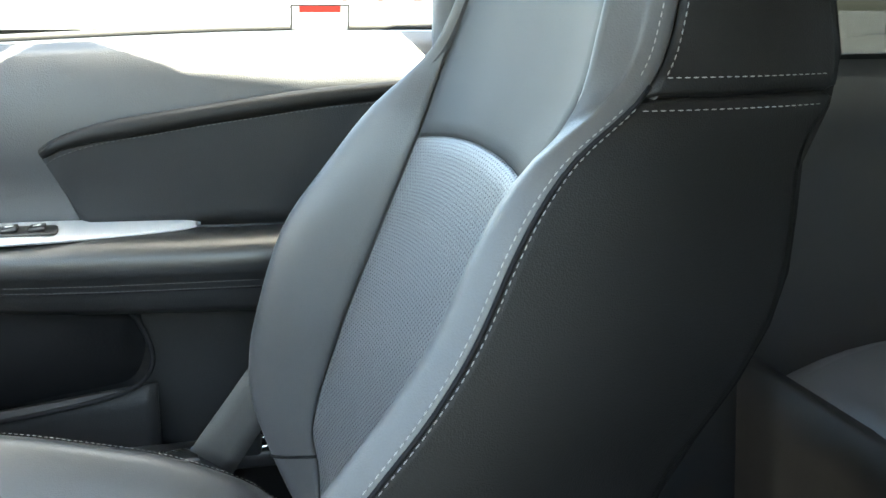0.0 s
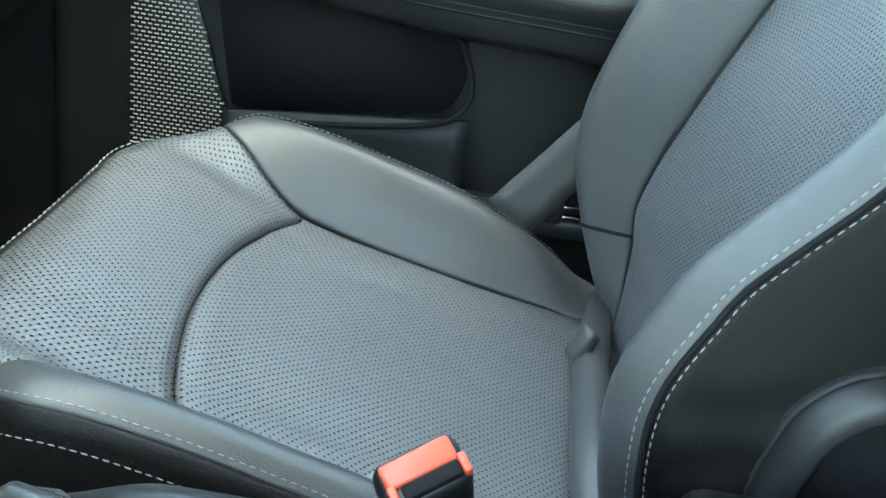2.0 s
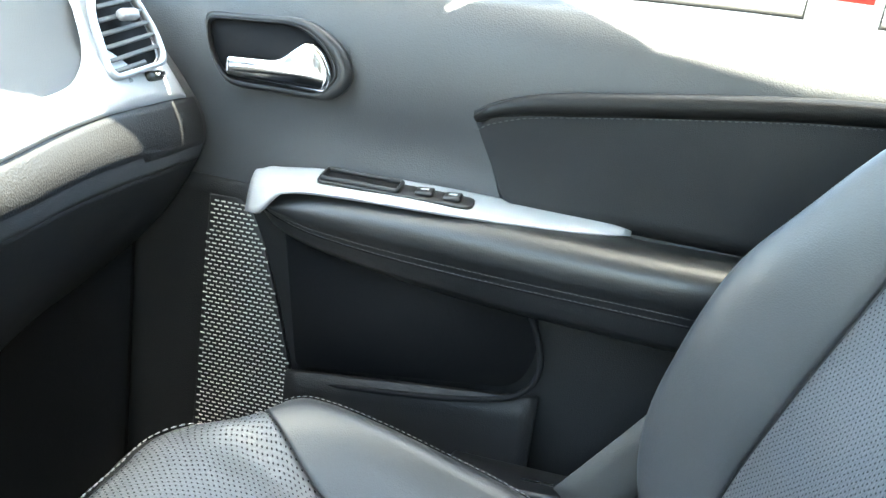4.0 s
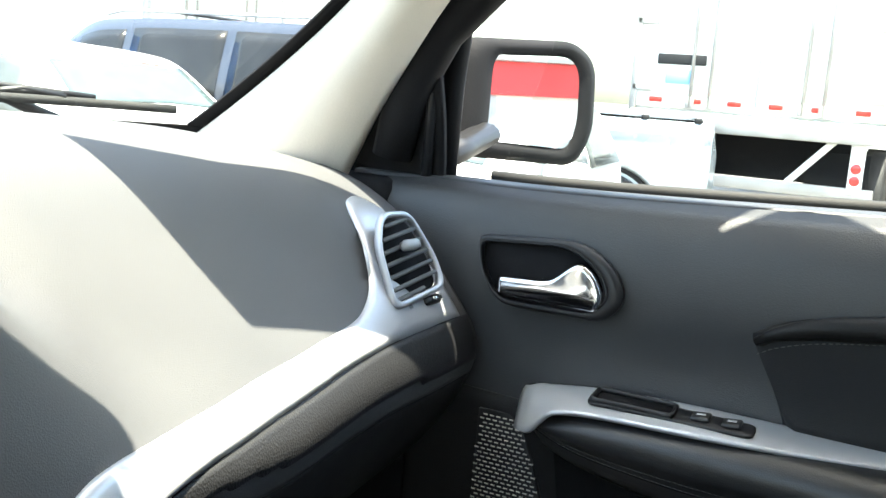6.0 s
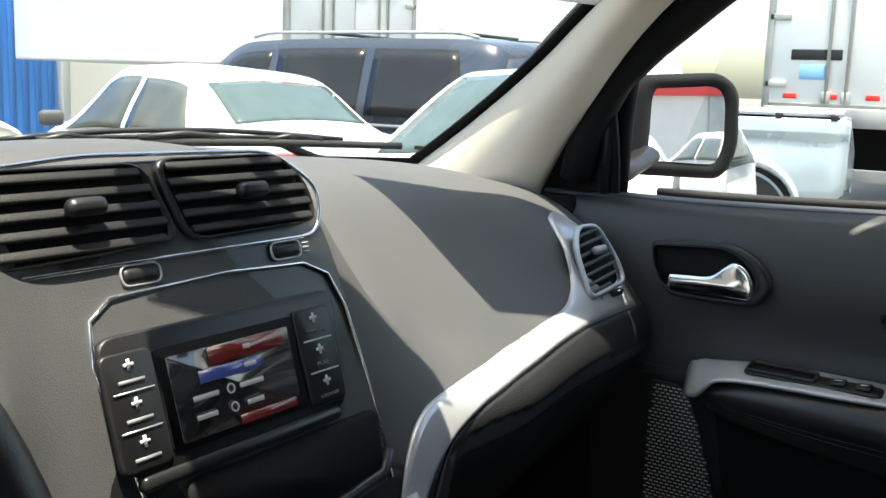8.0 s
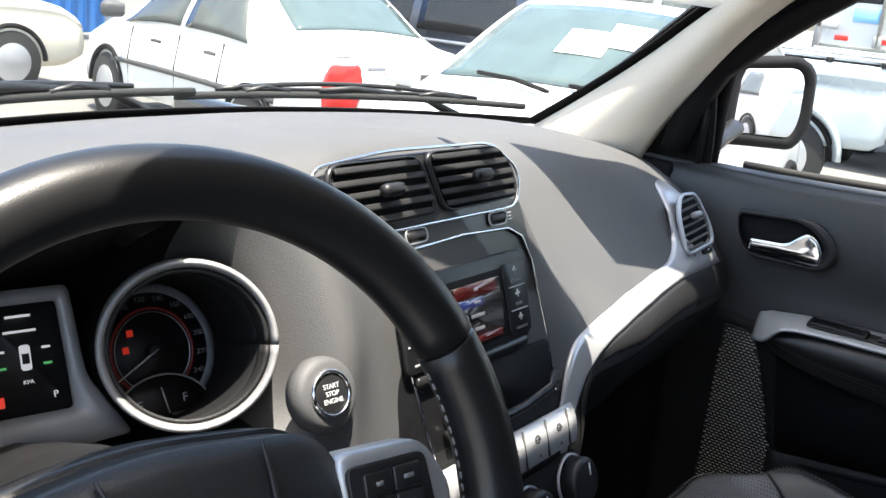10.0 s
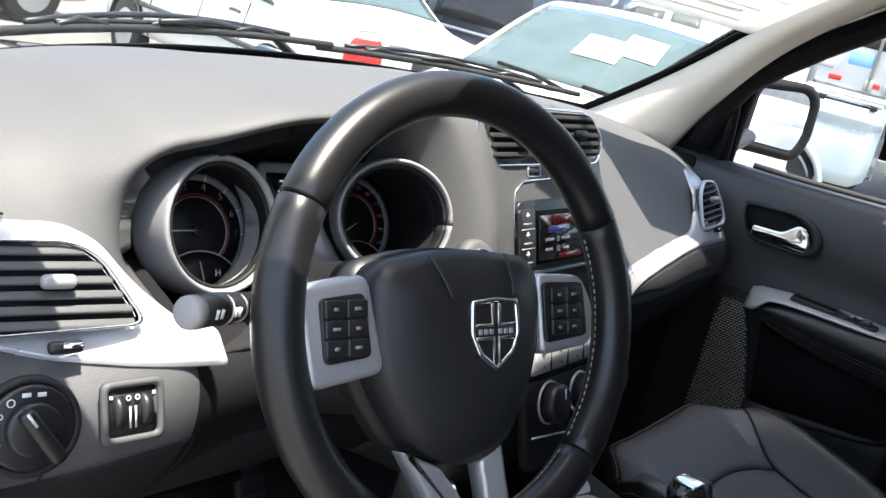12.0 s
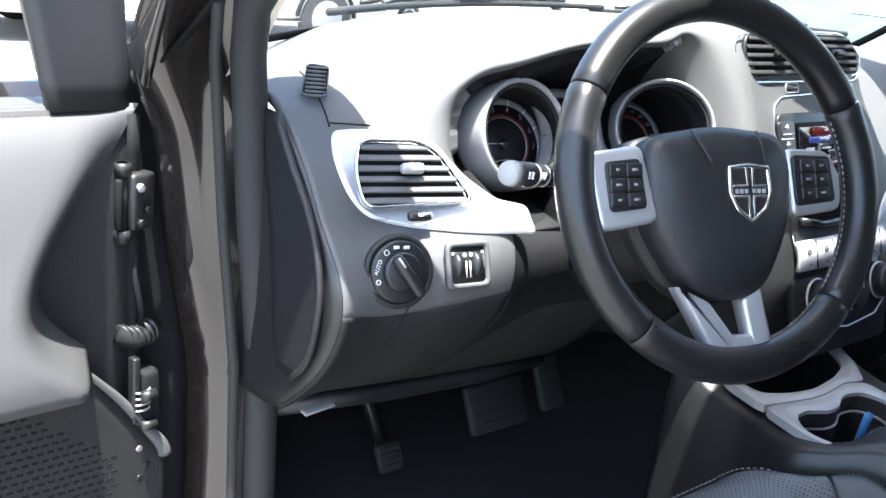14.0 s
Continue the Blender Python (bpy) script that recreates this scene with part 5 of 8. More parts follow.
for a0, a1 in ((-46, 26), (26, 151), (151, 228), (228, 314)):
    n = max(8, int(abs(a1 - a0) / 4))
    an = [radians(a0 + 0.35 + (a1 - a0 - 0.7) * i / n) for i in range(n + 1)]
    an = [an[0], an[0] + 0.004] + an[1:-1] + [an[-1] - 0.004, an[-1]]
    rr = [0.0171] * len(an)
    rr[0] = rr[-1] = 0.0166
    part("rim_section", tube([rim_pt(a) for a in an], rr, 20), RIM, wheel, "black leather rim")
part("rim_core", tube([rim_pt(a) for a in np.linspace(0, math.tau, 60, endpoint=False)], 0.0145, 10, True), MATTE, wheel)
for a0, a1 in ((-44, 24), (230, 312), (153, 226)):
    path = [WM @ Vector(((0.1655 - 0.0172) * math.cos(a), (0.1655 - 0.0172) * math.sin(a), -0.003)) for a in np.radians(np.linspace(a0, a1, 40))]
    part("rim_stitching", stitches(path, 0.004, 0.0022, 0.0010), THREAD, wheel, "pale cross stitching", kind="stuff")
hub_o = rounded([(-0.088, 0.040), (-0.02, 0.052), (0.060, 0.044), (0.074, 0.018), (0.064, -0.045), (0.030, -0.098), (-0.012, -0.110), (-0.056, -0.092), (-0.090, -0.040), (-0.096, 0.010)], [0.018, 0.03, 0.015, 0.02, 0.03, 0.02, 0.03, 0.02, 0.03, 0.02], 5)
def dome(outline, m, z0, h, rings=7, p=2.2):
    bm = bmesh.new()
    cx, cy = sum(q[0] for q in outline) / len(outline), sum(q[1] for q in outline) / len(outline)
    loops = []
    for k in range(rings):
        t = k / (rings - 1)
        r = 1 - 0.92 * t
        z = z0 + h * (1 - (1 - t) ** p)
        loops.append([bm.verts.new(m @ Vector((cx + (x - cx) * r, cy + (y - cy) * r, z))) for x, y in outline])
    base = [bm.verts.new(m @ Vector((x, y, z0 - 0.025))) for x, y in outline]
    loops.insert(0, base)
    n = len(outline)
    for a, b in zip(loops, loops[1:]):
        for i in range(n):
            bm.faces.new((a[i], a[(i + 1) % n], b[(i + 1) % n], b[i]))
    bm.faces.new(loops[-1])
    bm.faces.new(loops[0][::-1])
    return bm


part("hub_cover", dome(hub_o, WM, 0.004, 0.018, 9, 3.0), HUB, wheel, "soft black airbag cover")
for x0, x1 in ((-0.045, -0.035), (0.030, 0.026)):
    part("hub_crease", tube([WM @ Vector((x0 + (x1 - x0) * t, 0.046 - 0.032 * t, 0.0085 + 0.0125 * math.sin(t * 1.45))) for t in np.linspace(0, 1, 10)], 0.0012, 6), BLACK, wheel)
part("hub_back", dome(scaled(hub_o, 1.03), WM @ pose(0, 0, -0.022), 0.0, 0.004), BLACK, wheel)
# emblem: a plain shield with a cross cut out of it
em = [(-0.020, 0.013), (0.005, 0.0155), (0.030, 0.013), (0.0315, -0.012), (0.024, -0.028), (0.005, -0.041), (-0.013, -0.028), (-0.021, -0.012)]
em = rounded([(0.005 + (x - 0.005) * 0.90, -0.010 + (y + 0.010) * 0.92) for x, y in em], 0.002, 2)
badge = part("badge", prism(em, 0.002, WM @ pose(0, 0, 0.0205), 0.0006), PIANO, wheel, "plain shield badge with a bright outline")
part("badge_edge", ring(scaled(em, 1.05), scaled(em, 0.89), 0.0035, WM @ pose(0, 0, 0.0205), 0.001), CHROME, badge)
# four bright corner brackets leave a dark cross between them
for sx in (-1, 1):
    part("badge_bar", prism([(0.005 + sx * x, y) for x, y in ((0.0022, 0.010), (0.0052, 0.010), (0.0042, -0.0045), (0.0200, -0.0045), (0.0200, -0.0070), (0.0017, -0.0070))][::sx], 0.0022, WM @ pose(0, 0, 0.0215), 0.0005), CHROME, badge)
    part("badge_bar", prism([(0.005 + sx * x, y) for x, y in ((0.0017, -0.0140), (0.0200, -0.0140), (0.0190, -0.0165), (0.0042, -0.0165), (0.0040, -0.0330), (0.0014, -0.0350))][::sx], 0.0022, WM @ pose(0, 0, 0.0215), 0.0005), CHROME, badge)
    for k in range(3):
        part("badge_bar", boxm(WM @ pose(0.005 + sx * (0.0045 + 0.0055 * k), -0.0105, 0.0225), (0.0040, 0.0040, 0.0012), 0.0004), SATIN, badge)
# side spokes with key pads
PODS = [("left", [(-0.156, 0.026), (-0.098, 0.034), (-0.085, -0.034), (-0.147, -0.042)], [(-0.140, 0.018), (-0.104, 0.021), (-0.099, -0.022), (-0.137, -0.025)]),
        ("right", [(0.066, 0.031), (0.120, 0.029), (0.134, 0.004), (0.131, -0.028), (0.070, -0.034)], [(0.070, 0.024), (0.117, 0.023), (0.121, -0.020), (0.072, -0.024)])]
for nm, o, kb in PODS:
    pod = part("spoke", prism(rounded(o, 0.010, 4), 0.018, WM @ pose(0, 0, -0.010), 0.005, 3), SATIN, wheel, "satin silver spoke with black keys")
    pad = part("key_pad", prism(rounded(kb, 0.005, 3), 0.003, WM @ pose(0, 0, 0.0075), 0.001), BLACK, pod)
    cx, cy = sum(p[0] for p in kb) / 4, sum(p[1] for p in kb) / 4
    for i in range(2):
        for j in range(3):
            x, y = cx + (i - 0.5) * 0.0175, cy + (j - 1) * 0.0128
            part("key", boxm(WM @ pose(x, y, 0.0110), (0.0168, 0.0119, 0.003), 0.0012), PIANO, pod)
            part("key_mark", boxm(WM @ pose(x, y, 0.0127), (0.006 if (i + j) % 2 else 0.004, 0.0022, 0.0003)), DIAL_RING, pod)
# lower twin spoke
for o in ([(-0.068, -0.090), (-0.034, -0.106), (-0.008, -0.140), (-0.012, -0.153), (-0.034, -0.152)], [(0.004, -0.106), (0.027, -0.094), (0.036, -0.150), (0.015, -0.154), (0.010, -0.140)]):
    part("spoke", prism(rounded(o, 0.004, 3), 0.016, WM @ pose(0, 0, -0.012), 0.004, 2), SATIN, wheel, "satin silver lower spoke")
part("spoke_bridge", prism(rounded([(-0.030, -0.138), (0.030, -0.138), (0.036, -0.156), (-0.036, -0.156)], 0.004, 3), 0.015, WM @ pose(0, 0, -0.012), 0.003), SATIN, wheel)
# column shroud and stalks
column = thing("steering_column", "black steering column shroud with control stalks", "steering column", at=(-0.40, 0.45, 1.14))
part("shroud", tube([WM @ Vector((0, -0.02, z)) for z in (-0.03, -0.06, -0.16, -0.26)], [0.052, 0.060, 0.066, 0.066], 20), BLACK, column)
stk = part("stalk", tube([(-0.46, 0.440, 1.190), (-0.52, 0.425, 1.207), (-0.545, 0.418, 1.212)], [0.008, 0.0085, 0.009], 12), BLACK, column, "indicator stalk with a grey end")
part("stalk_grip", tube([(-0.540, 0.420, 1.209), (-0.582, 0.410, 1.217), (-0.612, 0.401, 1.222)], [0.0092, 0.0103, 0.0110], 18), BLACK, stk)
part("stalk_cap", tube([(-0.612, 0.401, 1.222), (-0.6185, 0.399, 1.2233), (-0.620, 0.3987, 1.2235)], [0.0111, 0.0106, 0.0092], 18), GREY_PLASTIC, stk, "light grey end disc")
grip0, grip1 = Vector((-0.540, 0.420, 1.209)), Vector((-0.612, 0.401, 1.222))
for t, h, mm in ((0.05, 0.0016, SATIN), (0.30, 0.0030, MATTE), (0.36, 0.0012, GREY_PLASTIC), (0.58, 0.0012, GREY_PLASTIC), (0.64, 0.0030, MATTE)):
    a = grip0.lerp(grip1, t)
    part("stalk_ring", tube([a, a + (grip1 - grip0).normalized() * h], 0.0094 + 0.0018 * t, 18), mm, stk)
# raised marks on the grip
for t in (0.44, 0.50, 0.72, 0.80):
    a = grip0.lerp(grip1, t) + Vector((-0.002, -0.0098 - 0.001 * t, 0.002))
    part("stalk_mark", boxm(Matrix.Translation(a) @ pose(0, 0, 0, 0, 10, 15), (0.0022, 0.003, 0.006)), WHITE_INK, stk)

# ---- passenger door ----
def door_x(y, z):
    """The inner face of the passenger door."""
    x = lerp_table([(0.45, 0.775), (0.70, 0.775), (0.90, 0.768), (1.00, 0.760), (1.08, 0.750), (1.17, 0.744), (1.225, 0.754), (1.262, 0.785)], z)[0]
    x += 0.020 * smooth01((y - 0.42) / 0.25)
    # shallow hollow above the armrest
    x += 0.010 * math.exp(-((y - 0.30) / 0.14) ** 2 - ((z - 1.10) / 0.035) ** 2)
    return x


def sill_z(y):
    return 1.262 - 0.018 * smooth01((y + 0.05) / 0.6)


pdoor = thing("passenger_door", "black passenger door trim, closed, with chrome handle and padded armrest", "car door", at=(0.80, 0.2, 0.5))
part("panel", patch(lambda u, v: (door_x(u, 0.45 + (sill_z(u) - 0.45) * v), u, 0.45 + (sill_z(u) - 0.45) * v), -0.20, 0.70, 50, 0, 1, 60, (1.5, 0.2, 1.0), 0.012), DOOR, pdoor, "dark grained door panel")
# Sheet over the lower door, darker than the panel above.
part("lower_panel", patch(lambda u, v: (door_x(u, 0.45 + 0.585 * v) - 0.003, u, 0.45 + 0.585 * v), -0.20, 0.70, 40, 0, 1, 30, (1.5, 0.2, 0.7), 0.004), DOOR_LOW, pdoor, "lower door panel, darker than the upper")
part("sill_top", patch(lambda u, v: (0.785 + 0.075 * v, u, sill_z(u) + 0.004 * math.sin(math.pi * v) - 0.004 * v), -0.22, 0.70, 30, 0, 1, 5, (0.8, 0.2, 0.5), 0.012), DOOR, pdoor)
part("window_seal", tube([(0.846, y, sill_z(y) + 0.004) for y in np.linspace(-0.22, 0.56, 12)], 0.006, 8), RUBBER, pdoor)
pane = part("window_pane", patch(lambda u, v: (0.852 - 0.16 * v * v - 0.05 * v, (-0.20 + 0.76 * u) - 0.30 * v * max(0.0, u - 0.35), 1.235 + 0.42 * v), 0, 1, 12, 0, 1, 10, (0, 0.2, 1.4), 0.004), SIDE_GLASS, pdoor, "clear side window, wound up")
pane.visible_shadow = False
part("door_skin", patch(lambda u, v: (0.88 - 0.03 * (v - 0.5) ** 2, u, 0.42 + 0.80 * v), -0.20, 0.90, 12, 0, 1, 8, (0, 0.2, 0.9), 0.008), PAINT_DARK, pdoor, "dark brown outer skin")
part("window_frame", tube([(0.822, 0.606, 1.236), (0.820, 0.603, 1.34), (0.812, 0.594, 1.410), (0.795, 0.548, 1.455), (0.775, 0.485, 1.497), (0.725, 0.37, 1.560), (0.675, 0.20, 1.622), (0.650, 0.0, 1.648), (0.645, -0.2, 1.648)], [0.012, 0.012, 0.013, 0.014, 0.016, 0.018, 0.018, 0.018, 0.018], 10), MATTE, pdoor, "black window frame")
part("frame_seal", tube([(0.783, 0.652, 1.262), (0.780, 0.637, 1.330), (0.774, 0.597, 1.396), (0.763, 0.542, 1.441), (0.746, 0.472, 1.487), (0.704, 0.37, 1.545), (0.66, 0.20, 1.612)], [0.022, 0.024, 0.024, 0.022, 0.019, 0.016, 0.013], 12), MATTE, pdoor, "black seal beside the pillar")
part("sail_panel", patch(lambda u, v: (0.800 - 0.06 * v * v - 0.004 * math.sin(math.pi * u), 0.598 + (0.122 - 0.130 * v ** 1.6) * u, 1.236 + 0.180 * v + 0.02 * u * v), 0, 1, 10, 0, 1, 12, (1.5, 0.6, 1.3), 0.01), MATTE, pdoor, "black corner panel behind the mirror")
part("sail_rib", tube([(0.792, 0.614, 1.238), (0.786, 0.610, 1.34), (0.770, 0.596, 1.405)], 0.006, 8), BLACK, pdoor)
# cloth insert with a padded top edge
def ins_fn(u, v):
    y = -0.20 + 0.452 * u
    top = lerp_table([(-0.20, 1.213), (-0.05, 1.203), (0.06, 1.190), (0.145, 1.178), (0.20, 1.169), (0.236, 1.157), (0.252, 1.146)], y)[0]
    low = lerp_table([(-0.20, 1.050), (0.10, 1.056), (0.205, 1.056), (0.215, 1.062), (0.234, 1.105), (0.252, 1.142)], y)[0]
    z = low + (top - low) * v
    e = min(v, 1 - v, (1 - u) * 3)
    return (door_x(y, z) - 0.012 * smooth01(e / 0.10), y, z)
insert = part("insert", patch(ins_fn, 0, 1, 40, 0, 1, 20, (1.5, 0.0, 1.1), 0.006), FABRIC, pdoor, "dark cloth-covered insert")
def ins_top(y):
    return lerp_table([(-0.20, 1.213), (-0.05, 1.203), (0.06, 1.190), (0.145, 1.178), (0.20, 1.169), (0.236, 1.157), (0.252, 1.146)], y)[0]
roll = [(door_x(y, ins_top(y)) - 0.010, y, ins_top(y) - 0.008) for y in np.linspace(-0.20, 0.248, 30)]
part("insert_roll", tube(roll, [0.011] * 24 + [0.0105, 0.010, 0.009, 0.008, 0.006, 0.004], 10), LEATHER_SIDE, insert, "padded leather edge")
part("insert_stitching", stitches([(p[0] - 0.008, p[1], p[2] - 0.011) for p in roll], 0.0035, 0.002, 0.0005), THREAD_DARK, insert, kind="stuff")


# armrest: a rounded bolster along the door
def arm_section(y):
    top = lerp_table([(-0.20, 1.052), (0.0, 1.053), (0.09, 1.053), (0.20, 1.055), (0.30, 1.056), (0.388, 1.053), (0.43, 1.048), (0.458, 1.044)], y)[0]
    seam = lerp_table([(-0.20, 0.994), (0.04, 1.000), (0.242, 1.005), (0.38, 1.014), (0.43, 1.024), (0.458, 1.034)], y)[0]
    low = lerp_table([(-0.20, 0.956), (0.04, 0.964), (0.242, 0.974), (0.38, 0.992), (0.43, 1.006), (0.458, 1.024)], y)[0]
    nose = lerp_table([(-0.20, 0.692), (0.30, 0.692), (0.40, 0.698), (0.44, 0.708), (0.458, 0.728)], y)[0]
    return top, seam, low, nose


def arm_fn(u, v):
    y = -0.20 + 0.658 * u
    top, seam, low, nose = arm_section(y)
    pts = [(0, 0.752, top), (0.25, nose + 0.022, top), (0.42, nose + 0.003, top - 0.012), (0.60, nose, (top + seam) / 2 - 0.006), (0.78, nose + 0.010, seam), (0.90, nose + 0.026, low), (1.0, 0.756, low + 0.012)]
    x, z = lerp_table(pts, v)
    return (x, y, z)


arm = part("armrest", patch(arm_fn, 0, 1, 50, 0, 1, 28, (0.77, 0.1, 1.02), 0.006), ARM, pdoor, "padded black leather armrest")
for k in (0.755, 0.795):
    part("armrest_stitching", stitches([Vector(arm_fn(u, k)) + Vector((-0.0010, 0, 0)) for u in np.linspace(0.02, 0.93, 60)], 0.0036, 0.0016, 0.0005), THREAD_DARK, arm, kind="stuff")
part("armrest_seam", tube([Vector(arm_fn(u, 0.80)) + Vector((0.0006, 0, 0)) for u in np.linspace(0.02, 0.97, 40)], 0.0012, 6), MATTE, arm)
def strip_fn(u, v):
    y = 0.092 + 0.370 * u
    top = arm_section(min(y, 0.44))[0]
    w = lerp_table([(0, 0.002), (0.06, 0.016), (0.2, 0.032), (0.5, 0.052), (0.8, 0.054), (0.9, 0.060), (0.96, 0.052), (1, 0.026)], u)[0]
    f = smooth01((u - 0.86) / 0.09)
    return (0.750 - w * (v * (1 - 0.12 * f * v)), y, top + 0.013 - 0.0105 * v + 0.002 * math.sin(math.pi * v) - f * (0.026 * v ** 2.5 + 0.006 * smooth01((u - 0.95) / 0.05)))
part("armrest_trim", patch(strip_fn, 0, 1, 60, 0, 1, 16, (0.745, 0.3, 0.98), 0.004), SILVER, pdoor, "satin silver trim on the armrest")
def on_trim(y, dx=0.0, lift=0.0):
    """A pose on the sloping armrest trim: x runs forward along the door, z stands off the trim."""
    top = arm_section(y)[0]
    n = Vector((-0.2, 0, 0.98))
    o = Vector((0.724 + dx, y, top + 0.0080 + 0.2 * dx)) + n * lift
    a, c = Vector((0, 1, 0)), Vector((-0.98, 0, -0.2))
    return Matrix(((a.x, c.x, n.x, o.x), (a.y, c.y, n.y, o.y), (a.z, c.z, n.z, o.z), (0, 0, 0, 1)))
sw = part("switch_bezel", prism(rounded([(-0.072, -0.010), (0.078, -0.015), (0.078, 0.013), (-0.072, 0.012)], 0.008), 0.003, on_trim(0.308, -0.002, 0.0005), 0.001), BLACK, pdoor, "black window switch panel")
part("well_floor", prism(rounded([(-0.036, -0.010), (0.036, -0.011), (0.036, 0.009), (-0.036, 0.009)], 0.004), 0.0008, on_trim(0.344, -0.002, 0.0036)), MATTE, sw)
part("well_wall", ring(rounded([(-0.039, -0.0125), (0.039, -0.0135), (0.039, 0.0115), (-0.039, 0.0115)], 0.005), rounded([(-0.0355, -0.0095), (0.0355, -0.0105), (0.0355, 0.0085), (-0.0355, 0.0085)], 0.003), 0.006, on_trim(0.344, -0.002, 0.0030), 0.001), BLACK, sw, "raised lip of the pull pocket")
for y in (0.283, 0.256):
    part("switch_key", boxm(on_trim(y, -0.002, 0.005) @ pose(0, 0, 0, 0, 6, 0), (0.017, 0.014, 0.005), 0.002), PIANO, sw)
    part("key_mark", boxm(on_trim(y, -0.002, 0.0079) @ pose(0, 0, 0, 0, 6, 0), (0.008, 0.003, 0.0004)), WHITE_INK, sw)

# door handle in its bezel
HB = pose(0.7405, 0.443, 1.170, 90, 0, -90)
ho = rounded([(-0.076, 0.030), (0.030, 0.037), (0.064, 0.016), (0.078, -0.014), (0.058, -0.036), (-0.052, -0.036), (-0.072, -0.004)], [0.010, 0.03, 0.02, 0.015, 0.012, 0.02, 0.02], 5)
hi = [(x - 0.008, y) for x, y in scaled(ho, 0.84, 0.80)]
hz = part("handle_bezel", ring(ho, hi, 0.010, HB, 0.003), BLACK, pdoor, "black handle bezel")
part("handle_line", ring([(x - 0.006, y) for x, y in scaled(ho, 0.89, 0.86)], [(x - 0.0065, y) for x, y in scaled(ho, 0.865, 0.835)], 0.0105, HB, 0.001), PIANO, hz)
part("handle_recess", prism(scaled(hi, 1.0), 0.002, HB), MATTE, hz)
part("lever", prism(rounded([(-0.050, -0.026), (0.052, -0.028), (0.057, -0.012), (0.046, 0.010), (0.030, 0.018), (0.019, 0.010), (0.004, -0.004), (-0.050, -0.007)], [0.004, 0.006, 0.008, 0.010, 0.008, 0.010, 0.012, 0.004], 4), 0.012, HB @ pose(0, 0, 0.002), 0.005, 3), CHROME, hz, "chrome pull lever")

# speaker grille and map pocket
sp = [(0.515, 1.016), (0.472, 1.019), (0.452, 0.975), (0.433, 0.916), (0.415, 0.853), (0.400, 0.79), (0.398, 0.72), (0.520, 0.70)]
def inside_poly(x, y, poly):
    c = False
    for i in range(len(poly)):
        (ax, ay), (bx, by) = poly[i - 1], poly[i]
        if (ay > y) != (by > y) and x < (bx - ax) * (y - ay) / (by - ay) + ax:
            c = not c
    return c
grille = part("speaker_grille", prism([(-y, z) for y, z in sp][::-1], 0.006, pose(0.764, 0, 0, 90, 0, -90), 0.002), BLACK, pdoor, "perforated speaker grille")
gm = bmesh.new()
row = 0
z = 0.712
while z < 1.012:
    y = 0.400 + (0.0036 if row % 2 else 0.0)
    while y < 0.518:
        if inside_poly(y, z, sp) and inside_poly(y + 0.004, z, sp):
            c = Vector((0.7575, y + 0.002, z))
            v = [gm.verts.new(c + Vector(q)) for q in ((0.001, -0.0026, -0.0012), (0.001, 0.0026, -0.0012), (0.001, 0.0026, 0.0012), (0.001, -0.0026, 0.0012), (-0.0008, -0.0018, 0.0002), (-0.0008, 0.0018, 0.0002))]
            for f in ((0, 1, 5, 4), (2, 3, 4, 5), (1, 2, 5), (3, 0, 4), (0, 3, 2, 1)):
                gm.faces.new([v[i] for i in f])
        y += 0.0072
    z += 0.0046
    row += 1
part("grille_bars", gm, mat("grille_grey", (0.42, 0.41, 0.37), 0.45, vary=0.1), grille, "pale woven-looking grille bars", smooth=False, kind="stuff")
lip = [(0.745, 0.40, 0.842), (0.738, 0.324, 0.850), (0.735, 0.24, 0.862), (0.736, 0.185, 0.874), (0.738, 0.160, 0.890), (0.742, 0.153, 0.915), (0.748, 0.165, 0.950), (0.752, 0.180, 0.968)]
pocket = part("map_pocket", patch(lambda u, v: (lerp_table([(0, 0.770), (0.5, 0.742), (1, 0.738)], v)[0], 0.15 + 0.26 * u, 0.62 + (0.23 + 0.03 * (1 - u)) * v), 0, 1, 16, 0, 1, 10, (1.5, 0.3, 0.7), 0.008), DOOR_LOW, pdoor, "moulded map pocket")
part("pocket_lip", tube([lerp_table([(i, *p) for i, p in enumerate(lip)], t) for t in np.linspace(0, 7, 36)], 0.0032, 8), MATTE, pocket)
# Flat black sheet stands for the shade inside the pocket.
part("pocket_shade", prism(rounded([(-0.405, 0.850), (-0.174, 0.880), (-0.158, 0.92), (-0.170, 1.0), (-0.43, 1.0)], [0.01, 0.02, 0.03, 0.01, 0.01], 5), 0.002, pose(0.7570, 0, 0, 90, 0, -90)), MATTE, pocket)
# sticker on the window
stk_ = thing("window_sticker", "small white sticker with a red bar on the side window", "sticker", at=(0.835, -0.03, 1.275))
part("sheet", boxm(pose(0.836, -0.056, 1.275, 0, -18, 0), (0.0008, 0.068, 0.036)), PAPER, stk_, smooth=False)
part("red_bar", boxm(pose(0.8315, -0.056, 1.2885, 0, -18, 0), (0.0006, 0.048, 0.009)), REFLECT_RED, stk_, smooth=False)
for y, z, w, h in ((-0.0895, 1.275, 0.002, 0.036), (-0.0225, 1.275, 0.002, 0.036), (-0.056, 1.2575, 0.068, 0.002), (-0.056, 1.2925, 0.068, 0.002)):
    part("border", boxm(pose(0.8345 + (1.275 - z) * 0.3, y, z, 0, -18, 0), (0.0006, w, h)), DARK_INK, stk_, smooth=False)
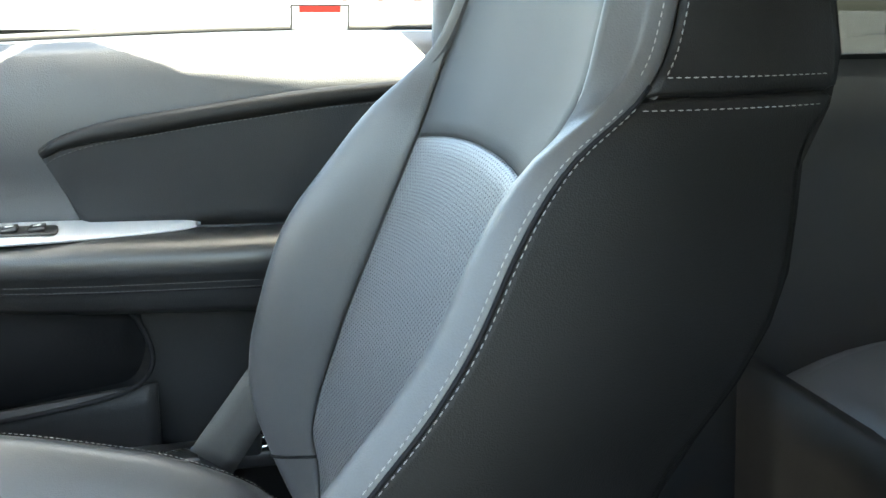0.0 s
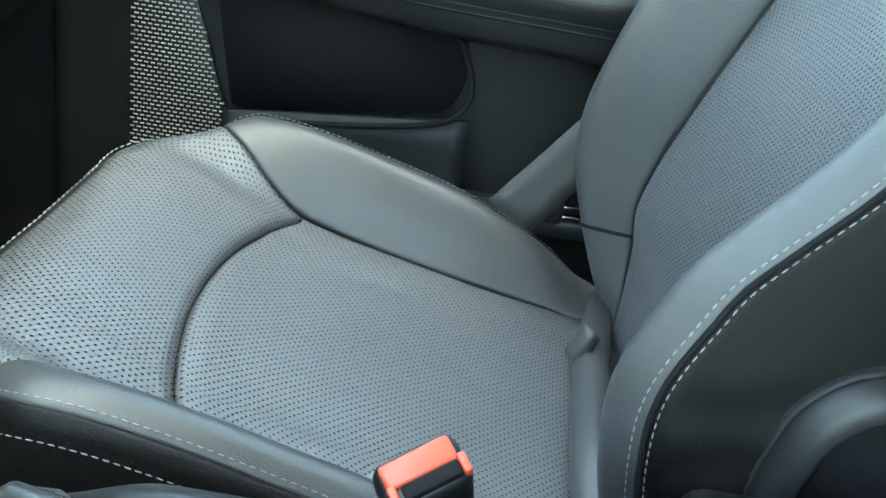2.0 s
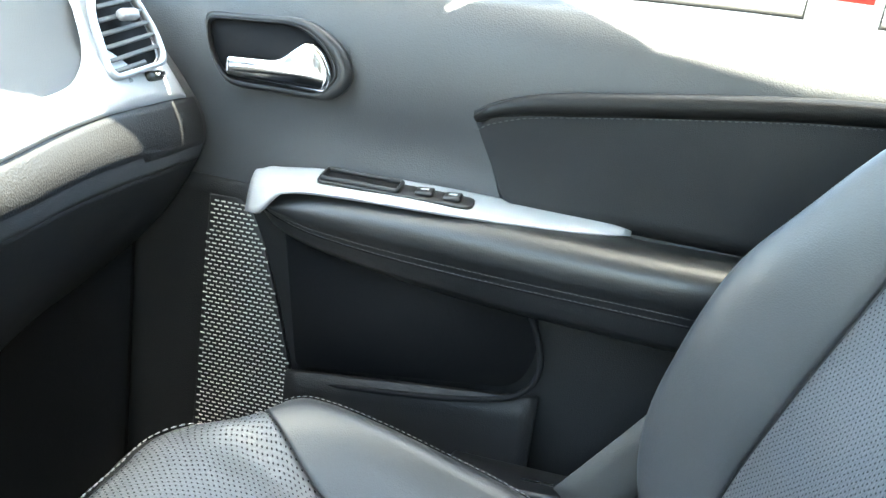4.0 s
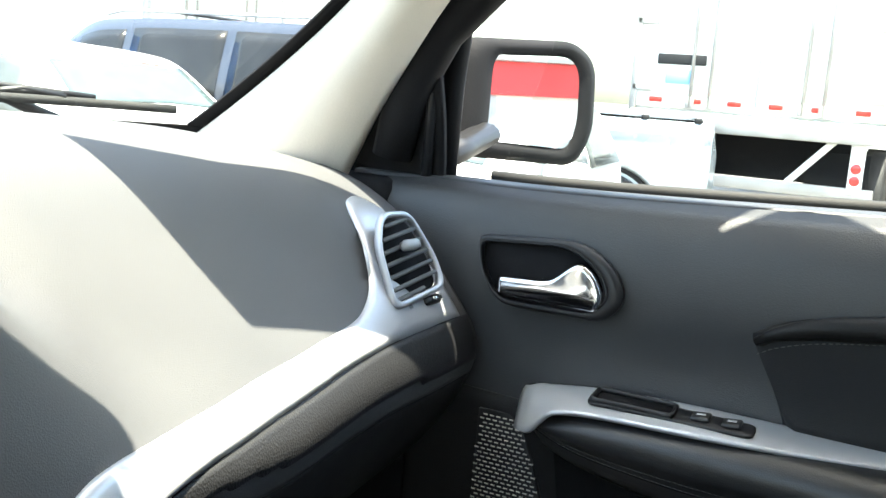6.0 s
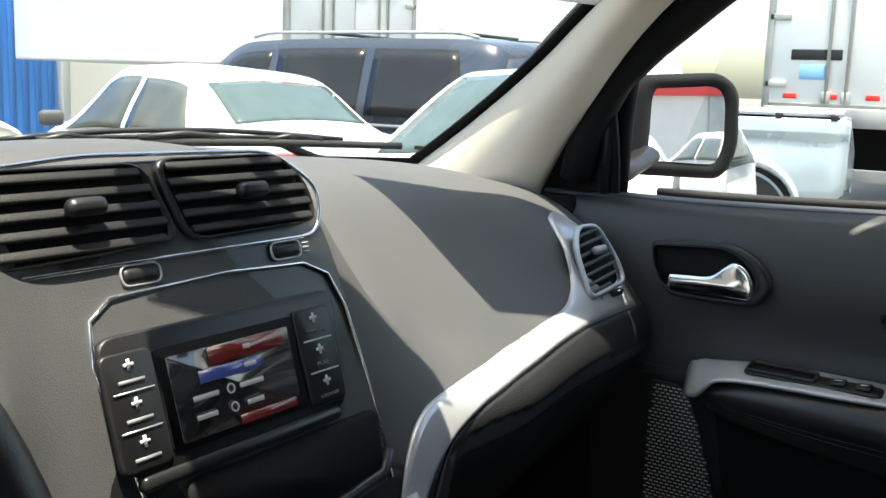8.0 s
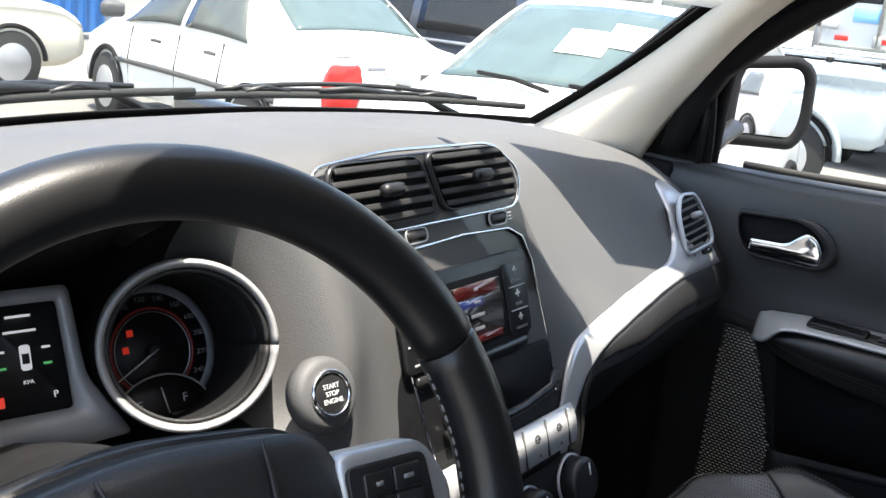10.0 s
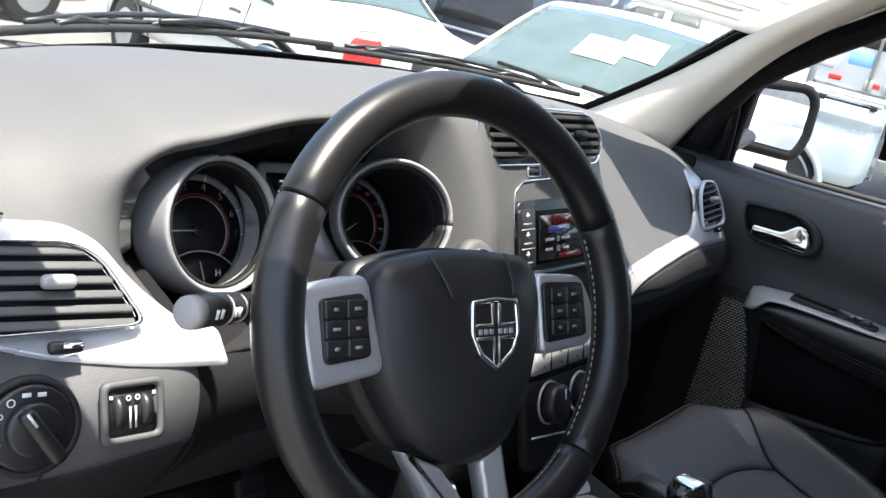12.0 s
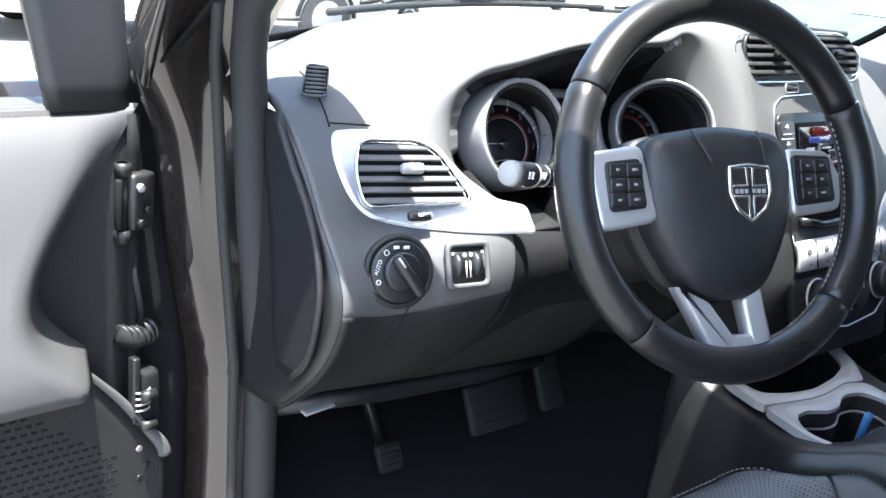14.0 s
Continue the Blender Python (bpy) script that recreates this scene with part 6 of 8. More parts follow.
# outside mirror
MX = face_pose((1.083, 0.614, 1.332), -22, 2)
mo = rounded([(-0.092, -0.052), (0.070, -0.062), (0.094, -0.030), (0.092, 0.040), (0.060, 0.058), (-0.086, 0.050)], 0.022, 5)
omir = part("outside_mirror", dome([(-x, y) for x, y in scaled(mo, 1.44, 1.40)], MX @ pose(0, 0, -0.046, 0, 180, 0), 0.0, 0.075, 9, 2.0), PAINT_DARK, pdoor, "outside mirror in a dark painted shell")
part("mirror_rim", ring(scaled(mo, 1.46, 1.42), scaled(mo, 0.80, 1.04), 0.030, MX @ pose(0, 0, -0.026), 0.012), MATTE, omir)
part("mirror_glass", prism(scaled(mo, 1.04), 0.002, MX @ pose(0, 0, -0.006)), MIRROR, omir, "reflecting mirror glass", smooth=False)
part("mirror_foot", tube([(0.86, 0.64, 1.262), (0.93, 0.645, 1.268), (1.00, 0.645, 1.285)], [0.028, 0.022, 0.022], 12, flat=0.7), BLACK, omir)

# ---- driver's door, standing open ----
DD = pose(-0.755, 0.745, 0, 0, 0, 4)
ddoor = thing("driver_door", "dark brown driver's door standing wide open, grey trim inside", "car door", at=(-0.755, 0.745, 0.5))
def dpart(name, fn, nu, nv, mm, label="", thick=0.012, inward=(0, 1, 0)):
    inside = DD @ Vector((-0.5, 0.6, 1.0))
    return part(name, patch(lambda u, v: DD @ Vector(fn(u, v)), 0, 1, nu, 0, 1, nv, inside, thick), mm, ddoor, label)
def dd_y(z):
    return lerp_table([(0.45, -0.01), (0.80, -0.012), (0.95, -0.022), (1.05, -0.030), (1.15, -0.034), (1.22, -0.020)], z)[0]
dpart("panel", lambda u, v: (-0.055 - 0.90 * u, 0.6 * dd_y(0.45 + 0.765 * v), 0.45 + 0.765 * v + 0.005 * u * v), 40, 40, DASH_LOW, "dark grained inner panel")
def dd_edge(z):
    return lerp_table([(0.975, -0.106), (0.985, -0.112), (1.0, -0.130), (1.03, -0.152), (1.065, -0.150), (1.10, -0.132), (1.15, -0.096), (1.193, -0.068), (1.222, -0.050)], z)[0]
def dd_pad(u, v):
    z = 0.975 + 0.245 * v
    x = dd_edge(z) - (0.95 + dd_edge(z)) * u ** 1.8
    sec = lerp_table([(0.975, -0.124), (1.0, -0.122), (1.04, -0.106), (1.10, -0.078), (1.15, -0.055), (1.19, -0.032), (1.21, -0.014), (1.22, -0.002)], z)[0]
    f = 0.12 + 0.88 * smooth01((dd_edge(z) - x) / 0.045) ** 0.7
    return (x, -0.018 + (sec + 0.018) * f, z)
dpart("pad", dd_pad, 40, 24, DOOR_PAD, "grey padded upper trim", 0.02)
dpart("sill_top", lambda u, v: (-0.055 - 0.90 * u, -0.006 + 0.045 * v, 1.217 + 0.012 * u), 20, 4, DOOR_PAD)
dpart("edge", lambda u, v: (-0.052 + 0.004 * math.sin(v * math.pi), -0.02 + 0.12 * u, 0.45 + 0.76 * v), 6, 20, MATTE, "black door edge")
dpart("skin", lambda u, v: (-0.04 - 0.98 * u, 0.10 + 0.02 * math.sin(math.pi * v), 0.42 + 0.80 * v), 10, 10, PAINT_DARK, "dark brown outer skin")
dpart("sail_panel", lambda u, v: (-0.06 - (0.075 + 0.045 * v) * u, -0.015 + 0.03 * v, 1.214 + 0.26 * v), 6, 10, BLACK, "black corner panel")
dg = bmesh.new()
for i in range(34):
    for j in range(20):
        x, z = -0.085 - 0.010 * i - (0.005 if j % 2 else 0), 0.940 - 0.0085 * j
        if z < 0.935 - 0.84 * max(0.0, x + 0.180):
            p = DD @ Vector((x, dd_y(0.8) - 0.0250, z))
            q = [dg.verts.new(p + (DD.to_3x3() @ Vector(o))) for o in ((-0.0032, 0, -0.0012), (0.0032, 0, -0.0012), (0.0032, 0, 0.0012), (-0.0032, 0, 0.0012), (-0.0032, 0.008, -0.0012), (0.0032, 0.008, -0.0012), (0.0032, 0.008, 0.0012), (-0.0032, 0.008, 0.0012))]
            for f in ((0, 1, 2, 3), (4, 7, 6, 5), (0, 4, 5, 1), (1, 5, 6, 2), (2, 6, 7, 3), (3, 7, 4, 0)):
                dg.faces.new([q[k] for k in f])
part("grille_slots", dg, MATTE, ddoor, "punched speaker slots", smooth=False, kind="stuff")
def lip_z(u):
    return lerp_table([(0, 0.842), (0.10, 0.880), (0.20, 0.938), (0.26, 0.970), (0.34, 0.976), (1, 0.978)], u)[0]
dpart("lower_panel", lambda u, v: (-0.028 - 0.88 * u ** 1.6, dd_y(0.8) - 0.0245, 0.50 + (lip_z(u) - 0.50) * v), 30, 12, DASH_LOW, "grey lower panel with a ridge along its top")
part("panel_lip", tube([DD @ Vector((-0.028 - 0.88 * u ** 1.6, dd_y(0.8) - 0.024, lip_z(u))) for u in np.linspace(0, 0.27, 24)], [0.008 - 0.0055 * t for t in np.linspace(0, 1, 24)], 8), DASH, ddoor)
for z in (1.125, 0.84):
    hg = part("hinge", boxm(pose(-0.812, 0.735, z, 0, 0, 20), (0.030, 0.05, 0.058), 0.005, 2), BLACK, ddoor, "black steel hinge")
    part("leaf", boxm(pose(-0.826, 0.728, z, 0, 0, -12), (0.006, 0.046, 0.050), 0.002), MATTE, hg)
    for dx, dz, mm in ((-0.004, 0.016, RIM_SATIN), (0.004, -0.006, BLACK), (-0.003, -0.020, BLACK)):
        part("bolt", prism(circle(0.0045, 6), 0.005, pose(-0.806 + dx, 0.709, z + dz, 90, 0, 12), 0.001), mm, hg)
    part("pin", tube([(-0.824, 0.716, z - 0.040), (-0.824, 0.716, z + 0.040)], 0.0055, 10), MATTE, hg)
    for dz in (-0.034, 0.034):
        part("knuckle", tube([(-0.824, 0.716, z + dz - 0.006), (-0.824, 0.716, z + dz + 0.006)], 0.0085, 12), BLACK, hg)
boot = part("cable_boot", tube([(-0.786, 0.735, 0.985), (-0.798, 0.722, 0.978), (-0.810, 0.716, 0.976), (-0.826, 0.722, 0.985)], [0.011, 0.010, 0.010, 0.011], 14), MATTE, ddoor, "ribbed rubber cable boot")
for k in range(6):
    t = k / 5
    part("boot_rib", tube([(-0.790 - 0.030 * t, 0.7295 - 0.026 * t + 0.018 * t * t, 0.9815 - 0.010 * t + 0.010 * t * t), (-0.7925 - 0.030 * t, 0.7280 - 0.026 * t + 0.018 * t * t, 0.9808 - 0.010 * t + 0.010 * t * t)], 0.0135, 14), BLACK, boot)
strap = part("check_strap", boxm(pose(-0.803, 0.725, 0.915, 0, 0, 15), (0.022, 0.05, 0.060), 0.005, 2), MATTE, ddoor, "black door check strap")
part("spring", tube([(-0.808 + 0.007 * math.cos(a), 0.700 + 0.004 * math.sin(a), 0.900 + 0.0011 * a) for a in np.linspace(0, 8 * math.pi, 80)], 0.0013, 6), GREY_PLASTIC, strap, "small coil spring")
part("arm", boxm(pose(-0.815, 0.706, 0.925, 0, 0, 10), (0.008, 0.012, 0.075), 0.002), BLACK, strap)
for dz in (-0.022, 0.012):
    part("roller", tube([(-0.812, 0.694, 0.910 + dz), (-0.796, 0.696, 0.910 + dz)], 0.0060, 12), BLACK, strap)
part("wire", tube([(-0.800, 0.735, 1.09), (-0.812, 0.716, 1.05), (-0.806, 0.712, 1.01), (-0.802, 0.722, 0.985)], 0.0032, 8), MATTE, ddoor, "black cable")
for x, z in ((-0.806, 1.248), (-0.796, 1.226)):
    part("rubber_stop", prism(circle(0.009, 16), 0.010, pose(x, 0.722, z, 90, 0, 0), 0.003), RUBBER, ddoor)
# jamb on the body side
SEAL = [(0.45, -0.700, 0.640), (0.80, -0.700, 0.640), (0.96, -0.704, 0.640), (1.115, -0.722, 0.640), (1.28, -0.738, 0.636), (1.33, -0.750, 0.608), (1.39, -0.750, 0.550), (1.49, -0.732, 0.440), (1.58, -0.690, 0.320), (1.645, -0.645, 0.180)]
def jamb(u, v):
    z = 0.45 + 0.95 * v
    x0, y0 = lerp_table(SEAL, z)
    x1, y1 = lerp_table([(0.45, -0.745, 0.715), (0.90, -0.745, 0.715), (1.08, -0.776, 0.710), (1.19, -0.792, 0.700), (1.28, -0.830, 0.660), (1.40, -0.826, 0.575)], z)
    w = 0.006 * math.sin(2 * math.pi * u) * (1 + 0.4 * math.sin(11 * v)) + 0.004 * math.sin(7 * v)
    return (x0 - 0.004 + (x1 - x0) * u, y0 + 0.014 + (y1 - y0) * u + w, z)
sheet(patch(jamb, 0, 1, 20, 0, 1, 50, (-0.5, 2, 0.9), 0.01), "door_jamb", PAINT_DARK, "glossy dark brown painted door jamb", category="door jamb")
sheet(tube([(x, y, z) for z, x, y in SEAL], 0.017, 10), "door_seal", RUBBER, "black rubber door seal", category="seal")
sheet(tube([(x - 0.028, y + 0.010, z) for z, x, y in SEAL[:6]], 0.006, 8), "door_seal", RUBBER, "thin second rubber lip of the door frame", category="seal")
sheet(patch(lambda u, v: (-0.735 - 0.135 * u, 0.750 + 0.02 * u + 0.004 * math.sin(6 * u), 0.45 + 0.82 * v), 0, 1, 8, 0, 1, 12, (-0.5, 2, 0.9), 0.008), "hinge_bay", MATTE, "dark bay behind the door hinges", category="hinge bay")
sheet(patch(lambda u, v: (-0.702 + 0.01 * u, 0.665 + 0.42 * u, 0.48 + 0.46 * v), 0, 1, 8, 0, 1, 8, (-2, 0.8, 0.7), 0.01), "kick_panel", DASH_LOW, "dark grey kick panel in the footwell", category="kick panel")
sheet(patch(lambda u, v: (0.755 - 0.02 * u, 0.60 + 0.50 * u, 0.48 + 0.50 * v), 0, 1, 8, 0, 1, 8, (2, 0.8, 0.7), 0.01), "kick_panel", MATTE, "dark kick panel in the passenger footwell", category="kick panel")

# ---- pedals ----
def pedal(at, w, h, arm, name, label):
    p = thing(name, label, "pedal", at=at)
    part("pad", boxm(pose(*at, 62, 0, 0), (w, h, 0.014), 0.006, 2), RUBBER, p)
    for k in range(4):
        part("rib", boxm(pose(*at, 62, 0, 0) @ pose(0, (k - 1.5) * h / 5, 0.008), (w * 0.85, 0.005, 0.004), 0.001), RUBBER, p)
    part("arm", tube([Vector(at) + Vector((0, 0.012, 0.0)), Vector(at) + Vector((arm, 0.08, 0.10)), Vector(at) + Vector((arm, 0.20, 0.26)), Vector(at) + Vector((arm, 0.30, 0.30))], 0.009, 8), BLACK, p)


pedal((-0.205, 0.800, 0.720), 0.115, 0.075, 0.01, "brake_pedal", "ribbed rubber brake pedal in the dark footwell")
pedal((-0.085, 0.815, 0.735), 0.050, 0.105, 0.0, "accelerator_pedal", "narrow black accelerator pedal")
pedal((-0.392, 0.815, 0.672), 0.042, 0.042, -0.01, "parking_brake_pedal", "small square parking brake pedal")

# ---- seats ----
SX = 0.37
def back_y(z):
    return lerp_table([(0.74, -0.005), (0.80, -0.010), (0.857, -0.012), (0.90, -0.008), (1.0, -0.038), (1.1, -0.077), (1.178, -0.109), (1.25, -0.141), (1.35, -0.172), (1.42, -0.190)], z)[0]
def edge_y(z):
    return lerp_table([(0.74, -0.02), (0.80, 0.015), (0.85, 0.040), (0.89, 0.053), (0.92, 0.059), (0.949, 0.061), (0.971, 0.057), (1.0, 0.044), (1.016, 0.036), (1.034, 0.021), (1.067, -0.008), (1.105, -0.035), (1.169, -0.070), (1.205, -0.099), (1.238, -0.143), (1.27, -0.166), (1.36, -0.190), (1.42, -0.202)], z)[0]
def far_y(z):
    """The fuller ridge of the bolster on the door side."""
    return lerp_table([(0.74, -0.02), (0.80, 0.010), (0.824, 0.022), (0.876, 0.042), (0.919, 0.053), (0.966, 0.052), (1.011, 0.042), (1.061, 0.027), (1.10, 0.010), (1.141, -0.020), (1.199, -0.066), (1.245, -0.116), (1.28, -0.136), (1.36, -0.160), (1.42, -0.172)], z)[0]
def seam_w(z):
    return lerp_table([(0.74, 0.14), (0.80, 0.150), (0.857, 0.165), (0.936, 0.168), (1.0, 0.163), (1.1, 0.154), (1.17, 0.150), (1.20, 0.155), (1.225, 0.166), (1.245, 0.170), (1.27, 0.163), (1.31, 0.154), (1.42, 0.134)], z)[0]
def edge_w(z):
    return lerp_table([(0.74, 0.185), (0.80, 0.200), (0.90, 0.229), (0.95, 0.234), (1.0, 0.231), (1.05, 0.226), (1.10, 0.220), (1.157, 0.210), (1.20, 0.200), (1.234, 0.188), (1.27, 0.174), (1.31, 0.164), (1.42, 0.144)], z)[0]
def depth(z):
    return lerp_table([(0.74, 0.13), (0.80, 0.16), (0.90, 0.19), (1.0, 0.20), (1.07, 0.200), (1.15, 0.188), (1.24, 0.140), (1.32, 0.110), (1.42, 0.098)], z)[0]
def seatback(u, z, lift=0.0):
    a, s = abs(u), (1 if u >= 0 else -1)
    hs, ho_, yc, ye = seam_w(z), edge_w(z), back_y(z), (edge_y(z) if u < 0 else far_y(z))
    if a <= 0.7:
        t = a / 0.7
        x, y = hs * t, yc - 0.004 + 0.010 * t ** 3
    elif a <= 1.0:
        t = (a - 0.7) / 0.3
        x = hs + (ho_ - hs) * t
        y = yc + 0.006 + (ye - yc - 0.006) * math.sin(math.pi / 2 * min(1, t / 0.72)) ** 0.9
        if t > 0.72:
            y -= 0.018 * ((t - 0.72) / 0.28) ** 2
    else:
        t = (a - 1.0) / 0.6
        x = ho_ + 0.003 * math.sin(math.pi * min(1, t)) - 0.02 * t ** 2
        y = ye - 0.018 - depth(z) * t
    w = 0.0
    if a > 1.0 and z < 1.0:
        w = 0.0046 * (math.sin(95 * z + 9 * (a - 1) + 2 * math.sin(30 * a)) + 0.6 * math.sin(171 * z - 14 * a)) * smooth01((1.0 - z) / 0.1) * smooth01((a - 1.0) / 0.05) * smooth01((1.35 - a) / 0.2)
    return (SX + s * (x + w - lift * (a > 0.98)), y - lift, z)


CX = SX
FRONT = [(0.0, -0.05, 0.772), (0.15, 0.02, 0.784), (0.36, 0.13, 0.802), (0.62, 0.27, 0.834), (0.76, 0.335, 0.864), (0.88, 0.385, 0.882), (1.0, 0.428, 0.882), (1.06, 0.448, 0.866), (1.12, 0.456, 0.838), (1.3, 0.455, 0.74)]
def cushion(u, v):
    """u across (beyond 1 down the side), v from back to front lip (beyond 1 down the front)."""
    a, s = abs(u), (1 if u >= 0 else -1)
    y, z = lerp_table(FRONT, v)
    half = 0.232 - 0.030 * smooth01((v - 0.75) / 0.35)
    b = lerp_table([(0.0, 0.0), (0.16, 0.006), (0.23, 0.030), (0.36, 0.054), (0.5, 0.062), (0.64, 0.060), (0.76, 0.038), (0.86, 0.016), (0.95, 0.005), (1.1, 0.0), (1.3, 0.0)], v)[0]
    a1 = min(a, 1.0)
    x = half * a1
    lift = lerp_table([(0, -0.004), (0.5, -0.002), (0.66, 0.0), (0.70, 0.04), (0.80, 0.62), (0.88, 0.95), (0.94, 1.0), (1.0, 0.90)], a1)[0] * b if a1 > 0.5 else -0.004 * (1 - a1)
    y -= 0.045 * smooth01((a1 - 0.55) / 0.45) ** 2 * smooth01((v - 0.7) / 0.3)
    z += lift - 0.014 * smooth01((a1 - 0.8) / 0.2) * smooth01((v - 0.85) / 0.2)
    if a > 1.0:
        t = (a - 1.0) / 0.3
        x += 0.016 * math.sin(math.pi * min(1, t * 0.8)) 
        z -= 0.16 * t
    return (CX + s * x, y, z)


seat = thing("car_seat", "black leather passenger seat with perforated centre and pale double stitching", "car seat", "front seats", at=(SX, 0.1, 0.50))
ci = (SX, 0.15, 0.5)
def seam_v(u):
    return 0.632 + 0.078 * (1 - (u / 0.7) ** 2)
def flank(v):
    """How far out the seam between seat panels and bolster runs: it opens to the corners at the front."""
    return lerp_table([(0.0, 0.70), (0.62, 0.70), (0.70, 0.735), (0.80, 0.83), (0.90, 0.94), (0.97, 0.985), (1.02, 0.985)], v)[0]
part("seat_panel", patch(lambda u, v: cushion(u, v * seam_v(u)), -0.70, 0.70, 30, 0, 1, 26, ci, 0.01, 0.006, 0.05), PERF, seat, "perforated leather seat panel")
def front_fn(u, v):
    w = seam_v(0.7 * u) + (1.01 - seam_v(0.7 * u)) * v
    return cushion(u * flank(w), w)
part("front_panel", patch(front_fn, -1.0, 1.0, 34, 0, 1, 16, ci, 0.01, 0.006, 0.07), PERF, seat, "perforated leather front panel")
part("front_lip", patch(lambda u, v: cushion(u, 1.01 + 0.28 * v), -1.0, 1.0, 34, 0, 1, 8, ci, 0.01, 0.005, 0.08), LEATHER_SIDE, seat)
for s in (-1, 1):
    part("seat_bolster", patch(lambda u, v: cushion(s * (flank(v) + (1.0 - flank(v)) * u), v * 1.01), 0, 1, 14, 0, 1, 34, (SX + s * 0.20, 0.15, 0.3), 0.01, 0.002, 0.07), LEATHER, seat, "smooth leather side bolster")
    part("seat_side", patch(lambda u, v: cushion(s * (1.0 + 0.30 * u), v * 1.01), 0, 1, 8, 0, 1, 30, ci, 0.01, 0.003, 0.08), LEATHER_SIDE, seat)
    for k, uu in enumerate((0.985, 1.035)):
        part("seat_stitching", stitches([Vector(cushion(s * uu, v)) + Vector((s * 0.0012, 0, 0.0016)) for v in np.linspace(0.0, 1.0, 60)], 0.0034, 0.0020, 0.00048), THREAD, seat, "pale twin stitching", kind="stuff")
part("lip_piping", stitches([Vector(cushion(u, 1.015)) + Vector((0, 0.001, 0.0018)) for u in np.linspace(-0.97, 0.97, 70)], 0.0050, 0.0026, 0.0009), THREAD, seat, kind="stuff")
part("cushion_core", patch(lambda u, v: Vector(cushion(u, v)) + Vector((0, -0.010, -0.024)), -0.97, 0.97, 40, 0, 1.1, 36, ci, 0.004), LEATHER, seat)
bi = (SX, -0.12, 1.0)
part("back_core", patch(lambda u, v: seatback(u, 0.775 + 0.645 * v, 0.024), -1.0, 1.0, 50, 0, 1, 50, bi, 0.004), LEATHER, seat)
def arch(u):
    return 1.178 + 0.011 * (1 - (u / 0.7) ** 2)
part("back_panel", patch(lambda u, v: seatback(u, 0.775 + (arch(u) - 0.775) * v), -0.70, 0.70, 26, 0, 1, 36, bi, 0.01, 0.003, 0.04), PERF, seat, "perforated leather back panel")
part("upper_panel", patch(lambda u, v: seatback(u, arch(u) + (1.425 - arch(u)) * v), -0.70, 0.70, 22, 0, 1, 18, bi, 0.01, 0.003, 0.05), LEATHER_DULL, seat, "smooth leather upper back")
for s in (-1, 1):
    part("back_bolster", patch(lambda u, v: seatback(s * (0.70 + 0.30 * u), 0.775 + 0.65 * v), 0, 1, 16, 0, 1, 50, (SX + s * 0.21, -0.9, 1.0), 0.01, 0.002, 0.06), LEATHER, seat, "smooth leather back bolster")
    part("back_side", patch(lambda u, v: seatback(s * (1.0 + 0.60 * u), 0.775 + 0.465 * v), 0, 1, 16, 0, 1, 60, bi, 0.008, 0.004, 0.04), LEATHER_SIDE, seat, "black vinyl back side, deepened for shade")
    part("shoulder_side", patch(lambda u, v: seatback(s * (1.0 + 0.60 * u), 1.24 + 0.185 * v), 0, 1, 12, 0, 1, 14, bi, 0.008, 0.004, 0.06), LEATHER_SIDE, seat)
    part("back_seam", tube([Vector(seatback(s * 1.0, z)) for z in np.linspace(0.78, 1.245, 50)], 0.0016, 6), MATTE, seat)
    for uu in (0.989, 1.012):
        part("back_stitching", stitches([Vector(seatback(s * uu, z)) + Vector((s * 0.0010, 0.0010, 0)) for z in np.linspace(0.79, 1.235, 60)], 0.0034, 0.0020, 0.00048), THREAD, seat, "pale twin stitching", kind="stuff")
    for dz in (-0.008, 0.010):
        part("back_stitching", stitches([Vector(seatback(s * u, 1.24 + dz)) + Vector((s * 0.0016, 0, 0)) for u in np.linspace(1.02, 1.56, 30)], 0.0034, 0.0020, 0.00048), THREAD, seat, kind="stuff")
    for uu in (0.975, 1.03):
        part("back_stitching", stitches([Vector(seatback(s * uu, z)) + Vector((s * 0.0014, 0.0010, 0)) for z in np.linspace(1.25, 1.41, 24)], 0.0034, 0.0020, 0.00048), THREAD, seat, kind="stuff")
for s in (-1, 1):
    part("bolster_seam", tube([Vector(seatback(s * u, 0.868 - 0.05 * (u - 0.7), -0.0005)) for u in np.linspace(0.70, 0.985, 16)], 0.0016, 6), MATTE, seat)
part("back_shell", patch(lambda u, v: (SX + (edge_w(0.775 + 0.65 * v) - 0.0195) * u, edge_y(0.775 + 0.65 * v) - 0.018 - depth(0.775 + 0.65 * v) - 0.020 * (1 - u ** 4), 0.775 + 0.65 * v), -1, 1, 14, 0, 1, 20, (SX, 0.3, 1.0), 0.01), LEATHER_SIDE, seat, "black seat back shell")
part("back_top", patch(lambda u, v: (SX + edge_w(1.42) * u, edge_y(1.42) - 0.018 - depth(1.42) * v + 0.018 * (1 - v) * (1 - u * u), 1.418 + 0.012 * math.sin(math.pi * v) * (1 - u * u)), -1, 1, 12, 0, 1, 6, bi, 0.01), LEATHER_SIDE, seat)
# tube at the joint of back and cushion, with a cloth tab
part("bite_roll", tube([(SX + 0.19, 0.005, 0.790), (SX + 0.08, 0.020, 0.792), (SX - 0.06, 0.028, 0.800), (SX - 0.19, 0.035, 0.815)], [0.012, 0.015, 0.016, 0.015], 12), LEATHER, seat)
part("tab", boxm(pose(SX + 0.075, 0.030, 0.808, 25, 0, 15), (0.022, 0.012, 0.030), 0.004), LEATHER, seat)
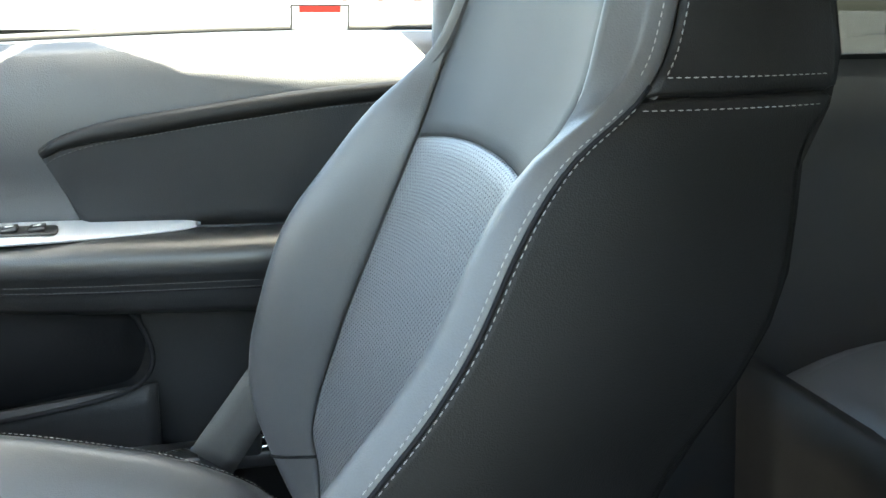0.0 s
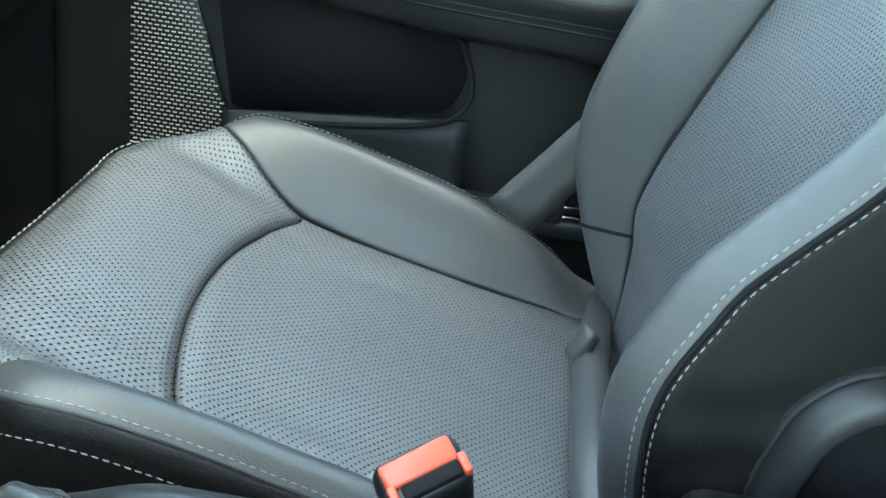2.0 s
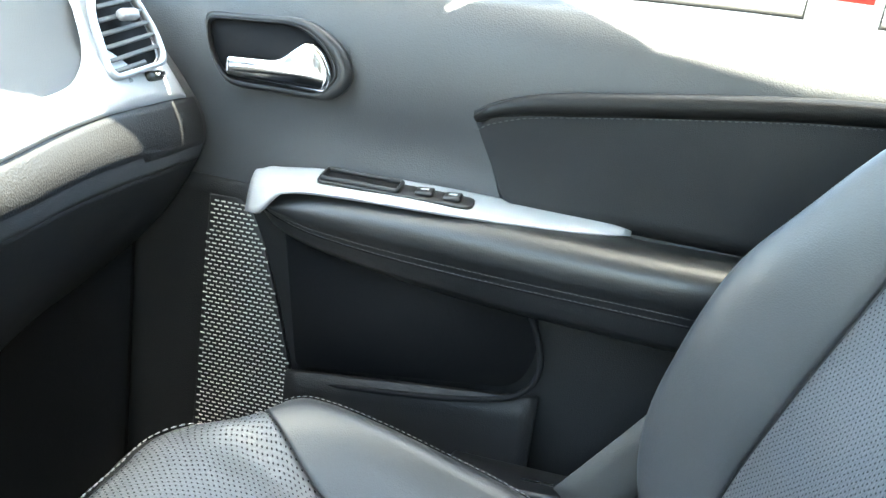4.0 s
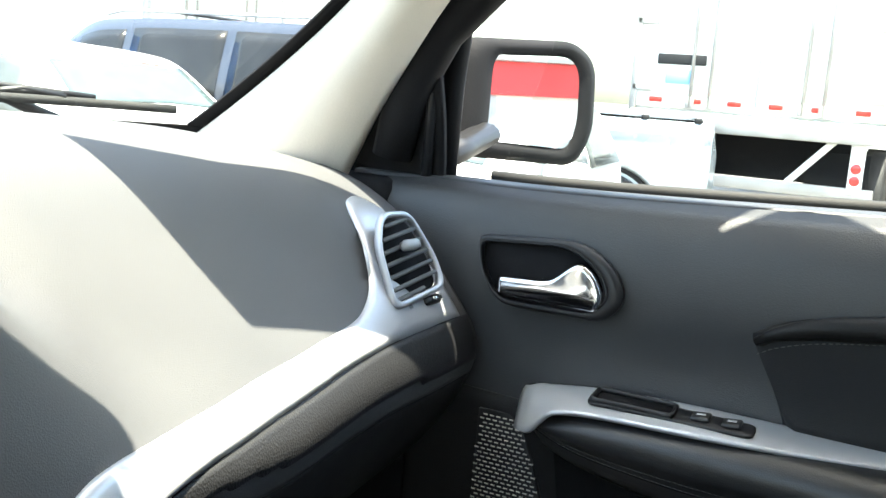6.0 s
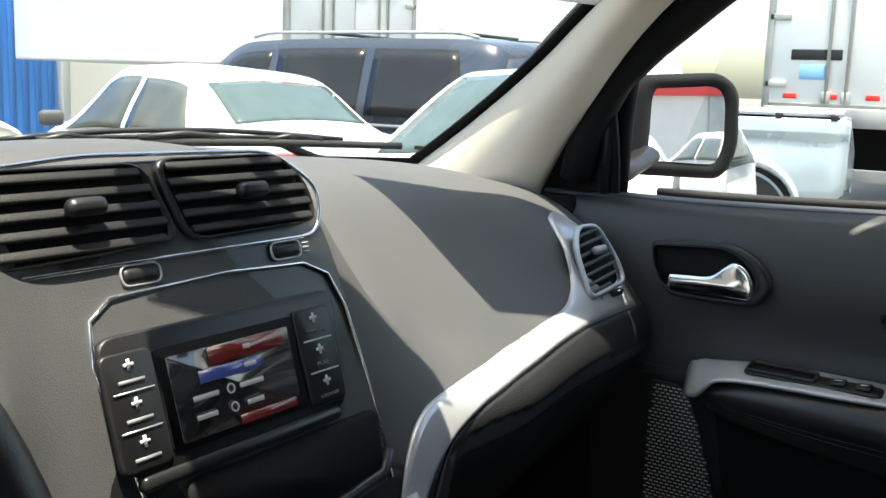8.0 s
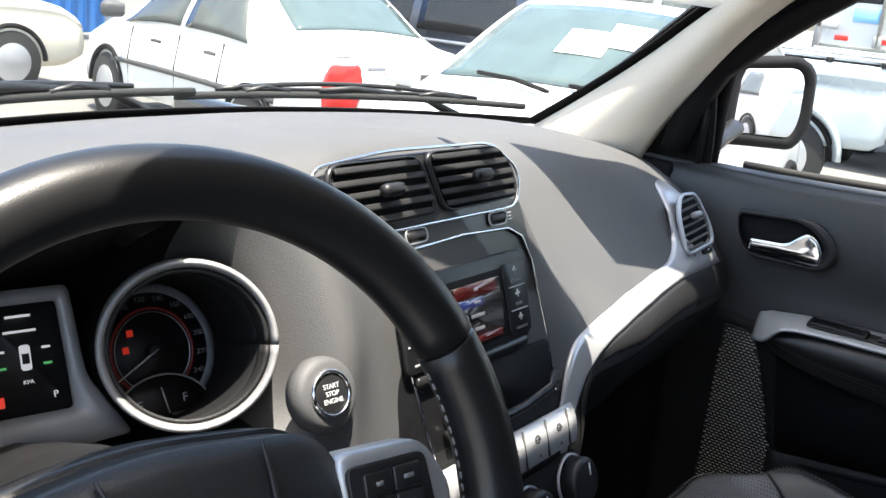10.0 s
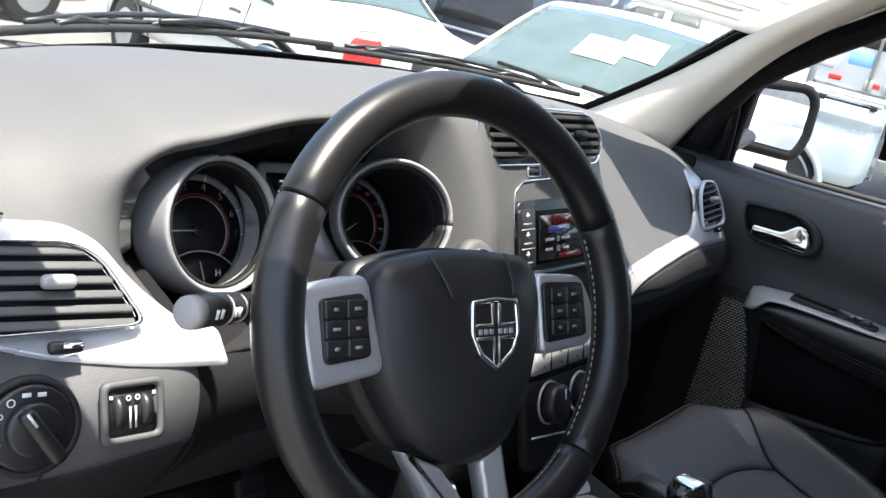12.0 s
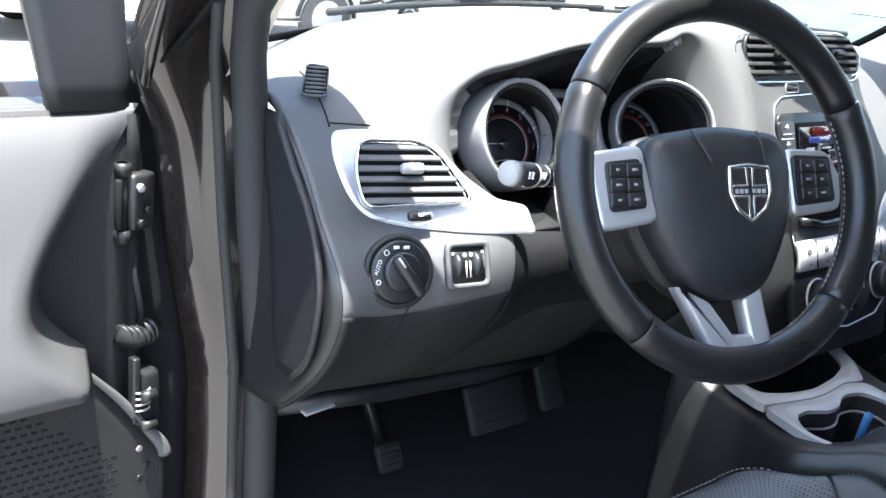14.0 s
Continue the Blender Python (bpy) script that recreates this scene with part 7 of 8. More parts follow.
# recliner cover on the inner side
rc = rounded([(-0.13, -0.11), (0.024, -0.11), (0.022, -0.02), (0.013, 0.025), (-0.012, 0.047), (-0.042, 0.048), (-0.078, 0.030), (-0.12, 0.0)], 0.03, 5)
rcm = pose(0.142, -0.03, 0.945, 90, 0, -90)
rc = [(-x, y) for x, y in rc]
rcover = part("recliner_cover", ring(rc, scaled(rc, 0.62), 0.030, rcm @ pose(0, 0, -0.004), 0.014), BLACK, seat, "rounded plastic recliner cover")
part("cover_dish", prism(scaled(rc, 0.66), 0.016, rcm @ pose(0, 0, -0.004), 0.002), MATTE, rcover)
part("cover_edge", ring(scaled(rc, 1.035), scaled(rc, 0.99), 0.014, rcm @ pose(0, 0, -0.004), 0.002), DASH_DIM, rcover)
part("seat_base", boxm((SX, 0.16, 0.64), (0.40, 0.46, 0.20), 0.03), BLACK, seat)
for s in (-1, 1):
    part("seat_rail", boxm((SX + s * 0.18, 0.14, 0.52), (0.05, 0.60, 0.05), 0.01), BLACK, seat)
driver = copy_thing(seat, pose(SX - 0.790, 0.1 - 0.100, 0.50))
tagged(driver, "black leather driver's seat with perforated centre")
# rear bench
bench = thing("rear_bench", "black leather rear bench in shadow", "car seat", at=(0.0, -1.0, 0.5))
part("bench_cushion", patch(lambda u, v: (0.64 * u, -0.52 - 0.50 * v, 0.925 + 0.03 * math.sin(math.pi * min(1, v * 1.1)) - 0.04 * (1 - v) ** 6 - 0.06 * abs(u) ** 6), -1, 1, 24, 0, 1, 14, (0, -0.8, 0.5), 0.02), LEATHER, bench)
part("bench_front", patch(lambda u, v: (0.64 * u, -0.515 - 0.02 * v, 0.888 - 0.36 * v), -1, 1, 12, 0, 1, 6, (0, -0.8, 0.6), 0.02), LEATHER_SIDE, bench)
part("bench_back", patch(lambda u, v: (0.64 * u, -1.02 - 0.20 * v + 0.03 * math.sin(math.pi * v), 0.84 + 0.62 * v), -1, 1, 16, 0, 1, 12, (0, -1.6, 1.0), 0.02), LEATHER, bench)

# ---- belts ----
sbelt = thing("seat_belt", "grey webbing of the passenger seat belt running down to the sill", "seat belt", at=(0.69, 0.1, 0.82))
part("webbing", patch(lambda u, v: Vector(lerp_table([(0, 0.688, 0.118, 0.818), (0.5, 0.690, 0.052, 0.905), (1.0, 0.700, -0.04, 1.03), (1.6, 0.712, -0.17, 1.25)], u)) + Vector((0.0, -0.044 * v, -0.004 * v - 0.030 * v * (1 - u * 0.6))), 0, 1.6, 20, 0, 1, 3, (2, 0, 1), 0.0015), BELT, sbelt)
part("anchor", boxm(pose(0.695, 0.075, 0.815, 0, 0, 0), (0.012, 0.07, 0.028), 0.005), BLACK, sbelt, "black plastic anchor cover")
buck = thing("belt_buckle", "black seat belt buckle with a red release button", "belt buckle", at=(0.135, 0.115, 0.86))
BL = Vector((0.017, -0.031, 0.015)).normalized()
BA = Vector((-0.58, 0.22, 0.78))
BA = (BA - BA.dot(BL) * BL).normalized()
BS = BA.cross(BL)
BM = Matrix(((BL.x, BS.x, BA.x, 0.113), (BL.y, BS.y, BA.y, 0.140), (BL.z, BS.z, BA.z, 0.917), (0, 0, 0, 1))) @ pose(0, 0, -0.024)
part("stem", boxm(BM @ pose(0, 0, -0.075), (0.022, 0.012, 0.10), 0.004), BLACK, buck)
part("body", boxm(BM @ pose(0, 0, -0.008), (0.042, 0.027, 0.062), 0.006, 3), BLACK, buck)
part("release_button", boxm(BM @ pose(0, 0.004, 0.0225), (0.035, 0.013, 0.008), 0.002), RED, buck, "orange-red push button")
part("tongue_slot", boxm(BM @ pose(0.002, -0.0062, 0.0236), (0.028, 0.0075, 0.006), 0.001), MATTE, buck)
for x in (-0.016, 0.0185):
    part("button_arm", boxm(BM @ pose(x, -0.0055, 0.0228), (0.004, 0.010, 0.008), 0.001), RED, buck)

# ---- centre console ----
console = thing("centre_console", "dark grey centre console with cup holders and silver-edged gear plate", "console", at=(0.0, 0.2, 0.55))
def con_top(y):
    return lerp_table([(-0.42, 0.915), (0.05, 0.920), (0.24, 0.926), (0.29, 0.908), (0.36, 0.892), (0.46, 0.896), (0.52, 0.93)], y)[0]
def con_side(u, y):
    left = lerp_table([(-0.42, -0.130), (0.0, -0.135), (0.15, -0.150), (0.233, -0.168), (0.31, -0.200), (0.353, -0.192), (0.394, -0.172), (0.44, -0.165), (0.52, -0.160)], y)[0]
    right = lerp_table([(-0.42, 0.140), (0.0, 0.120), (0.10, 0.082), (0.30, 0.080), (0.40, 0.118), (0.465, 0.150), (0.52, 0.17)], y)[0]
    return left + (right - left) * (u + 1) / 2
def con_fn(u, v):
    y = -0.42 + 0.94 * v
    a = max(-1.0, min(1.0, u))
    over = max(0.0, abs(u) - 1.0)
    edge = smooth01((abs(a) - 0.88) / 0.12)
    return (con_side(a, y) + (0.012 if u > 0 else -0.012) * math.sin(math.pi / 2 * min(1, over * 8)), y, con_top(y) - 0.006 * edge - 0.60 * over)
def spread(outline, n=72, c=None):
    """The outline taken at n even angles round a point inside it."""
    cx, cy = c
    out = []
    for k in range(n):
        d = (math.cos(k * math.tau / n), math.sin(k * math.tau / n))
        best = 0.0
        for i in range(len(outline)):
            (ax, ay), (bx, by) = outline[i - 1], outline[i]
            ex, ey = bx - ax, by - ay
            den = d[0] * ey - d[1] * ex
            if abs(den) > 1e-9:
                r = ((ax - cx) * ey - (ay - cy) * ex) / den
                q = ((ax - cx) * d[1] - (ay - cy) * d[0]) / den
                if -1e-6 <= q <= 1 + 1e-6 and r > best:
                    best = r
        out.append((cx + d[0] * best, cy + d[1] * best))
    return out
CUP_C, BIN_C = (-0.082, 0.313), (-0.02, 0.438)
CUP = spread(rounded([(-0.152, 0.350), (-0.122, 0.354), (-0.098, 0.338), (-0.073, 0.339), (-0.040, 0.356), (-0.005, 0.350), (0.003, 0.320), (-0.015, 0.290), (-0.045, 0.274), (-0.074, 0.281), (-0.105, 0.284), (-0.145, 0.274), (-0.172, 0.288), (-0.174, 0.322)], 0.012, 3), 72, CUP_C)
CUP_OUT = spread(rounded([(-0.166, 0.384), (-0.10, 0.370), (-0.067, 0.366), (0.0, 0.374), (0.030, 0.362), (0.013, 0.296), (-0.024, 0.264), (-0.074, 0.272), (-0.10, 0.275), (-0.146, 0.265), (-0.179, 0.282), (-0.182, 0.322), (-0.172, 0.362)], 0.012, 3), 72, CUP_C)
BIN = spread(rounded([(-0.138, 0.408), (-0.10, 0.390), (-0.06, 0.383), (0.0, 0.391), (0.046, 0.406), (0.066, 0.424), (0.112, 0.486), (-0.10, 0.486), (-0.134, 0.45)], 0.012, 3), 72, BIN_C)
BIN_OUT = spread(rounded([(-0.166, 0.386), (-0.10, 0.3715), (-0.06, 0.3675), (0.0, 0.3755), (0.032, 0.366), (0.080, 0.410), (0.136, 0.488), (0.12, 0.498), (-0.11, 0.498), (-0.150, 0.45)], 0.010, 3), 72, BIN_C)
def within(x, y, poly):
    c = False
    for i in range(len(poly)):
        (ax, ay), (bx, by) = poly[i - 1], poly[i]
        if (ay > y) != (by > y) and x < (bx - ax) * (y - ay) / (by - ay) + ax:
            c = not c
    return c
con_bm = patch(con_fn, -1.5, 1.5, 110, 0, 1, 150, (0, 0.1, 0.55), 0.008)
bmesh.ops.delete(con_bm, geom=[f for f in con_bm.faces if any(v.co.z > 0.84 and (within(v.co.x, v.co.y, CUP) or within(v.co.x, v.co.y, BIN)) for v in f.verts)], context="FACES")
part("body", con_bm, BLACK, console, "satin black console body")
def well(outline, top, low):
    """A thin-walled bin of that outline, open at its top."""
    bm = bmesh.new()
    c = [sum(p[k] for p in outline) / len(outline) for k in (0, 1)]
    rows = []
    for z, k in ((top, 1.03), (top, 1.0), (low + 0.012, 0.97), (low, 0.90), (low, 0.02)):
        rows.append([bm.verts.new((c[0] + (x - c[0]) * k, c[1] + (y - c[1]) * k, z)) for x, y in outline])
    for a, b in zip(rows, rows[1:]):
        for i in range(len(a)):
            bm.faces.new((a[i - 1], a[i], b[i], b[i - 1]))
    bm.faces.new(rows[-1])
    return bm
part("console_back", boxm((0.0, -0.43, 0.72), (0.25, 0.03, 0.34), 0.01), DASH_LOW, console)
def lid_w(v):
    return lerp_table([(0, 0.050), (0.04, 0.078), (0.12, 0.105), (0.25, 0.122), (0.5, 0.134), (1, 0.136)], v)[0]
lid = part("armrest_lid", patch(lambda u, v: (0.004 + lid_w(v) * u, 0.060 - 0.44 * v, 0.928 + 0.034 * (1 - abs(u) ** 4) * min(1, 8 * v + 0.25) ** 0.5), -1, 1, 26, 0, 1, 26, (0, -0.1, 0.7), 0.02), ARM, console, "padded black leather armrest lid")
part("lid_base", boxm((0.005, -0.175, 0.912), (0.250, 0.40, 0.03), 0.012, 3), BLACK, lid)
part("lid_latch", tube([(0.030, 0.058, 0.925), (0.036, 0.072, 0.934), (0.052, 0.074, 0.938), (0.070, 0.062, 0.938), (0.085, 0.040, 0.930)], 0.006, 10), PIANO, lid)
# gear plate: a silver crescent and lobe round the black gate
gp = rounded([(-0.160, 0.234), (-0.096, 0.240), (-0.027, 0.236), (0.004, 0.178), (0.034, 0.140), (0.060, 0.100), (0.052, 0.064), (-0.020, 0.056), (-0.074, 0.090), (-0.114, 0.138), (-0.150, 0.196)], 0.014, 4)
plate = part("gear_plate", prism(gp, 0.009, pose(0, 0, 0.9275), 0.003, 2), BLACK, console, "black gear lever surround with silver inlays")
part("inlay", prism(rounded([(-0.162, 0.232), (-0.138, 0.227), (-0.118, 0.210), (-0.108, 0.186), (-0.102, 0.150), (-0.080, 0.096), (-0.118, 0.136), (-0.154, 0.196)], [0.006, 0.012, 0.012, 0.016, 0.02, 0.004, 0.02, 0.016], 4), 0.0050, pose(0, 0, 0.9340), 0.0012, 2), PLATE, plate, "bright silver crescent")
part("inlay", prism(rounded([(-0.030, 0.206), (0.004, 0.178), (0.034, 0.140), (0.058, 0.100), (0.056, 0.070), (0.034, 0.058), (-0.020, 0.060), (-0.062, 0.088), (-0.044, 0.094), (-0.028, 0.112), (-0.027, 0.138), (-0.032, 0.165)], [0.003, 0.012, 0.014, 0.014, 0.014, 0.014, 0.02, 0.003, 0.01, 0.012, 0.012, 0.012], 4), 0.0065, pose(0, 0, 0.9340), 0.003, 3), PLATE, plate, "bright silver lobe")
slot = rounded([(-0.062, 0.210), (-0.058, 0.190), (-0.070, 0.186), (-0.074, 0.166), (-0.068, 0.160), (-0.080, 0.136), (-0.084, 0.120), (-0.064, 0.100), (-0.046, 0.100), (-0.037, 0.122), (-0.048, 0.130), (-0.046, 0.146), (-0.038, 0.152), (-0.042, 0.166), (-0.036, 0.198)], 0.005, 3)
part("gate_slot", prism(slot, 0.0012, pose(0, 0, 0.9358)), MATTE, plate, "dark stepped gate")
part("gate_line", tube([(x, y, 0.9376) for x, y in slot], 0.0015, 6, True), CHROME, plate)
for w, x, y in (("P", -0.100, 0.196), ("R", -0.093, 0.168), ("N", -0.096, 0.150), ("D", -0.100, 0.134)):
    words(w, 0.009, pose(x, y, 0.9372, 0, 0, -50), WHITE_INK, plate)
lever = thing("gear_lever", "black leather gear lever knob on a chrome stem", "gear lever", at=(-0.048, 0.208, 0.937))
part("stem", tube([(-0.047, 0.207, 0.936), (-0.054, 0.211, 0.950), (-0.064, 0.216, 0.968)], [0.007, 0.006, 0.008], 12), CHROME, lever)
part("collar", tube([(-0.058, 0.213, 0.957), (-0.065, 0.216, 0.970)], [0.011, 0.015], 16), CHROME, lever)
knob_m = pose(-0.076, 0.223, 0.999, -10, -16, -20)
part("knob", tube([knob_m @ Vector((0, 0, z)) for z in (-0.036, -0.030, -0.012, 0.010, 0.024, 0.030)], [0.013, 0.0165, 0.0195, 0.0205, 0.0195, 0.0150], 20, flat=1.25), GLOSS, lever)
part("knob_inlay", boxm(knob_m @ pose(0.014, -0.004, 0.004), (0.010, 0.030, 0.058), 0.004, 2), PIANO, lever)
part("knob_cap", boxm(knob_m @ pose(0.003, 0.0, 0.0305), (0.018, 0.030, 0.004), 0.0015, 2), CHROME, lever)
# cup holders with a satin frame
frame_ = part("cup_frame", ring(CUP_OUT, CUP, 0.012, pose(0, 0, 0.8965), 0.0015), RIM_SATIN, console, "satin silver cup holder frame", smooth=False)
part("cup_well", well(CUP, 0.902, 0.830), MATTE, frame_, "deep dark cup well")
part("well_ledge", tube([(x, y, 0.882) for x, y in scaled(CUP, 0.955)], 0.0016, 6, True), RIM_SATIN, frame_)
bin_ = part("bin_frame", ring(BIN_OUT, BIN, 0.012, pose(0, 0, 0.8970), 0.0015), RIM_SATIN, console, "satin silver rim of the front bin", smooth=False)
part("front_bin", well(BIN, 0.902, 0.800), MATTE, bin_, "deep dark front bin")
rag = thing("blue_lighter_plug", "small blue object standing in the cup holder", "small item", at=(-0.075, 0.300, 0.832))
part("body", boxm(pose(-0.074, 0.306, 0.876, 6, -5, 20), (0.020, 0.010, 0.078), 0.004), BLUE_CLOTH, rag)

# ---- outside: parked vehicles and buildings ----
def car_body(sections):
    """sections: rows of s (from rear 0 to front), lower z, belt z, top z, half width, half roof width."""
    def side(s, t):
        """t from 0 (sill) over 1 (belt) and 2 (roof edge) to 3 (centre line)."""
        lo, belt, top, w, rw = lerp_table(sections, s)
        if t <= 1:
            z = lo + (belt - lo) * t
            x = w * (0.94 + 0.06 * math.sin(math.pi * (0.15 + 0.75 * t)))
        elif t <= 2:
            q = t - 1
            z = belt + (top - belt) * q
            x = w * 0.985 + (rw - w * 0.985) * q ** 1.25
        else:
            q = t - 2
            z = top + 0.035 * math.sin(math.pi / 2 * q)
            x = rw * (1 - q)
        return x, z
    return side


def vehicle(name, label, m, sections, paint, windows, length, wheels, radius, rear=None, front=None, category="car", extra=None):
    """A parked vehicle from its sections; windows are patches (side, s0, s1, t0, t1, material)."""
    v = thing(name, label, category)
    side = car_body(sections)
    def skin(s, t, sgn=1, lift=0.0):
        x, z = side(s, t)
        return m @ Vector((sgn * (x + (lift if t < 2 else 0)), s, z + (lift if t >= 1.9 else 0)))
    inside = m @ Vector((0, length / 2, 0.8))
    def fn(u, w):
        return skin(w * length, abs(u), 1 if u >= 0 else -1)
    part("body", patch(fn, -3, 3, 36, 0, 1, 44, inside, 0.02), paint, v)
    for s0, cap in ((0.0, "tail"), (length, "nose")):
        def end(u, w, s0=s0):
            p = side(s0, abs(u))
            return m @ Vector(((1 if u >= 0 else -1) * p[0], s0, p[1])).lerp(Vector((0, s0 + (0.06 if s0 else -0.06), (p[1] + 0.6) / 2)), w)
        part(cap, patch(end, -3, 3, 24, 0, 1, 4, inside, 0.02), paint, v)
    for s0, s1, t0, t1, mm, skew in windows:
        for sgn in (-1, 1):
            def wf(u, w, sgn=sgn):
                t = t0 + (t1 - t0) * w
                a = s0[0] + (s0[1] - s0[0]) * w
                b = s1[0] + (s1[1] - s1[0]) * w
                return skin(a + (b - a) * u, t, sgn, 0.006)
            part("side_window", patch(wf, 0, 1, 8, 0, 1, 6, inside, 0.004), mm, v, "side window")
    if rear:
        s0, s1, k, mm = rear
        part("rear_window", patch(lambda u, w: skin(s0 + (s1 - s0) * w, 2.0 + (1 - abs(u)) * 1.0 if True else 0, 1 if u >= 0 else -1) + m.to_3x3() @ Vector((0, -0.004, 0.008)), -k, k, 14, 0, 1, 10, inside, 0.004), mm, v, "sloping rear window")
    if front:
        s0, s1, k, mm = front
        part("front_window", patch(lambda u, w: skin(s0 + (s1 - s0) * w, 2.0 + (1 - abs(u)) * 1.0, 1 if u >= 0 else -1) + m.to_3x3() @ Vector((0, 0.004, 0.008)), -k, k, 14, 0, 1, 10, inside, 0.004), mm, v, "sloping windscreen")
    for s in wheels:
        for sgn in (-1, 1):
            w = lerp_table(sections, s)[3]
            wm = m @ pose(sgn * (w - 0.10), s, radius, 0, 90 * sgn, 0)
            ty = part("wheel", prism(circle(radius, 36), 0.12, wm, 0.02, 2), RUBBER, v, "road wheel")
            part("hub", prism(circle(radius * 0.62, 28), 0.006, wm @ pose(0, 0, 0.118), 0.002), SATIN, ty)
            ar = [m @ Vector((sgn * (w + 0.004), s + (radius + 0.05) * math.cos(a), radius + (radius + 0.05) * math.sin(a))) for a in np.linspace(0.05, math.pi - 0.05, 20)]
            part("wheel_arch", tube(ar, 0.025, 8), MATTE, v)
    if extra:
        extra(v, m, skin, side)
    return v


def at_yaw(x, y, yaw):
    """A ground pose whose local y (rear to front) points along yaw degrees from +y towards +x."""
    return pose(x, y, 0, 0, 0, -yaw)


# white sedan, its tail towards us
SED = [(0.0, 0.30, 0.78, 0.88, 0.74, 0.60), (0.12, 0.24, 0.85, 0.95, 0.81, 0.68), (0.55, 0.22, 0.90, 0.985, 0.84, 0.66), (0.75, 0.21, 0.91, 1.03, 0.845, 0.62), (1.35, 0.20, 0.91, 1.36, 0.85, 0.56), (1.9, 0.20, 0.91, 1.43, 0.85, 0.57), (2.5, 0.20, 0.90, 1.41, 0.85, 0.57), (3.25, 0.20, 0.87, 1.00, 0.84, 0.66), (3.6, 0.22, 0.80, 0.92, 0.82, 0.66), (4.1, 0.25, 0.66, 0.78, 0.76, 0.58), (4.25, 0.30, 0.55, 0.66, 0.66, 0.50)]
def sedan_extra(v, m, skin, side):
    for sgn in (-1, 1):
        lp = part("tail_lamp", prism(rounded([(-0.13, -0.15), (0.09, -0.15), (0.13, 0.02), (0.10, 0.17), (-0.09, 0.15), (-0.14, 0.02)], 0.04), 0.09, m @ pose(sgn * 0.685, 0.035, 0.77, 90, 0, sgn * 34), 0.02, 3), LAMP_RED, v, "large red tail lamp")
        part("lamp_clear", prism(circle(0.040, 20), 0.012, m @ pose(sgn * 0.600, -0.035, 0.74, 90, 0, sgn * 28), 0.004), LAMP_CLEAR, lp)
        part("moulding", patch(lambda u, w: skin(0.6 + 2.7 * u, 0.52 + 0.06 * w, sgn, 0.018), 0, 1, 20, 0, 1, 2, m @ Vector((0, 2, 0.6)), 0.012), DASH, v, "grey side moulding")
        for s in (1.45, 2.35):
            part("door_handle", tube([skin(s, 0.86, sgn, 0.018), skin(s + 0.06, 0.87, sgn, 0.035), skin(s + 0.15, 0.86, sgn, 0.018)], 0.014, 8), DASH, v)
        mi = part("door_mirror", boxm(m @ pose(sgn * 0.96, 3.02, 1.00), (0.20, 0.10, 0.13), 0.04, 3), DASH, v)
        for s in (1.38, 2.08, 2.95):
            part("door_gap", tube([skin(s, 0.12, sgn, 0.002), skin(s + 0.02, 0.6, sgn, 0.002), skin(s - 0.02, 0.98, sgn, 0.002)], 0.006, 6), MATTE, v)
    part("number_panel", boxm(m @ pose(0, -0.045, 0.80, 4, 0, 0), (0.62, 0.02, 0.16), 0.03, 2), DASH, v, "dark panel with a plain badge")
    part("badge", ring(circle(0.045, 20), circle(0.034, 20), 0.01, m @ pose(0, -0.055, 0.81, 90, 0, 0)), SATIN, v)
    part("number_plate", boxm(m @ pose(0, -0.045, 0.63, 2, 0, 0), (0.34, 0.02, 0.15), 0.005), PAINT_WHITE, v)
    part("boot_seam", tube([skin(0.13, 2.0, -1), skin(0.10, 2.6, -1), skin(0.10, 2.6, 1), skin(0.13, 2.0, 1)], 0.006, 6), MATTE, v)
    part("rear_bumper", tube([m @ Vector((x, -0.05 + 0.16 * (abs(x) / 0.80) ** 4, 0.46)) for x in np.linspace(-0.80, 0.80, 17)], 0.13, 12, flat=1.0), PAINT_WHITE, v)
    part("model_bars", boxm(m @ pose(-0.42, -0.015, 0.90, 8, 0, 0), (0.22, 0.012, 0.03), 0.002), SATIN, v, "plain bright model badge")
    # Pale slab stands for a reflection in the rear window glass.
    part("inner_reflection", boxm(m @ pose(-0.25, 0.92, 1.13, 30, 0, 0), (0.22, 0.10, 0.02), 0.01), PAPER, v, "pale slab standing for a reflection in the rear window")


SED_WIN = [((1.02, 1.38), (1.98, 1.98), 1.10, 1.86, CAR_GLASS, 0), ((2.06, 2.06), (3.08, 2.62), 1.10, 1.86, CAR_GLASS, 0)]
vehicle("sedan", "white sedan parked in the yard with large red tail lamps", at_yaw(4.77, 4.19, 12), SED, PAINT_WHITE, SED_WIN, 4.25, (0.92, 3.42), 0.30, rear=(0.80, 1.26, 0.93, CAR_GLASS_G), front=(3.20, 2.56, 0.93, CAR_GLASS_G), extra=sedan_extra)

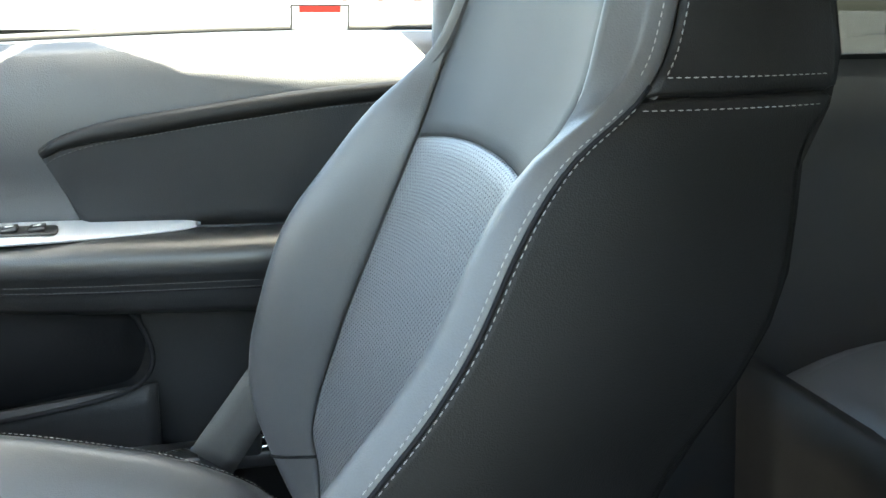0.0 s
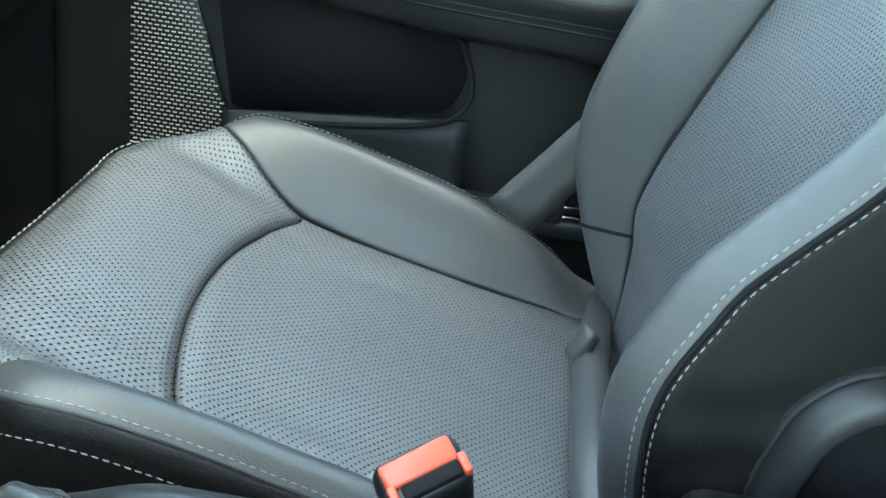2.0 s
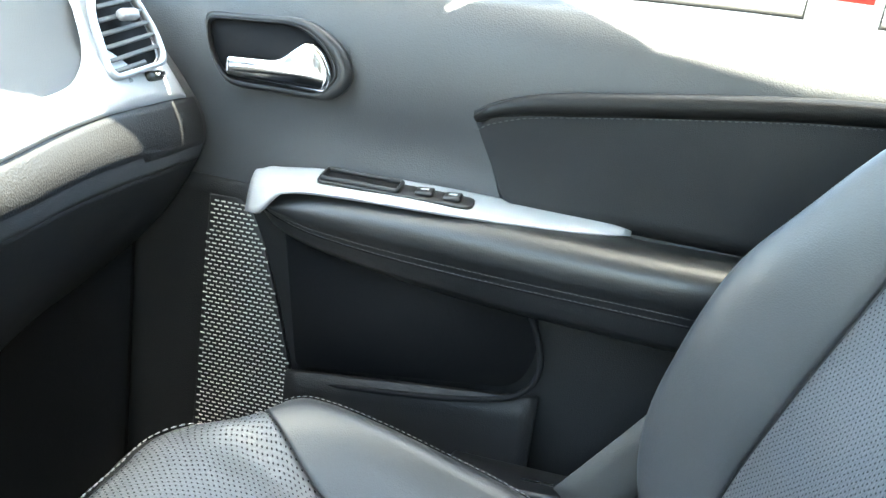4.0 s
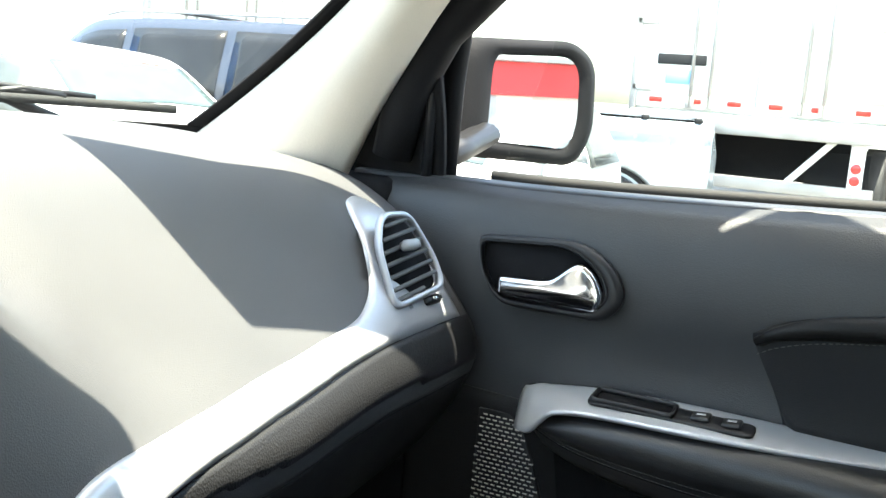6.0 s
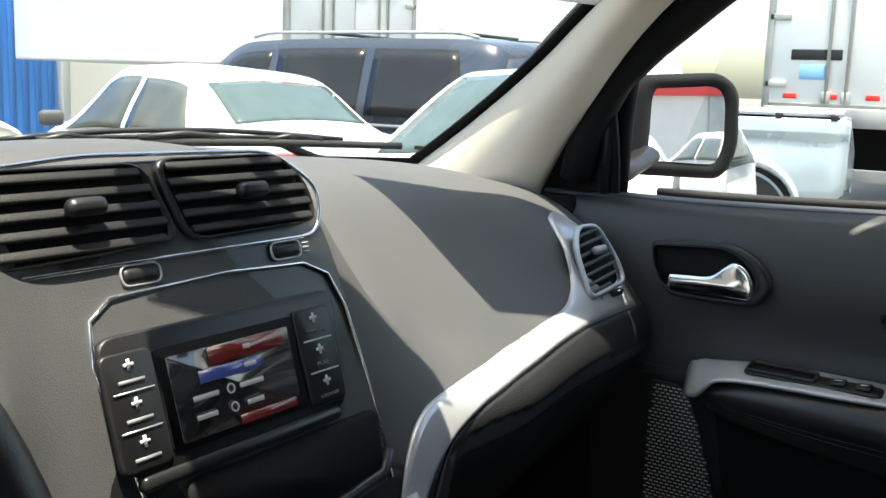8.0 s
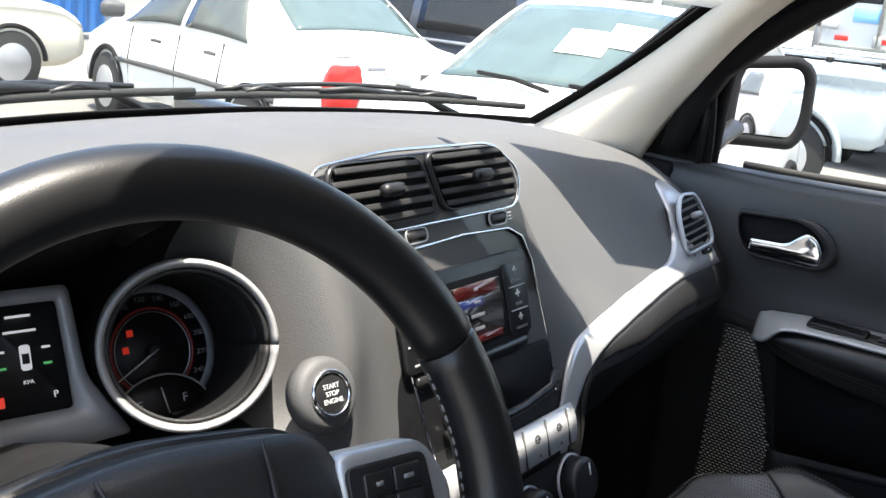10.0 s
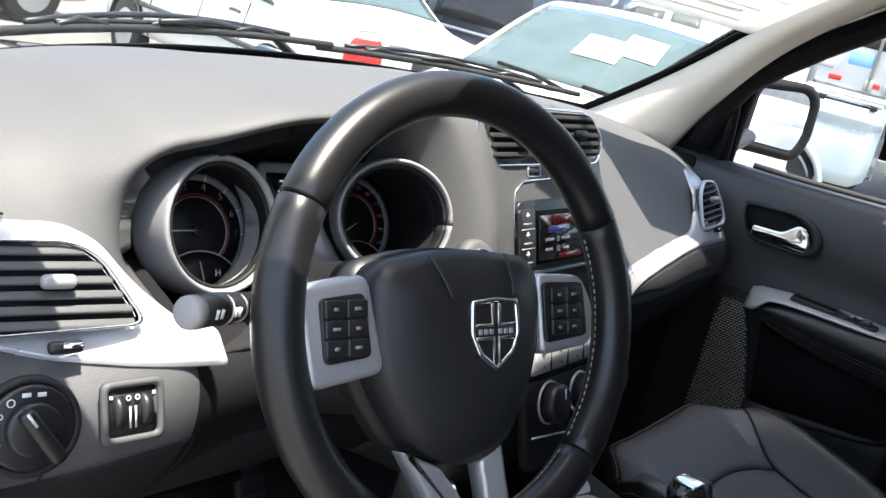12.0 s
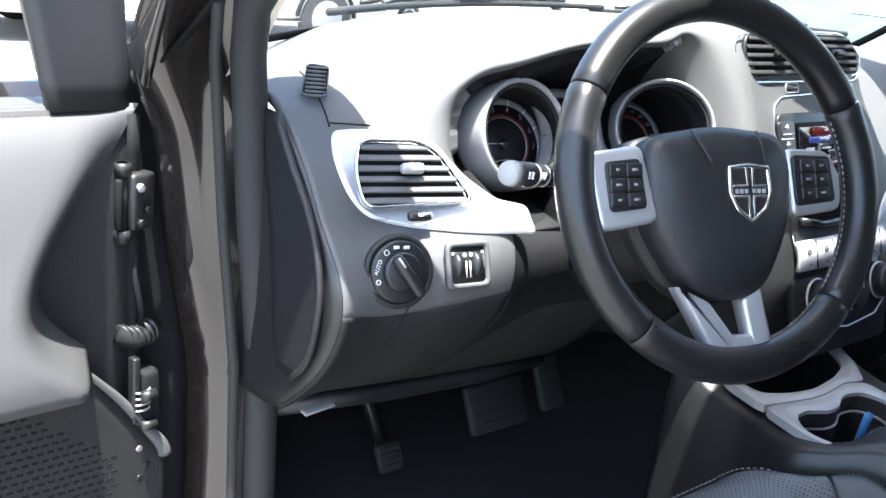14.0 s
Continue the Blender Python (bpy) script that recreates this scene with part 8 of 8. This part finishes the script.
# white hatchback with papers behind its windscreen, nose towards us
HATCH = [(0.0, 0.30, 0.85, 1.00, 0.72, 0.56), (0.10, 0.24, 0.90, 1.20, 0.80, 0.58), (0.45, 0.22, 0.92, 1.40, 0.83, 0.57), (1.2, 0.20, 0.92, 1.45, 0.84, 0.58), (1.75, 0.20, 0.91, 1.43, 0.84, 0.58), (2.62, 0.20, 0.90, 1.00, 0.83, 0.68), (3.0, 0.22, 0.82, 0.92, 0.81, 0.66), (3.45, 0.25, 0.68, 0.78, 0.76, 0.58), (3.6, 0.30, 0.55, 0.66, 0.66, 0.50)]
def hatch_extra(v, m, skin, side):
    for k, (u0, u1, w0, w1) in enumerate(((-0.50, -0.14, 0.46, 0.74), (-0.20, 0.20, 0.34, 0.62))):
        part("paper", patch(lambda u, w: skin(2.56 + (1.80 - 2.56) * (w0 + (w1 - w0) * w), 2.0 + (1 - abs(u0 + (u1 - u0) * u)), 1 if u0 + (u1 - u0) * u >= 0 else -1) + Vector((0, 0, 0.018)), 0, 1, 6, 0, 1, 4, m @ Vector((0, 1, 0.5)), 0.003), PAPER, v, "white paper sheet on the windscreen")
    for a, b in ((-0.55, -0.10), (-0.05, 0.40)):
        part("wiper", tube([m @ Vector((a, 2.72, 1.045)), m @ Vector(((a + b) / 2, 2.62, 1.07)), m @ Vector((b, 2.58, 1.075))], 0.012, 6), MATTE, v)
    for sgn in (-1, 1):
        part("door_mirror", boxm(m @ pose(sgn * 0.95, 2.40, 1.0), (0.20, 0.10, 0.14), 0.04, 3), PAINT_WHITE, v)
        part("head_lamp", prism(rounded([(-0.14, -0.07), (0.14, -0.07), (0.10, 0.08), (-0.12, 0.05)], 0.03), 0.05, m @ pose(sgn * 0.56, 3.44, 0.66, -90, 180, 0), 0.015), LAMP_CLEAR, v)


vehicle("hatchback", "white hatchback with paper sheets behind its windscreen", at_yaw(6.05, 2.78, 263), HATCH, PAINT_WHITE, [((0.35, 0.55), (1.25, 1.25), 1.10, 1.86, CAR_GLASS, 0), ((1.32, 1.32), (2.42, 1.86), 1.10, 1.86, CAR_GLASS, 0)], 3.6, (0.62, 2.95), 0.29, front=(2.56, 1.80, 0.93, CAR_GLASS_G), extra=hatch_extra)

# dark blue van
VAN = [(0.0, 0.38, 1.02, 1.60, 0.86, 0.66), (0.15, 0.30, 1.05, 1.72, 0.93, 0.72), (1.0, 0.28, 1.05, 1.76, 0.95, 0.74), (2.6, 0.28, 1.04, 1.74, 0.95, 0.74), (3.1, 0.28, 1.02, 1.66, 0.95, 0.72), (3.9, 0.28, 0.99, 1.10, 0.93, 0.76), (4.5, 0.32, 0.82, 0.92, 0.86, 0.66), (4.7, 0.38, 0.60, 0.74, 0.72, 0.54)]
def van_extra(v, m, skin, side):
    for sgn in (-1, 1):
        part("roof_bar", tube([m @ Vector((sgn * 0.66, s, 1.775 + 0.045 * min(1, 5 * min(s - 0.3, 2.9 - s)))) for s in np.linspace(0.3, 2.9, 16)], 0.016, 8), SATIN, v, "roof rail")
        part("belt_line", patch(lambda u, w: skin(0.1 + 3.7 * u, 0.93 + 0.04 * w, sgn, 0.010), 0, 1, 20, 0, 1, 2, m @ Vector((0, 2, 0.6)), 0.01), SATIN, v, "bright belt line")
    for s in (0.7, 2.2):
        part("cross_bar", tube([m @ Vector((x, s, 1.83)) for x in (-0.66, 0, 0.66)], 0.016, 8), BLACK, v)


vehicle("van", "dark blue people carrier with dark glass and roof rails", at_yaw(7.25, 4.25, 0), VAN, PAINT_BLUE, [((0.25, 0.42), (1.30, 1.30), 1.06, 1.88, CAR_GLASS_D, 0), ((1.40, 1.40), (2.45, 2.45), 1.06, 1.88, CAR_GLASS_D, 0), ((2.55, 2.55), (3.70, 3.10), 1.06, 1.86, CAR_GLASS_D, 0)], 4.7, (0.85, 3.75), 0.33, front=(3.85, 3.16, 0.93, CAR_GLASS_D), extra=van_extra, category="van")

# old beige saloon across the yard
OLD = [(0.0, 0.35, 0.80, 0.90, 0.78, 0.66), (0.2, 0.28, 0.86, 0.95, 0.84, 0.70), (0.95, 0.26, 0.88, 0.98, 0.86, 0.68), (1.5, 0.26, 0.88, 1.36, 0.86, 0.60), (2.6, 0.26, 0.87, 1.38, 0.86, 0.60), (3.2, 0.26, 0.85, 0.96, 0.86, 0.68), (4.3, 0.28, 0.80, 0.88, 0.85, 0.70), (4.6, 0.38, 0.66, 0.76, 0.78, 0.62)]
def old_extra(v, m, skin, side):
    for sgn in (-1, 1):
        for s in (1.9, 2.95):
            part("door_handle", boxm(m @ pose(sgn * 0.875, s, 0.80), (0.02, 0.14, 0.03), 0.008), CHROME, v)
        part("sill_line", tube([skin(0.9, 0.05, sgn, 0.004), skin(3.6, 0.05, sgn, 0.004)], 0.02, 6), CHROME, v)


vehicle("saloon", "old faded beige saloon standing before the wall", at_yaw(0.9, 10.1, 90), OLD, PAINT_BEIGE, [((1.20, 1.55), (2.12, 2.12), 1.08, 1.86, CAR_GLASS, 0), ((2.20, 2.20), (3.08, 2.66), 1.08, 1.86, CAR_GLASS, 0)], 4.6, (0.95, 3.75), 0.31, rear=(1.0, 1.46, 0.93, CAR_GLASS), front=(3.16, 2.66, 0.93, CAR_GLASS), extra=old_extra)

# silver-blue pickup
PIC = [(0.0, 0.50, 1.06, 1.18, 0.84, 0.80), (0.05, 0.42, 1.06, 1.20, 0.88, 0.84), (1.45, 0.40, 1.06, 1.20, 0.88, 0.84), (1.50, 0.38, 1.06, 1.22, 0.88, 0.80), (1.62, 0.38, 1.05, 1.66, 0.88, 0.64), (2.3, 0.36, 1.05, 1.70, 0.88, 0.66), (2.9, 0.36, 1.04, 1.66, 0.88, 0.64), (3.6, 0.36, 1.02, 1.14, 0.88, 0.72), (4.6, 0.40, 0.92, 1.00, 0.86, 0.68), (4.8, 0.46, 0.72, 0.84, 0.78, 0.60)]
def pickup_extra(v, m, skin, side):
    part("bed_floor", boxm(m @ pose(0, 0.75, 1.225), (1.50, 1.34, 0.01)), MATTE, v, "dark load bed")
    for sgn in (-1, 1):
        part("bed_rail", tube([m @ Vector((sgn * 0.80, s, 1.245)) for s in (0.05, 0.5, 1.0, 1.42)], 0.020, 8), SATIN, v, "bed rail with cleats")
        for s in (0.12, 0.55, 1.0, 1.38):
            part("cleat", boxm(m @ pose(sgn * 0.83, s, 1.225), (0.05, 0.06, 0.05), 0.012), BLACK, v)
        part("fender", patch(lambda u, w: m @ Vector((sgn * (0.90 + 0.05 * math.sin(math.pi * w)), 0.80 + (0.50 - 0.06 * w) * math.cos(math.pi * u), 0.40 + (0.50 - 0.10 * w) * math.sin(math.pi * u))), 0, 1, 20, 0, 1, 4, m @ Vector((0, 0.8, 0.4)), 0.02), PAINT_PICKUP, v, "flared rear wing")
        part("fuel_flap", prism(circle(0.075, 24), 0.008, m @ pose(sgn * 0.886, 1.38, 0.92, 0, 90 * sgn, 0), 0.003), DASH, v)


vehicle("pickup", "pale blue-silver pickup truck with an empty bed", at_yaw(8.85, 2.05, -12), PIC, PAINT_PICKUP, [((1.72, 1.78), (2.05, 2.05), 1.08, 1.84, CAR_GLASS, 0), ((2.12, 2.12), (3.34, 2.92), 1.08, 1.84, CAR_GLASS, 0)], 4.8, (0.80, 3.85), 0.37, front=(3.50, 2.96, 0.93, CAR_GLASS), extra=pickup_extra, category="pickup truck")


def trailer(name, label, m, w, h, z0, length, doors=True, red_top=False):
    """A box trailer; its rear doors lie in the local xz plane facing -y."""
    t = thing(name, label, "trailer")
    part("box", boxm(m @ pose(0, length / 2 + 0.03, z0 + h / 2), (w, length, h), 0.03), TRAILER_W, t, smooth=False)
    for s in (-1, 1):
        d = part("door", boxm(m @ pose(s * w / 4, 0, z0 + h / 2), (w / 2 - 0.03, 0.05, h - 0.10), 0.012), TRAILER_W, t, "white rear door")
        for x in (0.12, 0.32):
            part("lock_bar", tube([m @ Vector((s * (w / 4 - 0.30 + x), -0.055, z0 + 0.06)), m @ Vector((s * (w / 4 - 0.30 + x), -0.055, z0 + h - 0.1))], 0.019, 8), STEEL, d, "steel lock bar")
            for z in (0.12, 0.5 * h, h - 0.2):
                part("bar_bracket", boxm(m @ pose(s * (w / 4 - 0.30 + x), -0.045, z0 + z), (0.09, 0.05, 0.12), 0.01), STEEL, d)
        for z in (0.25, 0.95, 1.7, h - 0.3):
            part("hinge", boxm(m @ pose(s * (w / 2 - 0.10), -0.04, z0 + z), (0.22, 0.03, 0.07), 0.008), STEEL, d)
        part("corner_post", boxm(m @ pose(s * (w / 2 - 0.005), -0.01, z0 + h / 2), (0.07, 0.09, h), 0.01), STEEL, t)
    part("sill", boxm(m @ pose(0, -0.02, z0 - 0.08), (w, 0.12, 0.20), 0.015), STEEL, t, "dirty rear sill")
    for k in range(6):
        part("reflector", boxm(m @ pose(-w * 0.40 + k * w * 0.16, -0.034, z0 + 0.13), (0.14, 0.012, 0.05), 0.004), REFLECT_RED, t)
    part("header", boxm(m @ pose(0, -0.02, z0 + h - 0.03), (w, 0.10, 0.14), 0.01), STEEL, t)
    part("underride_bar", boxm(m @ pose(0, 0.10, 0.58), (w * 0.94, 0.10, 0.12), 0.012), STEEL, t, "white underride bar")
    for s in (-1, 1):
        part("underride_post", boxm(m @ pose(s * w * 0.40, 0.08, (z0 + 0.52) / 2 + 0.05), (0.14, 0.10, z0 - 0.55), 0.012), TRAILER_W, t)
        part("strut", boxm(m @ pose(s * w * 0.24, 0.10, (z0 + 0.50) / 2 + 0.02, 0, s * 42, 0), (0.07, 0.06, 0.72), 0.008), TRAILER_W, t)
        for z in (0.72, 0.84):
            part("marker_lamp", prism(circle(0.05, 20), 0.02, m @ pose(s * w * 0.40, 0.03, z, 90, 0, 0), 0.006), LAMP_RED, t)
        for y in (1.0, 2.2):
            ty = part("wheel", prism(circle(0.50, 32), 0.30, m @ pose(s * (w / 2 - 0.32), y, 0.50, 0, 90 * s, 0), 0.04), RUBBER, t)
        part("mud_flap", boxm(m @ pose(s * w * 0.32, 0.35, 0.62), (0.62, 0.02, 0.70), 0.005), MATTE, t)
    # Dark sheet added under the box to stand for shade round the axles.
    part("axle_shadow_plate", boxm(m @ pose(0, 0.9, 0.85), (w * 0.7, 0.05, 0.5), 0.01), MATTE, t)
    if red_top:
        for k, (x, ww) in enumerate(((-0.62, 0.55), (0.0, 0.50), (0.62, 0.52))):
            part("graphic", boxm(m @ pose(x * w / 2.6, -0.040, z0 + 1.55 + 0.03 * k), (ww * w / 2.6, 0.012, 1.1), 0.004), SIGN_RED if k != 1 else SIGN_ORANGE, t, "red and orange painted graphic")
    return t


tA = trailer("box_trailer", "weathered white box trailer with steel lock bars", at_yaw(10.4, 1.98, 90), 2.6, 2.7, 1.26, 8.0)
TA = at_yaw(10.4, 1.98, 90)
part("maker_plate", boxm(TA @ pose(-0.80, -0.034, 1.82), (0.52, 0.012, 0.11), 0.01), DASH_LOW, tA, "dark maker's plate, lettering left plain")
part("blue_label", boxm(TA @ pose(-0.82, -0.034, 1.64), (0.28, 0.008, 0.15), 0.004), LABEL_BLUE, tA)
trailer("box_trailer", "white box trailer standing beside the other one", at_yaw(11.0, -1.35, 90), 2.6, 2.7, 1.26, 8.0)
trailer("box_trailer", "white box trailer with red and orange graphics behind the van", at_yaw(10.3, 9.0, 0), 2.7, 2.9, 1.55, 6.0, red_top=True)
# yard wall, blue gate
sheet(boxm((19.75, 16.2, 2.6), (18.2, 0.3, 5.2), 0.02), "wall_north", WALL_W, "pale plastered yard wall", smooth=False)
gate = thing("sliding_gate", "bright blue corrugated steel gate in the yard wall", "gate", at=(7.1, 16.1, 0))
part("leaf", boxm((7.05, 16.15, 2.3), (6.8, 0.06, 4.6), 0.01), GATE_BLUE, gate, smooth=False)
for k in range(28):
    part("rib", boxm((3.80 + 0.25 * k, 16.10, 2.3), (0.10, 0.05, 4.5), 0.015), GATE_BLUE, gate)
part("post", boxm((10.55, 16.10, 2.5), (0.16, 0.2, 5.0), 0.02), TRAILER_W, gate)
sheet(boxm((-7.7, 16.2, 2.6), (22.4, 0.3, 5.2), 0.02), "wall_north_west", WALL_W, "pale plastered yard wall", smooth=False)
# hall behind, seen in the outside mirror
hall = thing("hall", "white hall with a red fascia behind the yard", "building", at=(14, -34, 0))
part("wall", boxm((14, -36, 2.2), (60, 4, 4.4), 0.05), WALL_W, hall, smooth=False)
part("fascia", boxm((14, -33.9, 3.75), (60, 0.3, 1.3), 0.03), SIGN_RED, hall, "red fascia", smooth=False)
part("roof", boxm((14, -36, 4.5), (61, 5, 0.2), 0.03), STEEL, hall, smooth=False)
for k in range(7):
    part("shutter", boxm((-8 + 7 * k, -33.95, 1.6), (3.4, 0.12, 3.2), 0.02), STEEL, hall)
for k, (x, y, yaw) in enumerate(((6.5, -13, 180), (9.3, -13.5, 178), (12.1, -13.2, 181), (5.5, -21, 0), (15.5, -15, 180))):
    vehicle("hatchback", "white hatchback in the row behind", at_yaw(x, y, yaw), HATCH, PAINT_WHITE, [((0.35, 0.55), (1.25, 1.25), 1.10, 1.86, CAR_GLASS, 0), ((1.32, 1.32), (2.42, 1.86), 1.10, 1.86, CAR_GLASS, 0)], 3.6, (0.62, 2.95), 0.29, front=(2.56, 1.80, 0.93, CAR_GLASS))
